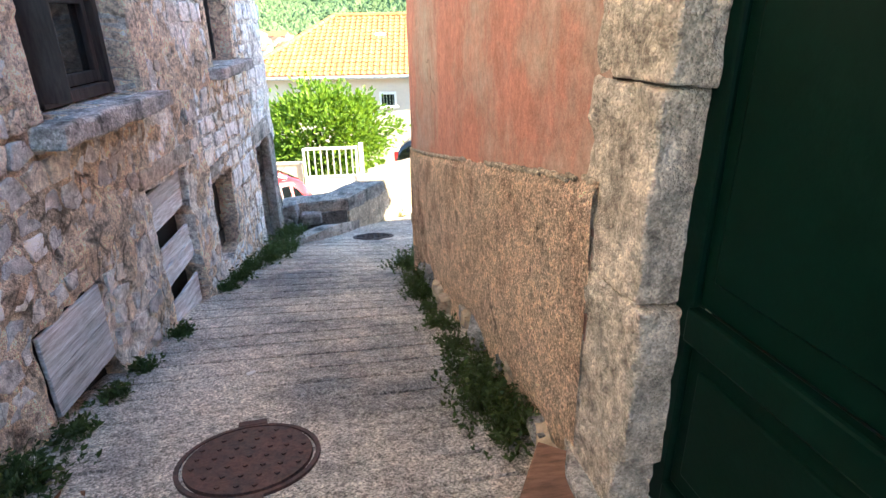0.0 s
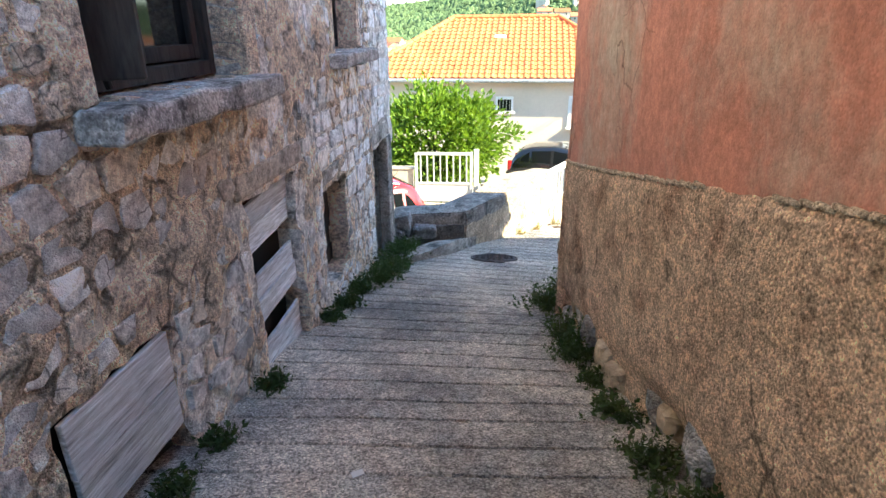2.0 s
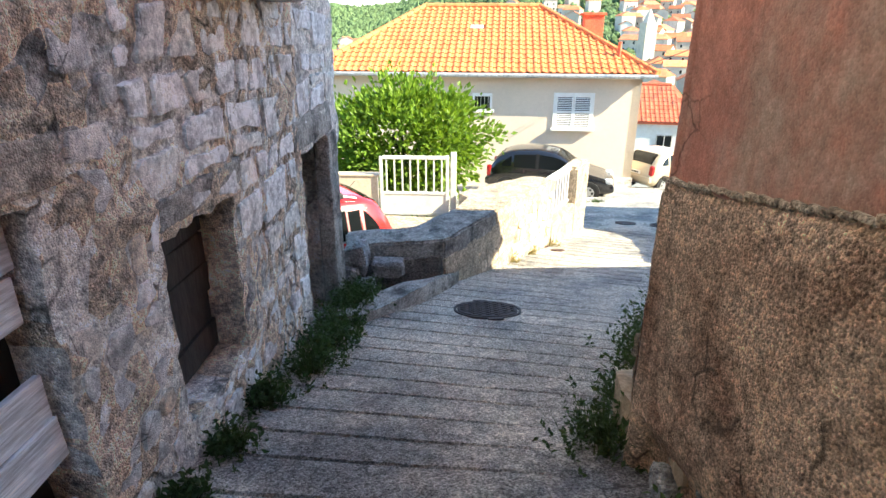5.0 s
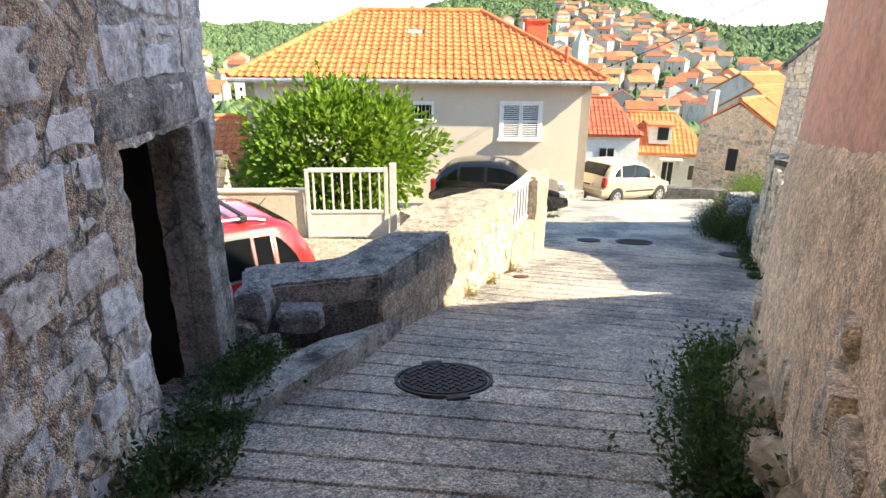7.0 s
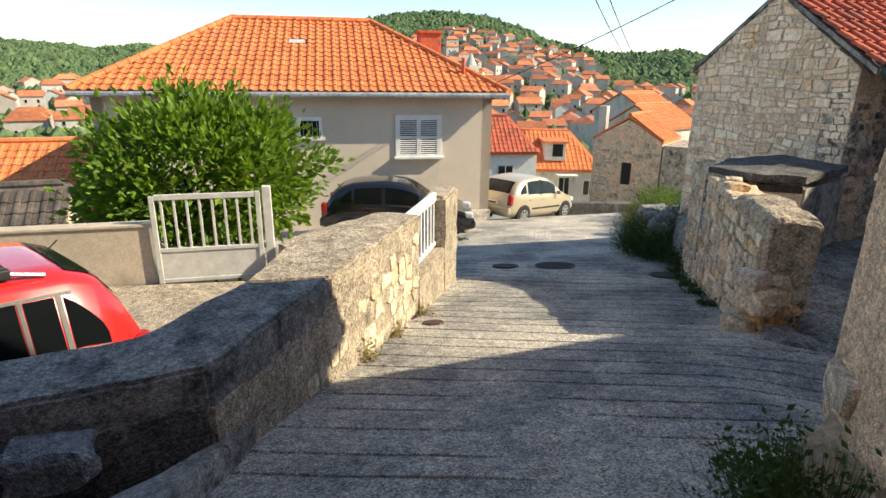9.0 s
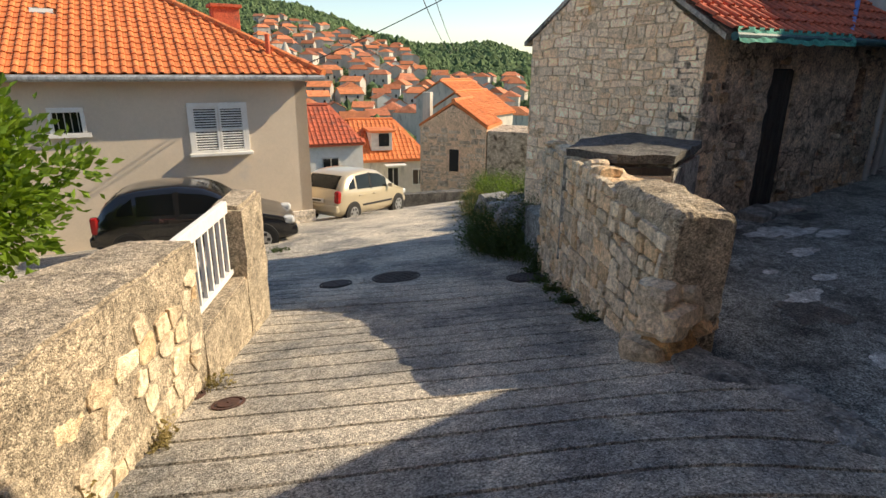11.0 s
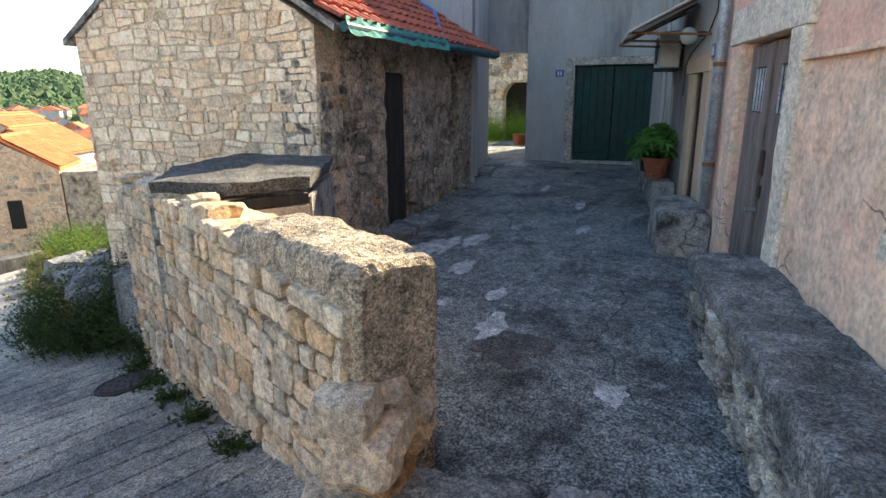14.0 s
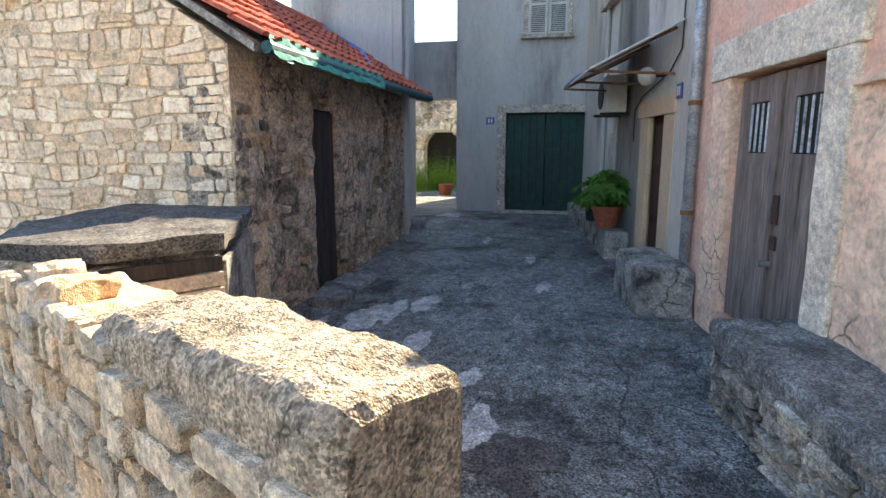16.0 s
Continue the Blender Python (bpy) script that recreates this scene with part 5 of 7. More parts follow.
bd = part("barn_door", face_board(bmesh.new(), BF, bu(8.51), bu(9.17), -2.4, -0.37, -0.09, 0.05, 0.01), mat("dark_blue_door", (0.022, 0.026, 0.034), (0.032, 0.032, 0.036), 5, 0.7, 0.3, 50, stretch=(1, 1, 0.2)), barn)
for k in range(4):
    part("door_board", face_board(bmesh.new(), BF, bu(8.52) + k * 0.165, bu(8.52) + k * 0.165 + 0.155, -2.38, -0.39, -0.055, 0.02, 0.005), DARKWOOD, bd)
part("door_step", roughen(one_box((8.85, 13.55, -2.38), (0.9, 0.4, 0.16), 0, 0.03), 0.03, 4), ROCK, barn)
part("door_step", roughen(one_box((8.3, 13.5, -2.36), (0.7, 0.35, 0.2), 0.2, 0.03), 0.03, 4), ROCK, barn)


def roman_tile(w, l, th=0.02):
    """One interlocking clay tile: a roll and a pan, laid along +y up the slope."""
    prof = []
    for k in range(7):
        a = math.pi * k / 6
        prof.append((w * 0.02 + w * 0.26 * (1 - math.cos(a)), 0.042 * math.sin(a)))
    prof += [(w * 0.62, 0.004), (w * 0.8, 0.0), (w * 1.0, 0.006)]
    vs, fs = [], []
    for y, dz in ((0, 0.028), (l * 1.06, 0.0)):
        for x, z in prof:
            vs.append((x, y, z + dz))
    n = len(prof)
    for k in range(n - 1):
        fs.append((k, k + 1, n + k + 1, n + k))
    k0 = len(vs)
    for x, z in prof:
        vs.append((x, 0, z + 0.028 - th))
    for k in range(n - 1):
        fs.append((k + 1, k, k0 + k, k0 + k + 1))
    return vs, fs


def tiled(parent, corners, material, w, l, limit, clip=None):
    """Tiles over a slope: corners are eave-left, eave-right and a point up the slope above eave-left."""
    o, e, up = (Vector(c) for c in corners)
    ex, ey = (e - o), (up - o)
    nx, ny = int(ex.length / w), int(ey.length / l)
    ex.normalize(), ey.normalize()
    ez = ex.cross(ey).normalized()
    base = Matrix((ex, ey, ez)).transposed().to_4x4()
    vs, fs = roman_tile(w, l)
    me = bpy.data.meshes.new("roof_tile")
    me.from_pydata(vs, [], fs)
    me.materials.append(material)
    av, af, count = [], [], 0
    rnd = random.Random(2)
    for j in range(ny):
        for i in range(nx):
            x, y = i * w, j * l
            if clip and not clip(x + w / 2, y + l / 2):
                continue
            m = base.copy()
            m.translation = o + ex * x + ey * y + ez * (0.02 + rnd.uniform(-0.004, 0.004))
            m = m @ Matrix.Rotation(rnd.uniform(-0.012, 0.012), 4, "Z")
            if count < limit:
                ob = new("roof_tile", me)
                ob.parent = parent
                ob.matrix_basis = m
                count += 1
            else:
                k = len(av)
                av += [m @ Vector(v) for v in vs]
                af += [tuple(q + k for q in f) for f in fs]
    if av:
        rest = bpy.data.meshes.new("roof_tiles")
        rest.from_pydata(av, [], af)
        ob = hang("roof_tiles", rest, material, parent)
        ob["kind"] = "stuff"


roof_bm = bmesh.new()
for ya, za, yb, zb in ((13.50, EAVE_Z + 0.0, 15.37, RIDGE_Z + 0.08), (17.25, EAVE_Z, 15.37, RIDGE_Z + 0.08)):
    vs = [roof_bm.verts.new(p) for p in ((6.93, ya, za), (12.4, ya, za), (12.4, yb, zb), (6.93, yb, zb))]
    lo = [roof_bm.verts.new(v.co - Vector((0, 0, 0.07))) for v in vs]
    roof_bm.faces.new(vs), roof_bm.faces.new(lo[::-1])
    for i in range(4):
        roof_bm.faces.new((vs[i], lo[i], lo[(i + 1) % 4], vs[(i + 1) % 4]))
bmesh.ops.recalc_face_normals(roof_bm, faces=roof_bm.faces[:])
roof = part("roof", roof_bm, OLDCEM, barn)
tiled(roof, ((6.9, 13.44, EAVE_Z + 0.0), (12.4, 13.44, EAVE_Z + 0.0), (6.9, 15.37, RIDGE_Z + 0.08)), TILERED, 0.21, 0.30, 295)
bm = bmesh.new()
for k in range(13):
    cyl(bm, (6.86 + k * 0.42, 15.37, RIDGE_Z + 0.09), (7.32 + k * 0.42, 15.37, RIDGE_Z + 0.10), 0.10, 10, 0.085)
part("ridge_tiles", bm, TILERED, roof)
bm = bmesh.new()
cyl(bm, (6.98, 13.42, -0.01), (12.3, 13.45, 0.02), 0.05, 10)
part("gutter", bm, mat("teal_gutter", (0.03, 0.10, 0.12), (0.04, 0.13, 0.14), 4, 0.6, 0.1, 40), roof)
bm = bmesh.new()
g = [[bm.verts.new((7.0 + i * 0.1, 13.42 - 0.02 * j + 0.03 * noise.noise(Vector((i * 0.5, j, 0))), 0.10 - 0.055 * j - 0.02 * abs(noise.noise(Vector((i * 0.31, 0, 3)))) * j)) for j in range(4)] for i in range(28)]
for i in range(27):
    for j in range(3):
        bm.faces.new((g[i][j], g[i + 1][j], g[i + 1][j + 1], g[i][j + 1]))
part("netting", bm, NETGREEN, roof, "green plastic netting along the eave")
bm = bmesh.new()
tube(bm, [(9.6, 13.42, 0.02), (11.9, 14.5, 0.75), (12.2, 15.3, 1.2)], 0.04)
part("blue_pipe", bm, BLUEPL, roof)
bm = bmesh.new()
cyl(bm, (11.75, 13.72, -2.2), (11.75, 13.72, 0.0), 0.04, 10)
part("downpipe", bm, GREYPL, barn)

# ---- the yard's end: bridge over the passage, garage house ----
GF = Wall((15.25, 14.95), (15.25, 10.5))
gu = lambda y: 14.95 - y
gar = empty("house_grey", "grey-plastered house closing the yard, with a garage door", "house", kind="structure")
gar_holes = [(gu(12.52), gu(10.86), -2.4, -0.06), (gu(12.12), gu(11.28), 1.45, 2.75)]
part("wall", GF.mesh(-3, H_GARAGE, 0.4, gar_holes, u0=gu(13.6)), GREYPL, gar)
part("body", one_box((18.3, 11.1, 1.0), (5.2, 4.6, 7.3)), GREYPL, gar)
part("roof", one_box((17.6, 11.4, H_GARAGE + 0.06), (5.2, 5.0, 0.14), 0, 0.02), TILERED, gar)
BR = Wall((15.5, 15.2), (15.5, 13.55))
brg = empty("passage_bridge", "grey plastered wall bridging the passage", "wall", kind="structure")
part("wall", BR.mesh(0.28, 1.5, 0.5), GREYPL, brg)
part("passage_wall", one_box((17.2, 13.45, -0.5), (3.4, 0.3, 4.0)), GREYPL, brg)
part("far_wall", one_box((16.9, 15.75, -0.4), (3.2, 0.3, 4.2)), GREYPL2, brg)
NB = Wall((12.35, 13.95), (15.6, 14.62))
nb = empty("house_north", "dark plastered house beside the barn", "house", kind="structure")
part("wall", NB.mesh(-3, 4.5, 0.4, [(0.55, 0.95, -2.3, -0.3)]), GREYPL, nb)
part("side_wall", one_box((12.5, 15.0, 0.9), (0.4, 1.8, 7.0)), GREYPL, nb)
# Black sheet in the recess, its shade given as colour.
part("niche_shade", face_board(bmesh.new(), NB, 0.5, 1.0, -2.4, -0.2, -0.25, 0.05, 0), BLACKHOLE, nb)
part("door_step", one_box((13.3, 13.95, -2.2), (0.8, 0.3, 0.12), 0.2, 0.02), ROCK, nb)
bm = bmesh.new()
cyl(bm, NB.at(0.2, -2.2, 0.06), NB.at(0.2, 3.0, 0.06), 0.045)
part("downpipe", bm, GREYPL, nb)

gd = empty("door_garage", "dark green painted double garage door", "garage door", kind="structure")
for a, b in ((12.50, 11.70), (11.68, 10.88)):
    lf = part("door_leaf", face_board(bmesh.new(), GF, gu(a), gu(b), -2.14, -0.08, -0.12, 0.05, 0.008), GREEN2, gd)
    for k in range(5):
        w = (a - b) / 5
        part("door_board", face_board(bmesh.new(), GF, gu(a) + k * w + 0.006, gu(a) + (k + 1) * w - 0.006, -1.93, -0.1, -0.09, 0.02, 0.006), GREEN2, lf)
    part("kick_board", face_board(bmesh.new(), GF, gu(a) + 0.01, gu(b) - 0.01, -2.12, -1.96, -0.08, 0.03, 0.006), GREEN2, lf)
for a, b, z0, z1 in ((12.70, 12.52, -2.2, 0.10), (10.86, 10.70, -2.2, 0.10), (12.52, 10.86, -0.06, 0.10)):
    part("frame_stone", roughen(fine(face_board(bmesh.new(), GF, gu(a), gu(b), z0, z1, 0.0, 0.12, 0.012), 0.3), 0.008, 4), STONETRIM, gd)
part("sill_stone", face_board(bmesh.new(), GF, gu(12.75), gu(10.7), -2.2, -2.13, 0.04, 0.3, 0.012), STONETRIM, gd)


def shutters(name, wall, u0, u1, z0, z1, d, material, label, slats=14, frame_m=None):
    """A pair of louvred shutters in a moulded surround with a sill."""
    s = empty(name, label, "window", kind="structure")
    mid = (u0 + u1) / 2
    for a, b, c, e in ((u0 - 0.09, u0, z0, z1 + 0.09), (u1, u1 + 0.09, z0, z1 + 0.09), (u0, u1, z1, z1 + 0.09)):
        part("surround", face_board(bmesh.new(), wall, a, b, c, e, d - 0.01, 0.06), frame_m or STONETRIM, s)
    part("window_sill", face_board(bmesh.new(), wall, u0 - 0.14, u1 + 0.14, z0 - 0.08, z0 - 0.005, d + 0.05, 0.2, 0.01), frame_m or STONETRIM, s)
    for a, b in ((u0, mid - 0.006), (mid + 0.006, u1)):
        leaf = part("shutter", face_board(bmesh.new(), wall, a, a + 0.055, z0, z1, d, 0.04), material, s)
        part("stile", face_board(bmesh.new(), wall, b - 0.055, b, z0, z1, d, 0.04), material, leaf)
        for zz in (z0, (z0 + z1) / 2 - 0.03, z1 - 0.06):
            part("rail", face_board(bmesh.new(), wall, a + 0.055, b - 0.055, zz, zz + 0.06, d, 0.036), material, leaf)
        for k in range(slats * 2):
            zz = z0 + 0.07 + (z1 - z0 - 0.14) * (k + 0.5) / (slats * 2)
            bm = bmesh.new()
            box(bm, (0, 0, 0), (b - a - 0.11, 0.04, 0.008), 0, 0, wall.matrix((a + b) / 2, zz, d) @ Matrix.Rotation(radians(38), 4, "X"))
            part("slat", bm, material, leaf)
        # Black sheet for the shade between the slats.
        part("shade_backing", face_board(bmesh.new(), wall, a + 0.05, b - 0.05, z0 + 0.02, z1 - 0.02, d - 0.05, 0.02, 0), BLACKHOLE, leaf)
    return s


shutters("window_3", GF, gu(12.10), gu(11.30), 1.5, 2.7, 0.0, OFFWHITE, "closed grey-white louvred shutters in a stone surround")


def number_plate(name, wall, u, z, d=0.012):
    th = tagged(part(name, face_board(bmesh.new(), wall, u - 0.09, u + 0.09, z - 0.075, z + 0.075, d, 0.012, 0.004), plain("blue_enamel", (0.03, 0.06, 0.22), 0.35)), "small blue enamel wall plate with white bars", "sign")
    for k in (-0.03, 0.03):
        part("bar", face_board(bmesh.new(), wall, u + k - 0.015, u + k + 0.015, z - 0.045, z + 0.045, d + 0.008, 0.004, 0), WHITE, th)


number_plate("wall_plate", GF, gu(12.86), -0.22)

# garden behind the passage
pg = empty("garden_wall", "old stone wall with a dark arch behind the passage", "wall", kind="structure")
AR = Wall((23.5, 18.5), (23.5, 12.0))
ARCH = [(2.0, 3.4, -2.4, -0.85)] + [(2.7 - 0.7 * math.cos(math.asin(k / 8 + 0.06)), 2.7 + 0.7 * math.cos(math.asin(k / 8 + 0.06)), -0.85 + 0.7 * k / 8, -0.85 + 0.7 * (k + 1) / 8) for k in range(7)]
part("wall", AR.mesh(-3, 1.4, 0.5, ARCH, 0.15, 0.05), BARNSTONE, pg)
for k in range(11):
    an = math.pi * (k + 0.5) / 11
    part("arch_stone", box(bmesh.new(), (0, 0, 0), (0.19, 0.3, 0.26), 0, 0.02, AR.matrix(2.7 - 0.83 * math.cos(an), -0.85 + 0.83 * math.sin(an), -0.05) @ Matrix.Rotation(an - math.pi / 2, 4, "Y")), LIMEWARM, pg)
lay(stones(AR, -2.2, 1.2, 0.22, 0.03, 0.05, 0.14, [(1.8, 3.6, -2.5, 0.05)], 0.8, 0.3, 4.5, 77), BARNSTONE, pg, 120, lambda s: s[0])
# Black slab behind the arch stands for its shade.
part("dark", one_box((24.4, 15.9, -1.2), (0.2, 3.0, 3.0)), BLACKHOLE, pg)

# ---- the pink and grey houses along the yard ----
wu = lambda x: W.u(x, 9.6 + 0.14 * (x - 6.05))
pink = empty("house_pink", "peeling pink-plastered house with a weathered plank door", "house", kind="structure")
pink_holes = [(wu(7.84), wu(6.50), -2.3, -0.24), (wu(4.86), wu(3.8), -1.28, -0.1)]
part("wall", W.mesh(-3.2, H_PINK, 0.45, pink_holes, 0.14, 0.015, 1.2, wu(8.55), W.length), PINK, pink)
part("roof", one_box((6.2, 8.05, H_PINK + 0.06), (9.8, 3.2, 0.12), 0.14, 0.02), TILERED, pink)
# Black wall added behind the openings to keep them dark.
part("inner_wall", one_box((6.0, 8.0, -0.6), (9.0, 0.2, 4.6), 0.14), BLACKHOLE, pink)
# worn lower zone
bm = bmesh.new()
gcol = []
for i in range(80):
    u = wu(6.36) + (W.length - wu(6.36)) * i / 79
    top = -0.45 + 0.02 * noise.noise(Vector((u * 3, 0, 5)))
    col = []
    for j in range(22):
        z = top + (-2.5 - top) * j / 21
        d = 0.012 + 0.02 * noise.noise(Vector((u * 2, z * 2, 5))) + 0.012 * noise.noise(Vector((u * 8, z * 8, 5)))
        col.append(bm.verts.new(W.at(u, z, 0.003 if j == 0 else max(0.004, d))))
    gcol.append(col)
for i in range(79):
    a, b = wu(4.86), wu(3.8)
    for j in range(21):
        uu = wu(6.36) + (W.length - wu(6.36)) * (i + 0.5) / 79
        zz = -0.45 - 2.05 * (j + 0.5) / 21
        if a - 0.02 < uu < b + 0.02 and zz > -1.3:
            continue
        bm.faces.new((gcol[i][j], gcol[i][j + 1], gcol[i + 1][j + 1], gcol[i + 1][j]))
bmesh.ops.recalc_face_normals(bm, faces=bm.faces[:])
part("lower_render", bm, PINKLOW, pink)
part("string_course", roughen(fine(face_board(bmesh.new(), W, wu(6.36), W.length, -0.46, -0.425, 0.02, 0.06, 0.008), 0.3), 0.01, 4), PINKLOW, pink)
for a, b, z0, z1, d in ((8.18, 7.84, -2.35, -0.24, 0.02), (6.50, 6.24, -1.95, -0.24, 0.03), (8.22, 6.20, -0.24, 0.06, 0.035)):
    part("door_surround", roughen(fine(face_board(bmesh.new(), W, wu(a), wu(b), z0, z1, d - 0.04, 0.12, 0.012), 0.25), 0.012, 5), PINKLOW if d < 0.03 else CREAMSTONE, pink)
part("window_sill", roughen(fine(face_board(bmesh.new(), W, wu(4.98), wu(3.7), -1.4, -1.27, -0.11, 0.26, 0.02), 0.2), 0.015, 5), CREAMSTONE, pink)
part("window_reveal", face_board(bmesh.new(), W, wu(4.84), wu(3.8), -1.28, -0.1, -0.3, 0.05, 0), OCHREPL, pink)

dd = empty("door_plank", "weathered double plank door with small barred windows", "door", kind="structure")
for a, b in ((7.82, 7.18), (7.16, 6.52)):
    lf = part("door_leaf", face_board(bmesh.new(), W, wu(a), wu(b), -2.16, -0.26, -0.10, 0.03, 0.004), DOORWOOD, dd)
    n = 4
    for k in range(n):
        w = (a - b) / n
        hi = -0.82 if k in (1, 2) else -0.27
        part("plank", face_board(bmesh.new(), W, wu(a) + k * w + 0.004, wu(a) + (k + 1) * w - 0.004, -2.14, hi, -0.07 + 0.004 * (k % 2), 0.03, 0.005), DOORWOOD, lf)
    part("plank", face_board(bmesh.new(), W, wu(a) + 0.13, wu(b) - 0.13, -0.45, -0.28, -0.07, 0.03, 0.005), DOORWOOD, lf)
    # Black sheet painting the dark behind the grille.
    part("opening", face_board(bmesh.new(), W, wu(a) + 0.13, wu(b) - 0.13, -0.82, -0.45, -0.083, 0.01, 0), BLACKHOLE, lf)
    for k in range(4):
        u = wu(a) + 0.19 + k * 0.085
        part("grille_bar", face_board(bmesh.new(), W, u - 0.007, u + 0.007, -0.81, -0.46, -0.065, 0.012, 0), GREYWOOD, lf)
part("cover_strip", face_board(bmesh.new(), W, wu(7.19), wu(7.14), -2.14, -0.27, -0.045, 0.025, 0.006), DOORWOOD, dd)
part("lock_plate", face_board(bmesh.new(), W, wu(7.13), wu(7.06), -1.3, -1.1, -0.04, 0.015, 0.004), IRON, dd)
part("lock_plate", face_board(bmesh.new(), W, wu(7.12), wu(7.05), -1.48, -1.38, -0.04, 0.015, 0.004), IRON, dd)
bm = bmesh.new()
cyl(bm, W.at(wu(7.09), -1.58, -0.04), W.at(wu(7.09), -1.58, 0.04), 0.02)
part("knob", bm, CHROME, dd)

gry = empty("house_beige_grey", "beige-grey plastered house with an awning over its door", "house", kind="structure")
gry_holes = [(wu(10.56), wu(9.38), -2.5, -0.34), (wu(12.6), wu(12.0), -1.9, -0.55), (wu(13.1), wu(12.3), 1.45, 2.6)]
# Unseen step in height at x 11.2, added to shape the lane's shadow.
part("wall", W.mesh(-3.2, H_GREY, 0.4, gry_holes, u0=0.0, u1=wu(11.2)), GREYPL2, gry)
part("wall", W.mesh(-3.2, H_PINK, 0.4, gry_holes, u0=wu(11.2), u1=wu(8.55)), GREYPL2, gry)
part("roof", one_box((13.4, 9.1, H_GREY + 0.06), (4.3, 2.9, 0.12), 0.14, 0.02), TILERED, gry)
# Unseen black wall, added so nothing inside looks lit.
part("inner_wall", one_box((11.5, 8.6, -0.6), (7.0, 0.2, 4.6), 0.14), BLACKHOLE, gry)
for a, b in ((10.56, 10.38), (9.56, 9.38)):
    part("door_surround", face_board(bmesh.new(), W, wu(a) - 0.1, wu(b) + 0.1, -2.5, -0.24, -0.02, 0.06, 0.008), OCHREPL, gry)
part("door_surround", face_board(bmesh.new(), W, wu(10.7), wu(9.24), -0.42, -0.22, 0.005, 0.06, 0.008), OCHREPL, gry)
part("door_reveal", face_board(bmesh.new(), W, wu(10.44), wu(10.38), -2.5, -0.4, -0.08, 0.16, 0), OCHREPL, gry)
dr = part("house_door", face_board(bmesh.new(), W, wu(10.4), wu(9.5), -2.4, -0.4, -0.12, 0.05, 0.01), BROWNWOOD, gry)
for k in range(3):
    part("door_panel", face_board(bmesh.new(), W, wu(10.3), wu(9.6), -2.2 + k * 0.6, -1.7 + k * 0.6, -0.09, 0.03, 0.012), BROWNWOOD, dr)
part("window_glass", face_board(bmesh.new(), W, wu(12.6), wu(12.0), -1.9, -0.55, -0.15, 0.03, 0), GLASS, gry)
shutters("window_4", W, wu(13.0), wu(12.35), 1.5, 2.55, 0.0, OFFWHITE, "white louvred shutters on the upper wall", 10)
number_plate("wall_plate", W, wu(9.17), -0.21)
dp = empty("downpipe", "grey zinc downpipe between the two houses", "pipe")
bm = bmesh.new()
cyl(bm, W.at(wu(8.50), -1.85, 0.07), W.at(wu(8.55), 1.9, 0.07), 0.05, 12)
part("pipe", bm, ZINC, dp, smooth=True)
for z in (-1.4, -0.4, 0.6):
    bm = bmesh.new()
    cyl(bm, W.at(wu(8.51), z, 0.07), W.at(wu(8.51), z + 0.04, 0.07), 0.06, 12)
    part("clip", bm, RUST, dp)

aw = empty("awning", "broken lean-to awning of slats on rusty brackets", "awning")
for k, (x0, x1) in enumerate(((9.15, 10.55),)):
    bm = bmesh.new()
    for i in range(10):
        xa = x0 + (x1 - x0) * i / 9
        box(bm, (0, 0, 0), (0.10, 1.02, 0.02), 0, 0.004, W.matrix(wu(xa), 0.24, 0.48) @ Matrix.Rotation(radians(27), 4, "X"))
    part("slats", bm, OFFWHITE, aw)
part("sheet", one_box((0, 0, 0), (1.3, 0.95, 0.02), 0, 0.004, W.matrix(wu(10.9), 0.28, 0.45) @ Matrix.Rotation(radians(25), 4, "X")), BLUEPL, aw)
for x in (9.35, 10.4, 11.3):
    bm = bmesh.new()
    tube(bm, [W.at(wu(x), 0.44, 0.02), W.at(wu(x), 0.02, 0.92)], 0.016)
    tube(bm, [W.at(wu(x), -0.02, 0.02), W.at(wu(x), 0.02, 0.92)], 0.014)
    part("bracket", bm, RUST, aw)
ac = empty("air_conditioner", "white air-conditioner box on the wall", "air conditioner")
part("case", one_box((0, 0, 0), (0.72, 0.28, 0.5), 0, 0.02, W.matrix(wu(11.6), -0.05, 0.2)), OFFWHITE, ac)
bm = bmesh.new()
bmesh.ops.create_cone(bm, cap_ends=True, segments=24, radius1=0.19, radius2=0.19, depth=0.02, matrix=W.matrix(wu(11.65), -0.05, 0.345) @ Matrix.Rotation(radians(90), 4, "X"))
part("fan_grille", bm, BLACKPL, ac)
for x in (11.35, 11.85):
    part("bracket", one_box((0, 0, 0), (0.04, 0.4, 0.04), 0, 0, W.matrix(wu(x), -0.32, 0.2)), BLACKPL, ac)
lp = empty("wall_lamp", "round white globe lamp above the door", "lamp")
bm = bmesh.new()
bmesh.ops.create_uvsphere(bm, u_segments=16, v_segments=10, radius=0.1, matrix=Matrix.Translation(W.at(wu(9.75), 0.0, 0.2)))
part("globe", bm, OFFWHITE, lp, smooth=True)
bm = bmesh.new()
cyl(bm, W.at(wu(9.75), 0.02, 0.0), W.at(wu(9.75), 0.02, 0.14), 0.03)
part("arm", bm, BLACKPL, lp)
cb = empty("wall_cable", "black cable hanging down the wall", "cable")
bm = bmesh.new()
tube(bm, [W.at(wu(9.12), 1.6, 0.02), W.at(wu(9.15), 0.2, 0.02), W.at(wu(9.5), 0.02, 0.02), W.at(wu(10.6), -0.15, 0.02), W.at(wu(10.9), -0.3, 0.03), W.at(wu(10.95), -0.7, 0.02)], 0.008, 6)
part("cable", bm, BLACKPL, cb)
bm = bmesh.new()
cyl(bm, W.at(wu(12.9), -2.0, 0.05), W.at(wu(12.9), 2.5, 0.05), 0.035)
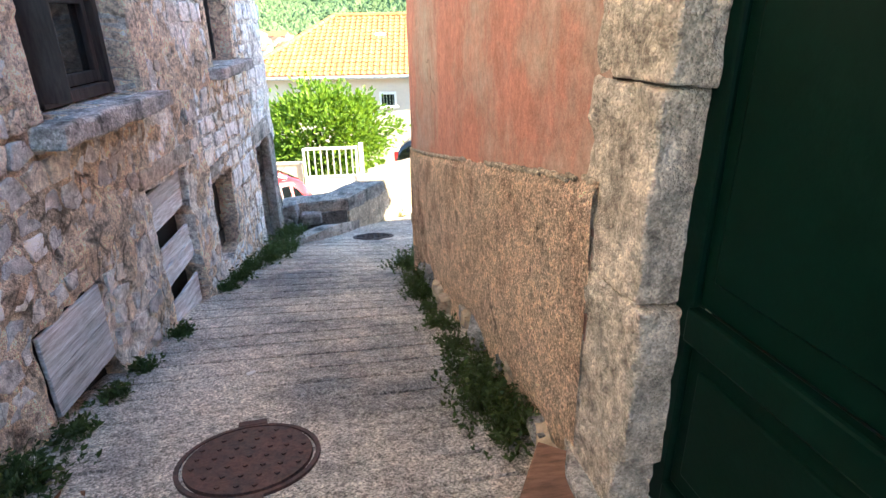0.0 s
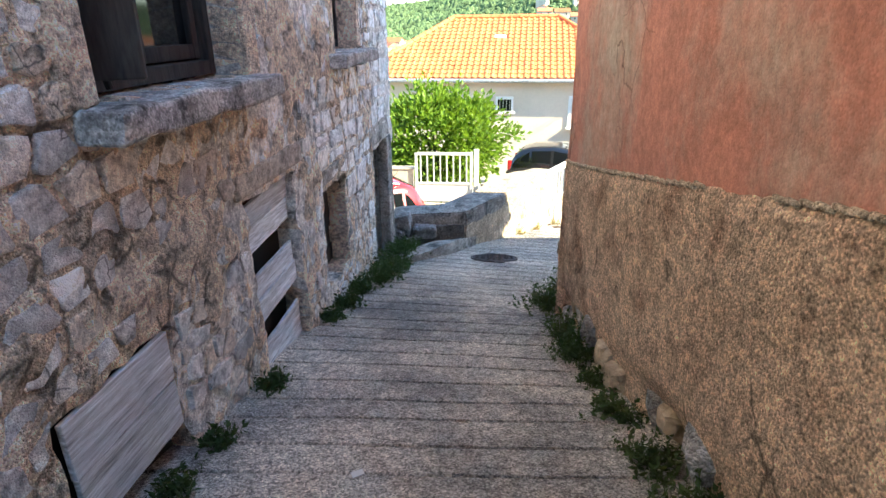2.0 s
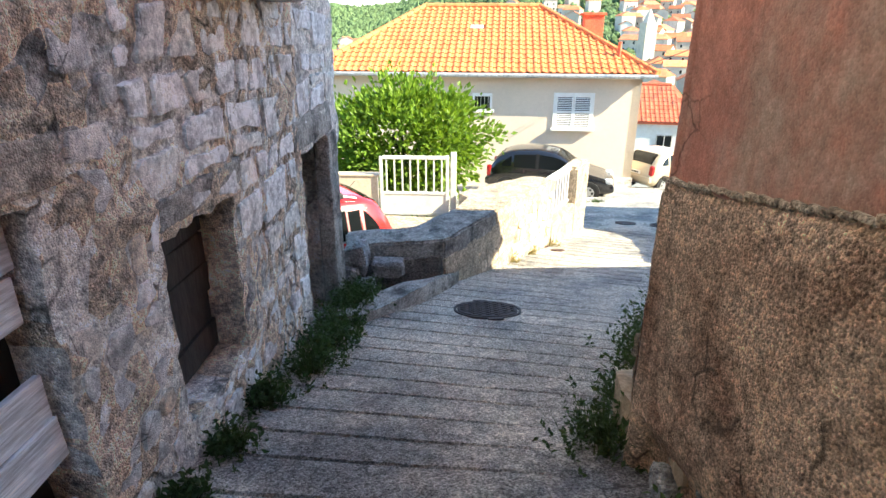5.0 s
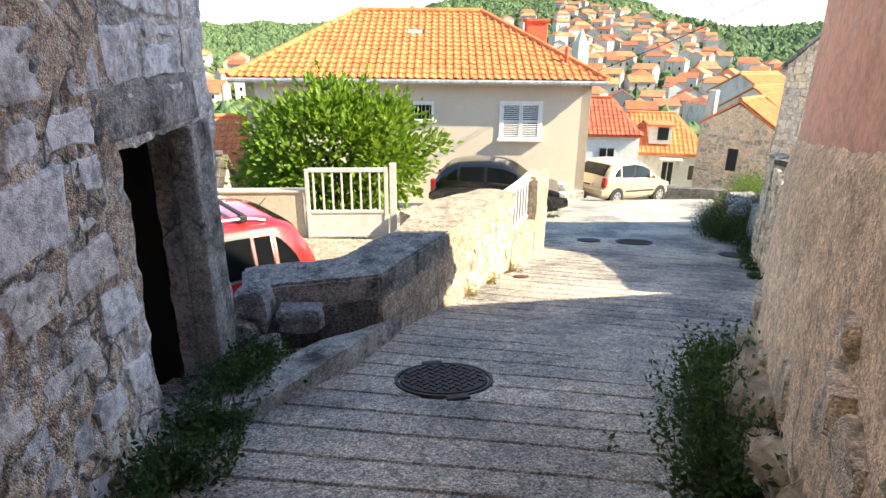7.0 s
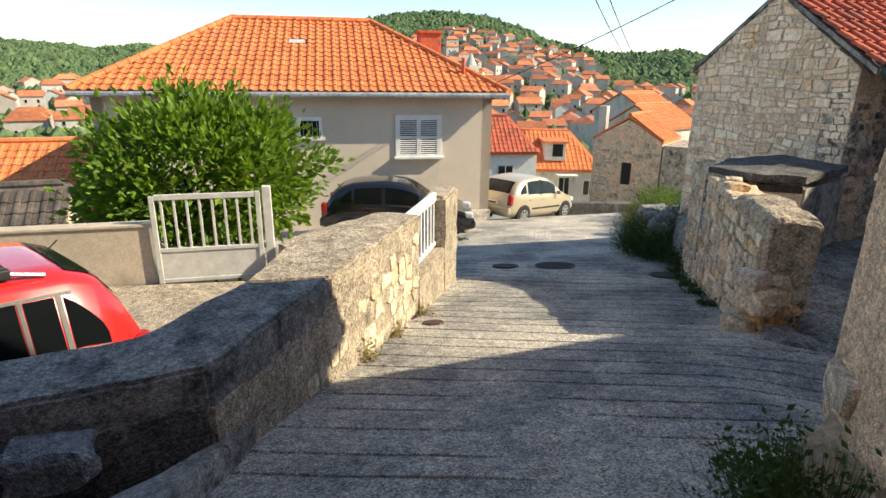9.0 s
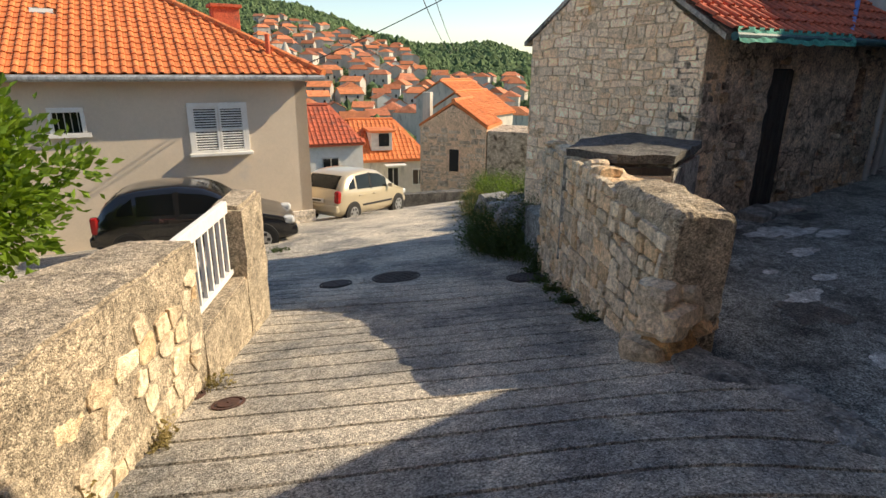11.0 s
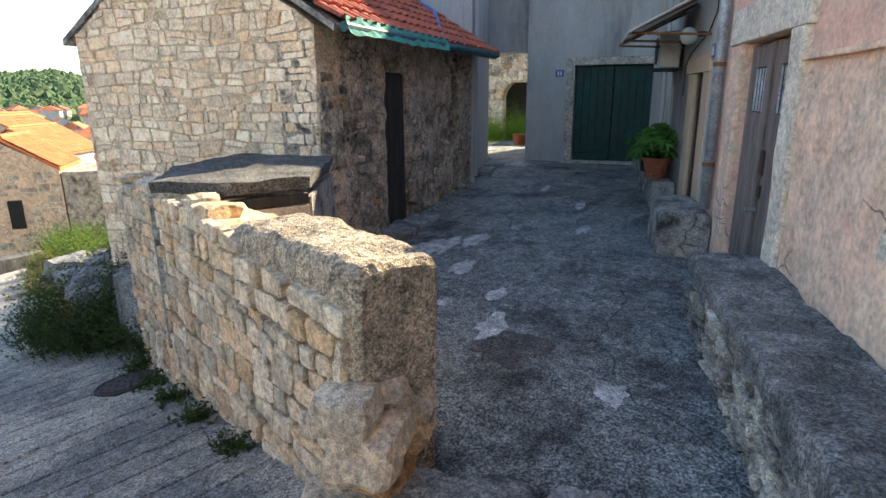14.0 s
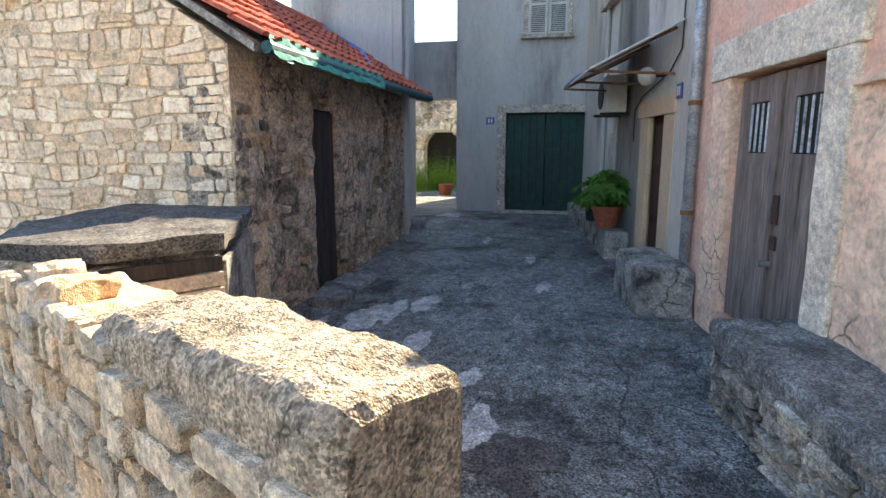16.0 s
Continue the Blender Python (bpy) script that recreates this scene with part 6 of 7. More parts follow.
cyl(bm, W.at(wu(11.9), -2.0, 0.05), W.at(wu(11.9), -0.3, 0.05), 0.02)
part("pipe", bm, GREYPL, cb)

# bench, block and planter along the wall
bn = empty("stone_bench", "long rough stone bench with a lichened slab top", "bench", kind="structure")
B0, B1 = Vector((6.55, 10.18)), Vector((3.75, 9.80))
bpts = [(6.55, 10.18), (6.62, 9.69), (3.6, 9.27), (3.62, 9.80)]
loft_wall((6.58, 10.19), (3.62, 9.80), 0.53, -2.02, lambda u: -1.835, BENCHTOP, "seat_slab", bn, "", 0.035, 0.022, 0.05, 0.02, 9.0)
part("core", prism([(6.5, 10.13), (6.58, 9.7), (3.66, 9.3), (3.68, 9.76)], -3.0, -1.97), OLDCEM, bn)
BW = Wall((6.52, 10.14), (3.66, 9.77))
lay(coursed(BW, -2.42, -1.93, 0.075, 0.010, 0.045, 0.03, (), 1.0, 0.0, BW.length, 51, (1.2, 4.0)), BENCHSTONE, bn, 120, lambda s: s[0])
BE = Wall((6.60, 9.72), (6.54, 10.16))
lay(coursed(BE, -2.42, -1.93, 0.08, 0.010, 0.035, 0.03, (), 1.0, 0.0, BE.length, 52, (0.9, 2.6)), BENCHSTONE, bn, 20, lambda s: s[0])
blk = [(8.28, 10.44), (9.35, 10.58), (9.42, 10.08), (8.32, 9.94)]
ob = part("stone_block", roughen(fine(prism(blk, -2.5, -1.88, 0.03), 0.12), 0.03, 4), OLDCEM)
tagged(ob, "rough square stone block beside the plank door", "step block", kind="structure")
ob = part("planter_ledge", roughen(fine(prism([(10.85, 10.62), (15.2, 11.18), (15.2, 10.92), (10.9, 10.30)], -2.5, lambda y: -1.92, 0.02), 0.3), 0.015, 3), OLDCEM)
tagged(ob, "grey cement ledge along the wall", "ledge", kind="structure")
ob = tagged(part("doormat", one_box((10.2, 10.62, -2.345), (0.7, 0.42, 0.016), 0.14, 0.004), mat("mat_fibre", (0.10, 0.055, 0.03), (0.06, 0.04, 0.03), 20, 0.95, 0.4, 80)), "dark brown doormat on the concrete", "doormat")

# ---- the beige house across the lane ----
FH = Wall((-5.78, 24.98), (5.35, 24.30))
fu = lambda x: (x + 5.78) / 11.13 * FH.length
far_house = empty("house_beige", "beige plastered house with an orange tiled hip roof", "house", kind="structure")
part("wall", FH.mesh(-6.5, -0.70, 0.35, [(fu(-0.36), fu(0.22), -1.92, -1.44), (fu(2.46), fu(3.74), -2.56, -1.36)]), BEIGE, far_house)
side = [FH.at(FH.length, 0, 0), FH.at(FH.length, 0, -9.0), FH.at(0, 0, -9.0), FH.at(0, 0, 0)]
for a, b in ((0, 1), (1, 2), (2, 3)):
    wl = Wall(side[a].to_2d(), side[b].to_2d())
    part("wall", wl.mesh(-9.0, -0.70, 0.3), BEIGE, far_house)
part("stone_base", roughen(fine(face_board(bmesh.new(), FH, fu(4.6), fu(5.40), -6.3, -4.25, 0.02, 0.1, 0.02), 0.2), 0.03, 4), LIME, far_house)
OV, EZ, RZ = 0.38, -0.66, 1.55
c4 = [FH.at(-OV, EZ, OV), FH.at(FH.length + OV, EZ, OV), FH.at(FH.length + OV, EZ, -9 - OV), FH.at(-OV, EZ, -9 - OV)]
r0, r1 = FH.at(fu(-2.65), RZ, -4.5), FH.at(fu(2.0), RZ, -4.5)
bm = bmesh.new()
q = [bm.verts.new(p) for p in c4]
e0, e1 = bm.verts.new(r0), bm.verts.new(r1)
for f in ((q[0], q[1], e1, e0), (q[1], q[2], e1), (q[2], q[3], e0, e1), (q[3], q[0], e0), (q[3], q[2], q[1], q[0])):
    bm.faces.new(f)
froof = part("roof", bm, TILE, far_house)
o, e = c4[0] + Vector((0, -0.04, 0.0)), c4[1] + Vector((0, -0.04, 0.0))
ex = (e - o).normalized()
mid_r = (r0 + r1) / 2
upv = (mid_r - o) - ex * (mid_r - o).dot(ex)
ul, ll, rl = (r0 - o).dot(ex), upv.length, (r1 - o).dot(ex)
full = (e - o).length


def hip(x, y):
    t = y / ll
    return ul * t - 0.05 < x < full - (full - rl) * t + 0.05 and t < 1.0 and not (full * 0.46 < x < full * 0.46 + 0.5 and 0.62 < t < 0.69)


tiled(froof, (o, e, o + upv), TILE, 0.252, 0.335, 296, hip)
bm = bmesh.new()
for a, b in ((c4[0], r0), (c4[1], r1), (r0, r1)):
    n = int((Vector(b) - Vector(a)).length / 0.4)
    for k in range(n):
        p, s = Vector(a).lerp(Vector(b), k / n), Vector(a).lerp(Vector(b), (k + 1.12) / n)
        cyl(bm, p + Vector((0, 0, 0.05)), s + Vector((0, 0, 0.07)), 0.12, 8, 0.09)
part("ridge_tiles", bm, TILE, froof)
part("roof_vent", one_box((0, 0, 0), (0.5, 0.3, 0.03), 0, 0, Matrix.Translation(o + ex * (full * 0.46 + 0.25) + upv * 0.655 + Vector((0, 0, 0.03))) @ Matrix.Rotation(math.atan2(upv.z, upv.to_2d().length), 4, "X")), GREYPL, froof)
bm = bmesh.new()
cyl(bm, c4[0] + Vector((0, -0.05, -0.06)), c4[1] + Vector((0, -0.05, -0.06)), 0.075, 10)
part("gutter", bm, ZINC, froof, "grey metal gutter")
chim = part("chimney", one_box(tuple(FH.at(fu(4.2), 0.55, -5.0)), (0.8, 0.6, 1.5), 0, 0.02), TILERED, far_house)
part("chimney_cap", one_box(tuple(FH.at(fu(4.2), 1.32, -5.0)), (0.95, 0.75, 0.1), 0, 0.01), TILERED, chim)
bm = bmesh.new()
cyl(bm, FH.at(fu(4.6), -0.3, -0.7), FH.at(fu(4.6), 0.35, -0.7), 0.06)
part("vent_pipe", bm, TILERED, far_house)
shutters("window_5", FH, fu(2.5), fu(3.72), -2.52, -1.4, 0.03, WHITE, "closed white louvred shutters on the beige wall", 8, WHITE)
w6 = empty("window_6", "small white framed window with a barred pane", "window", kind="structure")
for a, b, c, d_ in ((-0.42, 0.28, -1.46, -1.36), (-0.42, -0.34, -1.92, -1.46), (0.20, 0.28, -1.92, -1.46), (-0.5, 0.36, -2.02, -1.92)):
    part("window_frame", face_board(bmesh.new(), FH, fu(a), fu(b), c, d_, 0.03, 0.14), WHITE, w6)
part("pane", face_board(bmesh.new(), FH, fu(-0.36), fu(0.22), -1.92, -1.46, -0.12, 0.03, 0), GLASS, w6)
for k in range(4):
    part("bar", face_board(bmesh.new(), FH, fu(-0.26 + 0.13 * k), fu(-0.245 + 0.13 * k), -1.92, -1.46, -0.04, 0.015, 0), OFFWHITE, w6)

# ---- cars ----


def smooth_at(xs, ys, t):
    return float(np.interp(t, xs, ys))


ST = [0, 0.015, 0.04, 0.08, 0.13, 0.2, 0.3, 0.42, 0.54, 0.61, 0.67, 0.73, 0.82, 0.92, 0.97, 1.0]
BELT = [0.55, 0.68, 0.80, 0.90, 0.94, 0.95, 0.95, 0.94, 0.93, 0.92, 0.92, 0.91, 0.84, 0.74, 0.64, 0.50]
ROOF = [0.56, 0.72, 0.98, 1.22, 1.38, 1.46, 1.50, 1.52, 1.46, 1.34, 1.16, 0.98, 0.87, 0.77, 0.66, 0.52]
HALF = [0.66, 0.72, 0.76, 0.79, 0.81, 0.83, 0.835, 0.835, 0.835, 0.83, 0.825, 0.82, 0.80, 0.75, 0.69, 0.60]


ROOF_ESTATE = [0.60, 0.86, 1.16, 1.40, 1.48, 1.50, 1.52, 1.53, 1.47, 1.35, 1.17, 1.0, 0.90, 0.80, 0.68, 0.54]


def car(name, label, paint, at, turn, L=3.85, wide=1.0, tall=1.0, rails=False, light=True):
    th = empty(name, label, "car", at, turn)
    roofline = ROOF_ESTATE if rails else ROOF

    def sect(s):
        w, b, r = smooth_at(ST, HALF, s) * wide, smooth_at(ST, BELT, s) * tall, smooth_at(ST, roofline, s) * tall
        zb = 0.22 + 0.10 * max(0, 1 - s / 0.06) + 0.05 * max(0, (s - 0.93) / 0.07)
        wt = w * 0.97 - 0.30 * max(0, r - b)
        return [(0, zb), (w * 0.86, zb), (w * 0.97, zb + 0.10), (w, zb + 0.22), (w * 1.0, (zb + b) / 2 + 0.05), (w * 0.985, b - 0.06), (w * 0.96, b), (wt + 0.03, b + (r - b) * 0.86), (wt * 0.90, r - 0.012), (wt * 0.5, r), (0, r + 0.004)]

    def P(s, row, y=None, off=0.0):
        c = sect(s)[row]
        return Vector((c[0] if y is None else y, s * L - L / 2, c[1]))

    bm = bmesh.new()
    N = 64
    rows = []
    for k in range(N + 1):
        s = k / N
        half = sect(s)
        ring = [bm.verts.new((x, s * L - L / 2, z)) for x, z in half] + [bm.verts.new((-x, s * L - L / 2, z)) for x, z in half[-2:0:-1]]
        rows.append(ring)
    n = len(rows[0])
    for k in range(N):
        for i in range(n):
            bm.faces.new((rows[k][i], rows[k][(i + 1) % n], rows[k + 1][(i + 1) % n], rows[k + 1][i]))
    bm.faces.new(rows[0][::-1])
    bm.faces.new(rows[-1])
    bmesh.ops.recalc_face_normals(bm, faces=bm.faces[:])
    body = part("body", bm, paint, th, smooth=True)

    def patch(nm, s0, s1, f0, f1, sgn, material, cut0=0.0, cut1=0.0, m=10):
        """A pane lying on the side of the cabin."""
        bm = bmesh.new()
        g = []
        for k in range(m + 1):
            s = s0 + (s1 - s0) * k / m
            c = sect(s)
            a, b = Vector((c[6][0], c[6][1])), Vector((c[7][0], c[7][1]))
            hi = f0 + (f1 - f0) * min(1.0, (0.25 + 0.75 * (k / m) ** 0.6) if cut0 else 1.0)
            if b.y - a.y < 0.12:
                hi = f0
            lo_p, hi_p = a.lerp(b, f0), a.lerp(b, max(f0, hi))
            g.append([bm.verts.new((sgn * (p.x + 0.008), s * L - L / 2, p.y)) for p in (lo_p, hi_p)])
        for k in range(m):
            try:
                bm.faces.new((g[k][0], g[k + 1][0], g[k + 1][1], g[k][1]))
            except ValueError:
                pass
        bmesh.ops.solidify(bm, geom=bm.faces[:], thickness=0.004)
        return part(nm, bm, material, th)

    for sgn in (-1, 1):
        if rails:
            patch("window_trim", 0.085, 0.64, 0.02, 0.07, sgn, CHROME)
            patch("window_trim", 0.13, 0.60, 0.87, 0.92, sgn, CHROME)
            patch("quarter_glass", 0.085, 0.145, 0.08, 0.84, sgn, GLASS, 1.0)
            patch("window_pillar", 0.148, 0.157, 0.05, 0.88, sgn, CHROME)
            patch("quarter_light", 0.160, 0.207, 0.07, 0.86, sgn, GLASS)
            patch("window_pillar", 0.209, 0.216, 0.05, 0.88, sgn, CHROME)
            patch("rear_side_glass", 0.218, 0.385, 0.07, 0.87, sgn, GLASS)
        else:
            patch("quarter_glass", 0.13, 0.205, 0.14, 0.86, sgn, GLASS, 1.0)
            patch("rear_side_glass", 0.225, 0.40, 0.06, 0.92, sgn, GLASS)
        patch("front_side_glass", 0.42, 0.635, 0.06, 0.92, sgn, GLASS)
        patch("pillar", 0.388 if rails else 0.395, 0.418 if rails else 0.425, 0.0, 0.96, sgn, CHROME if rails else BLACKPL)

    def across(nm, s0, s1, k_, material, fl=0.86):
        bm = bmesh.new()
        g = []
        for i in range(9):
            s = s0 + (s1 - s0) * i / 8
            c = sect(s)
            w = c[8][0] * fl + 0.02
            row = [bm.verts.new((w * j / 4, s * L - L / 2 + (-0.014 if k_ < 0 else 0.014), c[9][1] + 0.010 - 0.012 * abs(j / 4) ** 3)) for j in range(-4, 5)]
            g.append(row)
        for i in range(8):
            for j in range(8):
                bm.faces.new((g[i][j], g[i][j + 1], g[i + 1][j + 1], g[i + 1][j]))
        bmesh.ops.solidify(bm, geom=bm.faces[:], thickness=0.004)
        return part(nm, bm, material, th, smooth=True)

    across("rear_window", 0.045, 0.125, -1, GLASS)
    across("windscreen", 0.56, 0.715, 1, GLASS)
    for sgn in (-1, 1):
        for s in (0.175, 0.815):
            wx, wy, rad = sgn * (0.83 * wide - 0.10), s * L - L / 2, 0.30 * tall
            # Black disc, slightly proud, paints the dark gap round the wheel.
            bm = bmesh.new()
            cyl(bm, (sgn * (0.83 * wide + 0.004), wy, rad), (wx - sgn * 0.1, wy, rad), rad + 0.05, 28)
            part("wheel_arch", bm, BLACKPL, th)
            bm = bmesh.new()
            cyl(bm, (sgn * (0.83 * wide + 0.012), wy, rad), (wx - sgn * 0.08, wy, rad), rad, 28)
            wheel = part("wheel", bm, RUBBER, th)
            bm = bmesh.new()
            cyl(bm, (sgn * (0.83 * wide + 0.018), wy, rad), (wx, wy, rad), rad * 0.64, 20)
            part("rim", bm, CHROME, wheel)
            # Black boxes on the rim stand for the dark of its holes.
            for q in range(6):
                a = q * math.pi / 3
                part("rim_hole", one_box((sgn * (0.83 * wide + 0.019), wy + math.cos(a) * rad * 0.42, rad + math.sin(a) * rad * 0.42), (0.006, 0.07, 0.07), 0, 0), BLACKPL, wheel)
        c = sect(0.02)
        part("tail_lamp", one_box((sgn * 0.665 * wide, -L / 2 + 0.10, 0.80 * tall), (0.17, 0.16, 0.24 if rails else 0.36), 0, 0.05), plain("tail_red", (0.35, 0.012, 0.012), 0.2), th)
        part("headlamp", one_box((sgn * 0.60 * wide, L / 2 - 0.16, 0.66 * tall), (0.24, 0.24, 0.16), 0, 0.05), plain("lamp_glass", (0.55, 0.57, 0.58), 0.12), th)
        part("mirror", one_box((sgn * 0.90 * wide, 0.655 * L - L / 2, 0.98 * tall), (0.16, 0.10, 0.12), 0, 0.03), paint, th)
        for s in (0.24, 0.43):
            part("door_handle", one_box((sgn * (0.835 * wide + 0.004), (s + 0.02) * L - L / 2, 0.80 * tall), (0.03, 0.16, 0.03), 0, 0.008), paint, th)
        part("side_strip", one_box((sgn * (0.835 * wide + 0.002), 0.5 * L - L / 2, 0.50 * tall), (0.02, L * 0.42, 0.06), 0, 0.006), BLACKPL if light else paint, th)
        if rails:
            bm = bmesh.new()
            ys = np.linspace(0.16, 0.52, 8)
            tube(bm, [(sgn * (sect(s)[8][0] + 0.02), s * L - L / 2, sect(s)[8][1] + (0.055 if 0 < i < 7 else 0.01)) for i, s in enumerate(ys)], 0.018)
            part("roof_rail", bm, CHROME, th)
    if rails:
        for s in (0.22, 0.45):
            c = sect(s)
            part("roof_bar", one_box((0, s * L - L / 2, c[9][1] + 0.08), (c[8][0] * 2.05, 0.05, 0.03), 0, 0.006), BLACKPL, th)
            for sgn in (-1, 1):
                part("bar_foot", one_box((sgn * c[8][0], s * L - L / 2, c[9][1] + 0.045), (0.08, 0.09, 0.07), 0, 0.012), BLACKPL, th)
        bm = bmesh.new()
        cyl(bm, (0, 0.14 * L - L / 2, 1.40 * tall), (0, 0.09 * L - L / 2, 1.56 * tall), 0.006, 6)
        part("aerial", bm, BLACKPL, th)
    part("bumper", one_box((0, -L / 2 + 0.06, 0.46 * tall), (1.46 * wide, 0.2, 0.22), 0, 0.05), paint, th)
    part("bumper", one_box((0, L / 2 - 0.10, 0.40 * tall), (1.34 * wide, 0.26, 0.2), 0, 0.06), paint, th)
    pl = part("number_plate", one_box((0, -L / 2 - 0.02, 0.68 * tall), (0.5, 0.03, 0.11), 0, 0.004), WHITE, th)
    part("plate_bar", one_box((0, -L / 2 - 0.038, 0.68 * tall), (0.36, 0.004, 0.055)), BLACKPL, pl)
    return th


CREAM = plain("cream_paint", (0.48, 0.41, 0.29), 0.3, 0.25, 0.6)
BLACKPAINT = plain("black_car_paint", (0.010, 0.010, 0.012), 0.2, 0.2, 0.8)
REDPAINT = plain("red_car_paint", (0.52, 0.022, 0.02), 0.25, 0.1, 0.8)
cz = lambda x, y: float(np.interp(y, GY, GZ))
ob = car("car_cream", "small cream hatchback parked by the house corner", CREAM, (0, 0, 0), 0)
ob.matrix_world = pose(7.15, 25.6, cz(0, 25.6) + 0.02, -5, 0, -58)
ob = car("car_black", "black hatchback parked in front of the beige house", BLACKPAINT, (0, 0, 0), 0, 4.0, 1.02, 0.98, False, False)
ob.matrix_world = pose(2.15, 22.3, cz(0, 22.3) + 0.0, 0, 0, -103)
ob = car("car_red", "red estate car with roof rails in the lower court", REDPAINT, (0, 0, 0), 0, 4.1, 1.08, 1.09, True, False)
ob.matrix_world = pose(-3.74, 11.58, -3.16, 0, 0, 126)

# ---- houses below the lane ----


def small_house(name, label, wall_m, roof_m, cx, cy, turn, w, d, base, eave, ridge, group="", gap=0.25, windows=((0, 0.5),), door=False, hipped=0.0, tiles=0):
    """A gabled house: ridge along its width, front to -y."""
    th = empty(name, label, "house", (cx, cy, 0), turn, group)
    bm = bmesh.new()
    pts = [(-w / 2, -d / 2), (w / 2, -d / 2), (w / 2, d / 2), (-w / 2, d / 2)]
    lo = [bm.verts.new((x, y, base)) for x, y in pts]
    hi = [bm.verts.new((x, y, eave)) for x, y in pts]
    ga, gb = bm.verts.new((-w / 2 + hipped, 0, ridge - 0.08)), bm.verts.new((w / 2 - hipped, 0, ridge - 0.08))
    for i in range(4):
        k = (i + 1) % 4
        if i in (1, 3) and not hipped:
            bm.faces.new((lo[i], lo[k], hi[k], gb if i == 1 else ga, hi[i]))
        else:
            bm.faces.new((lo[i], lo[k], hi[k], hi[i]))
    part("wall", bm, wall_m, th)
    bm = bmesh.new()
    g = gap
    for sy in (-1, 1):
        e0 = Vector((-w / 2 - g * 0.6, sy * (d / 2 + g), eave - g * (ridge - eave) / (d / 2)))
        e1 = Vector((w / 2 + g * 0.6, sy * (d / 2 + g), e0.z))
        t0, t1 = Vector((-w / 2 - g * 0.6 + hipped, 0, ridge)), Vector((w / 2 + g * 0.6 - hipped, 0, ridge))
        vs = [bm.verts.new(p) for p in (e0, e1, t1, t0)]
        ws = [bm.verts.new(p + Vector((0, 0, 0.14))) for p in (e0, e1, t1, t0)]
        bm.faces.new(vs), bm.faces.new(ws)
        for i in range(4):
            bm.faces.new((vs[i], vs[(i + 1) % 4], ws[(i + 1) % 4], ws[i]))
        if hipped:
            sx = sy
            a = bm.verts.new((sx * (w / 2 + g * 0.6), -(d / 2 + g), e0.z + 0.14))
            b = bm.verts.new((sx * (w / 2 + g * 0.6), (d / 2 + g), e0.z + 0.14))
            c = bm.verts.new((sx * (w / 2 + g * 0.6 - hipped), 0, ridge + 0.14))
            bm.faces.new((a, b, c))
    bmesh.ops.recalc_face_normals(bm, faces=bm.faces[:])
    rf = part("roof", bm, roof_m, th)
    if tiles:
        o = Vector((-w / 2 - g * 0.6, -(d / 2 + g), eave - g * (ridge - eave) / (d / 2) + 0.15))
        tiled(rf, (o, o + Vector((w + g * 1.2, 0, 0)), Vector((o.x, 0, ridge + 0.15))), roof_m, tiles, tiles * 1.35, 290, (lambda x, y: hipped * y / (d / 2 + g) < x < w + g * 1.2 - hipped * y / (d / 2 + g)) if hipped else None)
        part("ridge_tiles", cyl(bmesh.new(), (-w / 2 + hipped, 0, ridge + 0.16), (w / 2 - hipped, 0, ridge + 0.16), 0.12, 8), roof_m, rf)
    for x, z, ww, hh in windows:
        win = part("window", one_box((x, -d / 2, z), (ww, 0.12, hh), 0, 0.01), OFFWHITE, th)
        part("pane", one_box((x, -d / 2 - 0.05, z), (ww - 0.16, 0.06, hh - 0.16)), GLASS, win)
        if not group:
            part("mullion", one_box((x, -d / 2 - 0.085, z), (0.05, 0.03, hh - 0.14)), OFFWHITE, win)
    return th


small_house("house_low_white", "white house with a dark red tiled roof", WHITE, TILERED, 12.4, 46.5, -8, 6.0, 6.0, -13, -5.1, -3.1, windows=((0.9, -6.7, 1.1, 1.5),), tiles=0.3, hipped=1.5)
hd = small_house("house_low_orange", "long grey house with an orange roof and a dormer", GREYPL2, TILE, 18.4, 49.8, -14, 7.6, 7.2, -16, -6.85, -4.5, windows=((2.9, -8.2, 1.0, 1.2), (1.0, -8.3, 0.9, 1.8)), tiles=0.33, hipped=2.0)
part("dormer", one_box((0.3, -2.2, -5.6), (1.5, 2.2, 1.3)), OFFWHITE, hd)
dm = part("dormer_roof", one_box((0.3, -2.2, -4.9), (1.9, 2.6, 0.16), 0, 0.02), TILE, hd)
part("dormer_window", one_box((0.45, -3.32, -5.5), (0.75, 0.06, 0.9)), GLASS, hd)
part("door_canopy", one_box((1.1, -4.0, -7.2), (1.5, 0.9, 0.1), 0, 0.02), WHITE, hd)
st = small_house("house_ruined", "roofed stone house with an empty window", TANPLASTER, TILE, 18.5, 37.0, 40, 3.4, 3.8, -13, -3.6, -2.35, gap=0.06, windows=(), tiles=0.33)
STW = Wall((-1.7, 1.9), (-1.7, -1.9))
# Black blocks here and on the wing paint the dark of empty windows.
part("window_hole", one_box((-1.7, -0.1, -5.4), (0.2, 0.5, 1.2)), BLACKHOLE, st)
part("wing", one_box((0.1, -3.5, -8.4), (3.6, 3.1, 9.4), 0, 0.05), BARNSTONE, st)
part("wing_window", one_box((-0.3, -5.05, -5.2), (0.6, 0.1, 0.6)), BLACKHOLE, st)
part("chimney", one_box((-1.2, 1.65, -2.9), (0.45, 0.45, 2.2), 0, 0.02), GREYPL2, st)
for it in coursed(STW, -9.0, -3.6, 0.24, 0.03, 0.02, 0.05, [(1.7, 2.3, -6.1, -4.7)], 0.6, 0.05, 3.75, 88)[:200]:
    me = bpy.data.meshes.new("stone")
    me.from_pydata(it[2], [], it[3])
    hang("stone", me, TANSTONE, st)
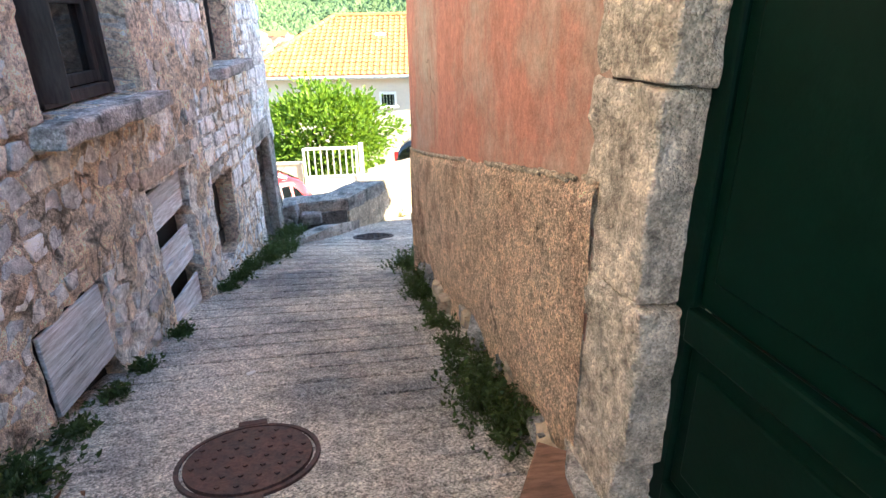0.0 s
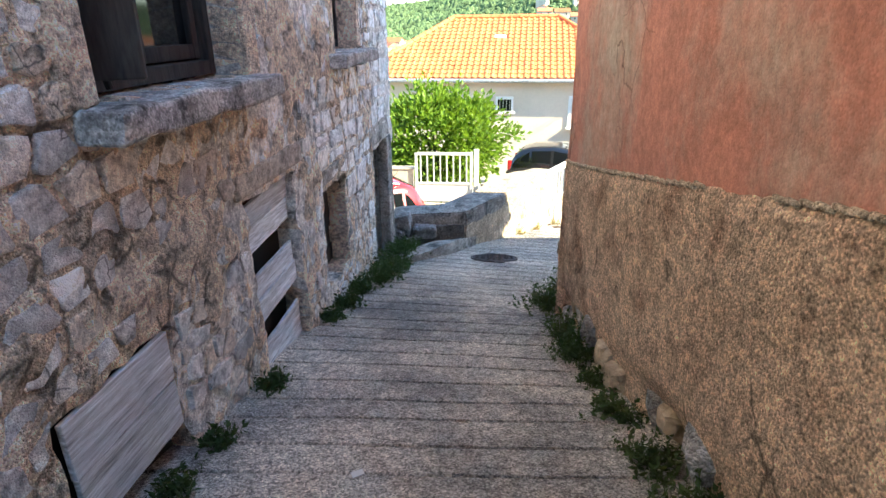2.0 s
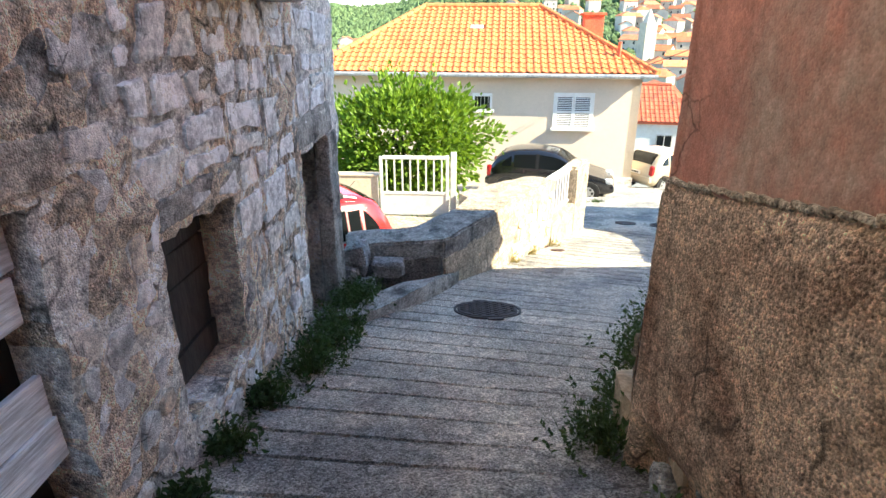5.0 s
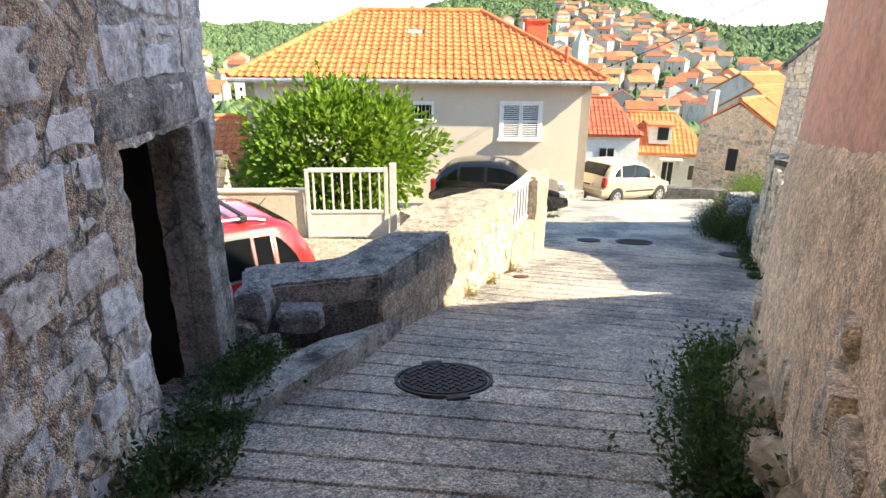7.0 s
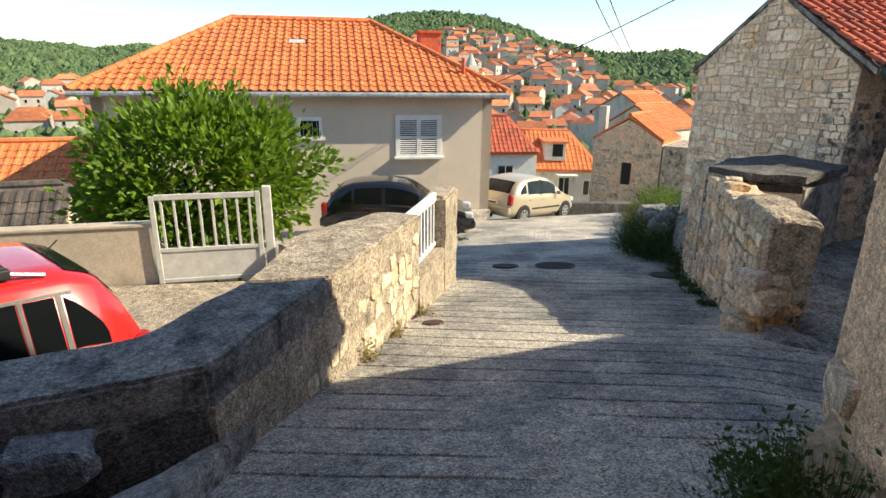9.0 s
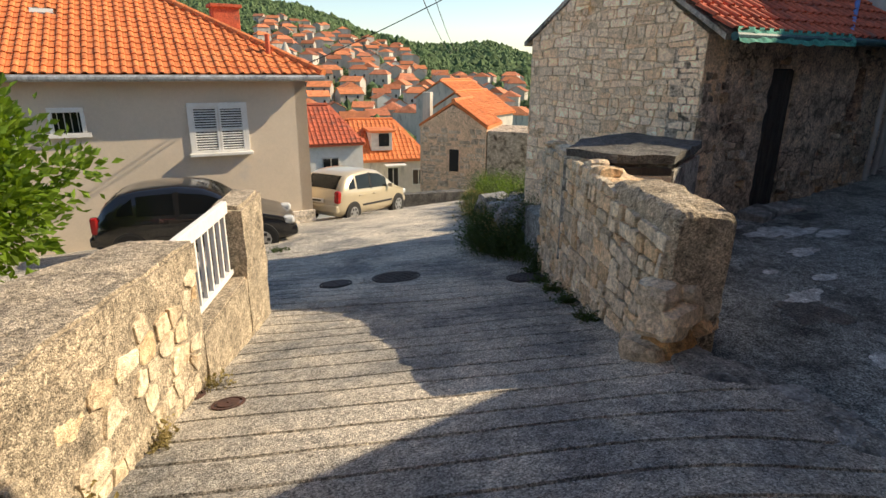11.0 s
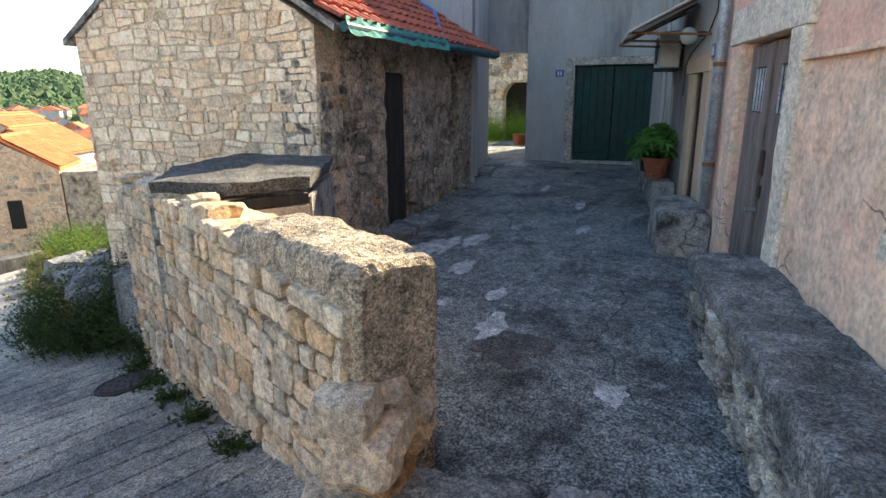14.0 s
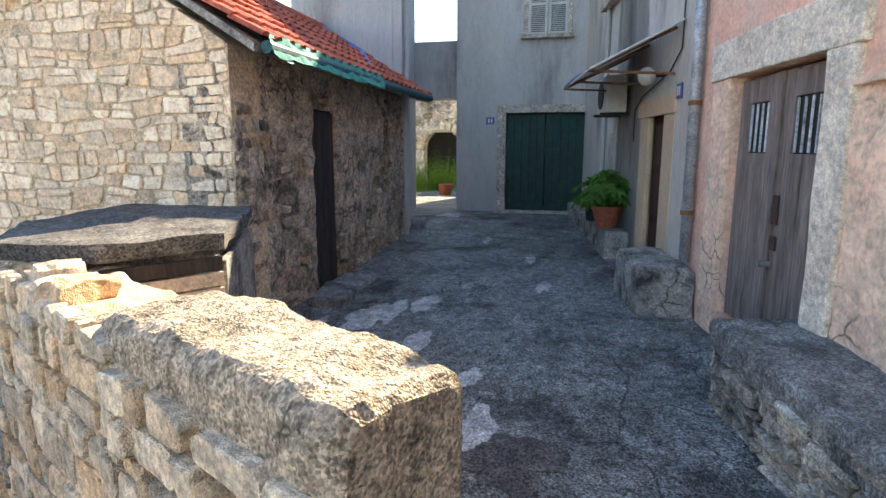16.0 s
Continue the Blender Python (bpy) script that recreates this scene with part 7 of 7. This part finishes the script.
small_house("house_low_tiled", "pale house with an orange gabled roof", GREYPL2, TILE, 34.5, 60.0, 26, 6.5, 6.5, -14, -5.0, -3.0, tiles=0.4, windows=())
small_house("house_low_tiled", "pale house with an orange gabled roof", GREYPL2, TILE, 39.5, 71.0, 26, 7.0, 7.0, -16, -4.2, -2.2, tiles=0.4, windows=())
small_house("house_court_side", "neighbouring house with a weathered tiled roof", OFFWHITE, TILE, -10.8, 31.0, 3, 9.0, 7.0, -11, -4.7, -2.75, tiles=0.3, windows=())
small_house("stone_shed", "stone shed with an old slab roof", RENDERED, TILEOLD, -8.4, 24.4, 6, 3.6, 4.0, -9, -4.55, -3.2, tiles=0.3, windows=((0.3, -5.1, 1.4, 0.8),))
ow = tagged(part("lane_end_wall", roughen(fine(prism([(9.3, 30.6), (17.0, 29.0), (17.1, 29.5), (9.4, 31.1)], -9, lambda y: -5.62), 0.5), 0.05, 2), DARKCEM), "low dark wall where the lane bends", "wall", kind="structure")

TOWNTILE = mat("town_roof_tile", (0.52, 0.18, 0.075), (0.42, 0.145, 0.075), 0.05, 0.85, 0.0, 3, (0.30, 0.14, 0.09), 0.03, 0.6, vary=0.4)
variants = []
rndt = random.Random(12)
for i, (w, d, h, rr, wm, hp) in enumerate(((8.5, 7, 5.4, 1.8, FARWALL, 0), (7, 6, 6.0, 1.6, FARWALL, 0), (10, 7, 5.0, 1.9, FARWALL, 2.2), (6.5, 5.5, 4.6, 1.5, OFFWHITE, 0), (8, 7, 7.0, 1.7, GREYPL2, 2.0))):
    wins = [(x * w / 4, z, 0.9, 1.3) for x in (-1, 1) for z in ([1.6, 4.2] if h > 5 else [1.8])]
    v = small_house("town_house", "far town house with pale walls and an orange tiled roof", wm, TOWNTILE, 0, 0, 0, w, d, -6, h, h + rr, "town houses", 0.4, wins, hipped=hp)
    variants.append(v)
spots, TOWN = [], []
for lo, hi, n, r0_, r1_ in ((14, 38, 165, 150, 470), (-31, -9, 60, 190, 330), (3, 14, 14, 300, 430)):
    tries = 0
    while n and tries < 9000:
        tries += 1
        az, r = rndt.uniform(lo, hi), r0_ + (r1_ - r0_) * rndt.random() ** 0.75
        if az > 28 and r > 330 or (az > 30 and r < 100) or (az < 17 and 0 < az and r < 260):
            continue
        p = land_at(r, az)
        if any((p.x - a) ** 2 + (p.y - b) ** 2 < 118 for a, b in spots):
            continue
        spots.append((p.x, p.y))
        n -= 1
        m = pose(p.x, p.y, p.z, 0, 0, -az + rndt.choice((0, 90)) + rndt.uniform(-25, 25))
        if variants:
            v = variants.pop()
            v.matrix_world = m
            TOWN.append(v)
        else:
            copy_thing(rndt.choice(TOWN), m)
ct = empty("church_tower", "far stone bell tower with a domed top", "tower")
p = land_at(230, 16.2)
part("shaft", one_box((p.x, p.y, p.z + 7), (4.5, 4.5, 18), 0.3, 0.1), FARWALL, ct)
bm = bmesh.new()
bmesh.ops.create_cone(bm, cap_ends=True, segments=12, radius1=2.4, radius2=0.3, depth=4.5, matrix=Matrix.Translation((p.x, p.y, p.z + 18.2)))
part("dome", bm, FARWALL, ct)

# woods on the slopes
ico = bmesh.new()
bmesh.ops.create_icosphere(ico, subdivisions=1, radius=1.0)
iv = np.array([v.co[:] for v in ico.verts])
iff = np.array([[v.index for v in f.verts] for f in ico.faces])
ico.free()
rng = np.random.default_rng(3)


def woods(name, label, count, az_lo, az_hi, r_lo, r_hi, s_lo, s_hi, skip):
    V, Fc = [], []
    k = 0
    made = 0
    while made < count:
        az, r = rng.uniform(az_lo, az_hi), r_lo + (r_hi - r_lo) * rng.random() ** 0.8
        if skip(az, r, rng.random()):
            continue
        p = land_at(r, az)
        if r < 440 and any((p.x - a) ** 2 + (p.y - b) ** 2 < 60 for a, b in spots):
            continue
        s = rng.uniform(s_lo, s_hi) * (1.0 if r < 500 else 1.35)
        a = rng.uniform(0, 6.28)
        rot = np.array([[math.cos(a), -math.sin(a), 0], [math.sin(a), math.cos(a), 0], [0, 0, 1]])
        v = (iv * (1 + rng.uniform(-0.28, 0.28, (len(iv), 1)))) @ rot * np.array([s, s, s * rng.uniform(0.8, 1.5)]) + np.array([p.x, p.y, p.z + s * 0.5])
        V.append(v)
        Fc.append(iff + k)
        k += len(iv)
        made += 1
    me = bpy.data.meshes.new(name)
    me.from_pydata(np.concatenate(V).tolist(), [], np.concatenate(Fc).tolist())
    ob = hang(name, me, TREEFAR)
    tagged(ob, label, "woods", kind="stuff")


woods("hill_woods", "dense green woods covering the hill", 18000, 1, 37, 330, 600, 1.2, 2.5, lambda a, r, q: r < 430 and q > 0.25)
woods("ridge_woods", "hazy green woods on the farther ridges", 13000, -34, 1, 330, 930, 1.6, 3.0, lambda a, r, q: False)
woods("east_ridge_woods", "green woods on the eastern ridge", 5000, 25, 45, 480, 1120, 2.4, 4.2, lambda a, r, q: False)
woods("town_trees", "trees between the town houses", 4200, -32, 39, 70, 430, 1.3, 2.8, lambda a, r, q: -9 < a < 12)

# ---- plants ----


def leaf_mesh(pts, dirs, sizes, width=0.42, bend=0.25, seed=0):
    """Leaves as folded blades: root, two sides, tip."""
    rng = np.random.default_rng(seed)
    V, Fc = [], []
    for p, d, s in zip(pts, dirs, sizes):
        d = Vector(d).normalized()
        side = d.cross(Vector(rng.uniform(-1, 1, 3))).normalized()
        up = side.cross(d)
        k = len(V)
        p = Vector(p)
        V += [p, p + d * s * 0.5 + side * s * width * 0.5 + up * s * 0.06, p + d * s * 0.5 - side * s * width * 0.5 + up * s * 0.06, p + d * s - up * s * bend * 0.4]
        Fc += [(k, k + 1, k + 3), (k, k + 3, k + 2)]
    return V, Fc


def plant(name, V, Fc, material, parent=None, label=""):
    me = bpy.data.meshes.new(name)
    me.from_pydata([tuple(v) for v in V], [], Fc)
    return hang(name, me, material, parent, label)


def clump(x, y, z, r, h, n, seed, sy=1.0, material=None, leafy=0.6, label="green weeds growing at the foot of the wall"):
    """A tuft of thin stems with small leaves."""
    rng = np.random.default_rng(seed)
    V, Fc = [], []
    for _ in range(n):
        a, q = rng.uniform(0, 6.28), abs(rng.normal(0, 0.5))
        bx, by = x + math.cos(a) * r * q, y + math.sin(a) * r * q * sy
        out = Vector((math.cos(a) * rng.uniform(0.1, 0.9), math.sin(a) * rng.uniform(0.1, 0.9), 1.0)).normalized()
        hh = h * rng.uniform(0.35, 1.1) * max(0.3, 1 - 0.5 * q)
        bz = z(bx, by) if callable(z) else z
        root = Vector((bx, by, bz - 0.02))
        top = root + out * hh
        k = len(V)
        w = Vector((-math.sin(a), math.cos(a), 0)) * 0.005
        V += [root - w, root + w, top]
        Fc += [(k, k + 1, k + 2)]
        m = rng.integers(4, 9)
        if rng.random() < leafy:
            pts = [root.lerp(top, t) for t in np.linspace(0.2, 1.0, m)]
            dirs = [Vector((rng.uniform(-1, 1), rng.uniform(-1, 1), rng.uniform(-0.1, 0.9))) for _ in pts]
            v2, f2 = leaf_mesh(pts, dirs, rng.uniform(0.02, 0.055, m), 0.5, 0.3, int(rng.integers(1e6)))
            k = len(V)
            V += v2
            Fc += [tuple(i + k for i in f) for f in f2]
    return tagged(plant("weed_clump", V, Fc, material or WEED), label, "weeds", "weeds along the walls", "stuff")


rw = random.Random(17)
for y_, r, h, n in ((1.75, 0.35, 0.28, 260), (2.25, 0.32, 0.26, 260), (2.7, 0.2, 0.16, 90), (3.2, 0.22, 0.14, 110), (3.62, 0.2, 0.14, 90), (4.35, 0.18, 0.2, 110), (5.75, 0.2, 0.2, 110), (6.2, 0.22, 0.28, 150), (6.75, 0.25, 0.32, 200), (7.3, 0.28, 0.34, 220), (7.8, 0.3, 0.36, 260), (8.3, 0.32, 0.34, 260), (8.8, 0.35, 0.3, 260), (9.25, 0.3, 0.3, 200)):
    clump(-1.84 + (0.12 if y_ > 7 else 0.0), y_, lambda a, b: road_z(a, b) + (0.1 if b > 8.6 else 0), r * (0.62 if 2.4 < y_ < 7 else 0.8), h * (0.7 if y_ < 7 else 0.85), n, int(y_ * 100), 1.3)
for u, r, h, n in ((0.35, 0.2, 0.3, 150), (0.8, 0.22, 0.34, 200), (1.3, 0.15, 0.16, 80), (1.75, 0.2, 0.18, 110), (2.25, 0.2, 0.2, 120), (2.75, 0.24, 0.28, 220), (3.15, 0.28, 0.34, 300), (3.5, 0.25, 0.3, 240)):
    p = R1.at(u + 0.32, 0, 0.12)
    clump(p.x, p.y, road_z, r * 0.8, h * 0.85, n, int(u * 77) + 5, 1.4)
for u, r, h, n in ((0.15, 0.28, 0.4, 380), (0.6, 0.3, 0.52, 600), (1.3, 0.3, 0.5, 600), (1.8, 0.28, 0.42, 450), (2.5, 0.24, 0.34, 260), (3.1, 0.24, 0.3, 220)):
    p = R2.at(u, 0, 0.16)
    clump(p.x, p.y, road_z, r, h, n, int(u * 91) + 9, 1.2, label="tall dark weeds in the shaded corner")
for u in (0.3, 0.9, 1.5, 2.1, 2.8):
    p = PF.at(u, 0, 0.14)
    clump(p.x, p.y, road_z, 0.16, 0.16, 80, int(u * 57) + 2, 1.2)
for y_ in (11.9, 12.6, 13.5):
    x_ = float(np.interp(y_, LY, LX)) + 0.2
    clump(x_, y_, road_z, 0.16, 0.2, 60, int(y_ * 31), 1.2, STRAW, 0.4, "dry grass tuft at the foot of the low wall")
clump(3.2, 20.0, road_z, 0.3, 0.1, 120, 99, 1.0, None, 0.6, "low green weed in the road")

# the bank between lane and barn
bm = bmesh.new()
prev = None
for y_ in np.arange(14.6, 29.0, 0.35):
    xr = float(np.interp(y_, RY, RX)) - 0.15
    row = []
    for i in range(9):
        t = i / 8
        x_ = xr + t * 3.2
        z_ = road_z(xr, y_) - 0.05 + 0.75 * min(1, t * 2.4) * float(np.interp(y_, [14.6, 16, 21, 28], [0.5, 1.0, 0.8, 0.2])) + 0.12 * noise.noise(Vector((x_ * 2, y_ * 2, 0)))
        if x_ > 6.9 and y_ < 17.3:
            x_ = 6.93 + t * 0.01
        row.append(bm.verts.new((x_, y_, z_)))
    if prev:
        for i in range(8):
            bm.faces.new((prev[i], prev[i + 1], row[i + 1], row[i]))
    prev = row
bank = tagged(part("ground_bank", bm, DIRT), "stony overgrown bank beside the lane", "bank", kind="structure")
rb = random.Random(31)
for k in range(16):
    y_ = 15.3 + k * 0.36
    xr = float(np.interp(y_, RY, RX))
    s = rb.uniform(0.22, 0.5)
    part("rock", lump((xr + rb.uniform(0.25, 0.8), y_, road_z(xr, y_) + rb.uniform(0.15, 0.6)), (s, s * 1.2, s * 0.9), 200 + k, 3, 0.2, k), ROCK, bank)
for k in range(30):
    y_ = 15.0 + k * 0.32
    xr = float(np.interp(y_, RY, RX))
    dry = k % 4 == 3 or (y_ > 19 and k % 2)
    clump(xr + rb.uniform(-0.05, 0.6), y_, lambda a, b: road_z(a, b) + 0.12, 0.42, rb.uniform(0.28, 0.6), 360, 300 + k, 1.2, STRAW if dry else WEED, 0.35 if dry else 0.75, "dry straw-coloured grass on the bank" if dry else "green weeds on the stony bank")
for k in range(14):
    x_, y_ = 5.72 + 0.75 * ((k * 5) % 7) / 7, 14.95 + k * 0.16
    clump(x_, y_, lambda a, b: road_z(a, b) + 0.05 + 0.5 * max(0.0, min(1.0, (a - 5.8) / 0.8)), 0.34, rb.uniform(0.4, 0.75), 420, 700 + k, 1.1, STRAW if k % 5 == 4 else WEED, 0.4 if k % 5 == 4 else 0.8, "dry straw-coloured grass on the bank" if k % 5 == 4 else "green weeds on the stony bank")
for k, (x_, y_, s_) in enumerate(((6.35, 15.25, 0.62), (6.5, 15.9, 0.7), (6.45, 16.6, 0.66), (6.75, 17.35, 0.6), (6.15, 15.6, 0.4))):
    part("rock", lump((x_, y_, road_z(x_, y_) + 0.32), (s_, s_ * 1.1, s_ * 1.15), 260 + k, 4, 0.2, k), ROCK, bank)
for k in range(5):
    clump(8.2 + k * 0.5, 18.5 + k * 1.1, lambda a, b: road_z(a, b) + 0.5, 0.6, 0.75, 320, 400 + k, 1.0, BUSH if k % 2 else WEED, 0.9, "bright green shrub beside the barn")

# the citrus bush
bush = empty("citrus_bush", "large bright green citrus bush by the gate", "bush", (-2.2, 19.2, -3.6))
rng = np.random.default_rng(11)
for k in range(7):
    a = k * 0.9
    bm = bmesh.new()
    tube(bm, [(0.1 * math.cos(a), 0.1 * math.sin(a), -0.4), (0.5 * math.cos(a), 0.4 * math.sin(a), 0.8), (1.3 * math.cos(a), 0.9 * math.sin(a), 1.9)], 0.04, 6)
    part("branch", bm, DARKWOOD, bush)
pts, dirs, sizes = [], [], []
for k in range(300):
    u = rng.normal(0, 1, 3)
    u /= np.linalg.norm(u)
    rad = rng.uniform(0.62, 1.0) * (1 + 0.16 * noise.noise(Vector(u * 2.2)))
    c = np.array([u[0] * 2.25, u[1] * 1.5, 1.45 + u[2] * 1.42]) * np.array([rad, rad, 1]) + np.array([0, 0, 0.05])
    c[2] = 1.45 + (c[2] - 1.45) * rad
    if c[2] < 0.0:
        continue
    if c[2] > 2.2 and rng.random() < 0.3:
        c[2] += rng.uniform(0, 0.4)
    for _ in range(36):
        o_ = rng.normal(0, 0.2, 3)
        pts.append(tuple(c + o_))
        dv = o_ * 2 + u * 0.5 + np.array([0, 0, 0.25])
        dirs.append(tuple(dv + rng.normal(0, 0.25, 3)))
        sizes.append(rng.uniform(0.13, 0.22))
V, Fc = leaf_mesh(pts, dirs, sizes, 0.62, 0.3, 5)
ob = plant("leaves", V, Fc, BUSH, bush)
ob["kind"] = "stuff"

# potted fatsia on the ledge
fp = empty("potted_fatsia", "terracotta pot with a broad-leaved green fatsia on the ledge", "plant", (11.35, 10.58, -1.92))
bm = bmesh.new()
prof = [(0.0, 0.0), (0.15, 0.0), (0.205, 0.26), (0.225, 0.26), (0.225, 0.31), (0.19, 0.31), (0.185, 0.26), (0.0, 0.25)]
rings_ = [[bm.verts.new((q * math.cos(a), q * math.sin(a), z)) for a in np.linspace(0, 2 * math.pi, 28, endpoint=False)] for q, z in prof[1:-1]]
for i in range(len(rings_) - 1):
    for k in range(28):
        bm.faces.new((rings_[i][k], rings_[i][(k + 1) % 28], rings_[i + 1][(k + 1) % 28], rings_[i + 1][k]))
bm.faces.new(rings_[0][::-1]), bm.faces.new(rings_[-1])
part("pot", bm, TERRACOTTA, fp)


def palmate(parent, n, spread, height, seed, z0=0.28):
    rng = np.random.default_rng(seed)
    bm = bmesh.new()
    V, Fc = [], []
    for k in range(n):
        a = rng.uniform(0, 6.28)
        q = spread * rng.uniform(0.15, 1.0)
        hub = Vector((math.cos(a) * q, math.sin(a) * q, z0 + height * rng.uniform(0.25, 1.0) * (1 - 0.35 * q / spread)))
        tube(bm, [(0, 0, z0 - 0.05), tuple(hub)], 0.006, 5)
        nrm = (Vector((math.cos(a), math.sin(a), 0)) * 0.6 + Vector((0, 0, 1)) + Vector(rng.uniform(-0.3, 0.3, 3))).normalized()
        t = nrm.orthogonal().normalized()
        b = nrm.cross(t)
        size = rng.uniform(0.13, 0.21)
        for j in range(8):
            an = j * 2 * math.pi / 8 * 0.9
            d = t * math.cos(an) + b * math.sin(an)
            s = d.cross(nrm)
            i0 = len(V)
            V += [hub, hub + d * size * 0.55 + s * size * 0.17 + nrm * 0.006, hub + d * size * 0.55 - s * size * 0.17 + nrm * 0.006, hub + d * size - nrm * size * 0.18]
            Fc += [(i0, i0 + 1, i0 + 3), (i0, i0 + 3, i0 + 2)]
    part("stems", bm, FATSIA, parent)
    plant("leaves", V, Fc, FATSIA, parent)


palmate(fp, 60, 0.45, 0.55, 3)
fp2 = empty("potted_plant", "dark plastic pot with green leaves on the ledge", "plant", (12.1, 10.72, -1.92))
part("pot", cyl(bmesh.new(), (0, 0, 0), (0, 0, 0.22), 0.13, 20, 0.16), BLACKPL, fp2)
palmate(fp2, 22, 0.32, 0.3, 8, 0.2)

# plants behind the passage
for k, (x_, y_, h, n) in enumerate(((20.5, 15.9, 0.9, 420), (21.0, 15.3, 1.2, 420), (21.4, 16.5, 1.3, 420), (19.8, 16.3, 0.7, 300), (22.3, 15.4, 1.5, 420))):
    clump(x_, y_, -2.15, 0.5, h, n, 500 + k, 1.0, BUSH, 0.95, "sunlit garden shrub behind the passage")
gp = empty("garden_pot", "terracotta pot in the garden behind the passage", "pot", (19.3, 14.75, -2.17))
part("pot", cyl(bmesh.new(), (0, 0, 0), (0, 0, 0.32), 0.16, 20, 0.22), TERRACOTTA, gp)

# fallen leaves at the foot of the wall
for k in range(16):
    x_, y_ = -1.6 + rw.uniform(-0.25, 0.2), rw.uniform(1.5, 2.2)
    V, Fc = leaf_mesh([(0, 0, 0)], [(1, 0, 0.05)], [rw.uniform(0.05, 0.11)], 0.7, 0.5, k)
    ob = plant("dead_leaf", V, Fc, STRAW if k % 2 else RUST)
    tagged(ob, "dry brown fallen leaf on the concrete", "leaf", "fallen leaves")
    ob.matrix_world = pose(x_, y_, road_z(x_, y_) + 0.02, rw.uniform(-15, 15), rw.uniform(-15, 15), rw.uniform(0, 360))
ob = tagged(part("paper_scrap", roughen(one_box((0, 0, 0), (0.06, 0.045, 0.003)), 0.004, 20), WHITE), "scrap of white paper on the lane", "litter")
ob.matrix_world = pose(-1.05, 3.4, road_z(-1.05, 3.4) + 0.008, -11, 0, 30)

# overhead wires
for k, (a, b, sag) in enumerate((((5.45, 24.2, -0.35), (10.9, 19.6, 3.0), 0.15), ((5.5, 19.5, 2.2), (39.5, 71.9, 0.96), 0.6), ((5.8, 19.4, 2.3), (40.3, 71.9, 1.2), 0.6))):
    cu = bpy.data.curves.new("overhead_wire", "CURVE")
    cu.dimensions, cu.bevel_depth = "3D", 0.012 if k == 0 else 0.014
    sp = cu.splines.new("POLY")
    sp.points.add(24)
    for i in range(25):
        t = i / 24
        p = Vector(a).lerp(Vector(b), t) - Vector((0, 0, sag * 4 * t * (1 - t)))
        sp.points[i].co = (*p, 1)
    ob = tagged(new("overhead_wire", cu), "black overhead wire strung across the lane", "wire", "overhead wires")
    cu.materials.append(BLACKPL)
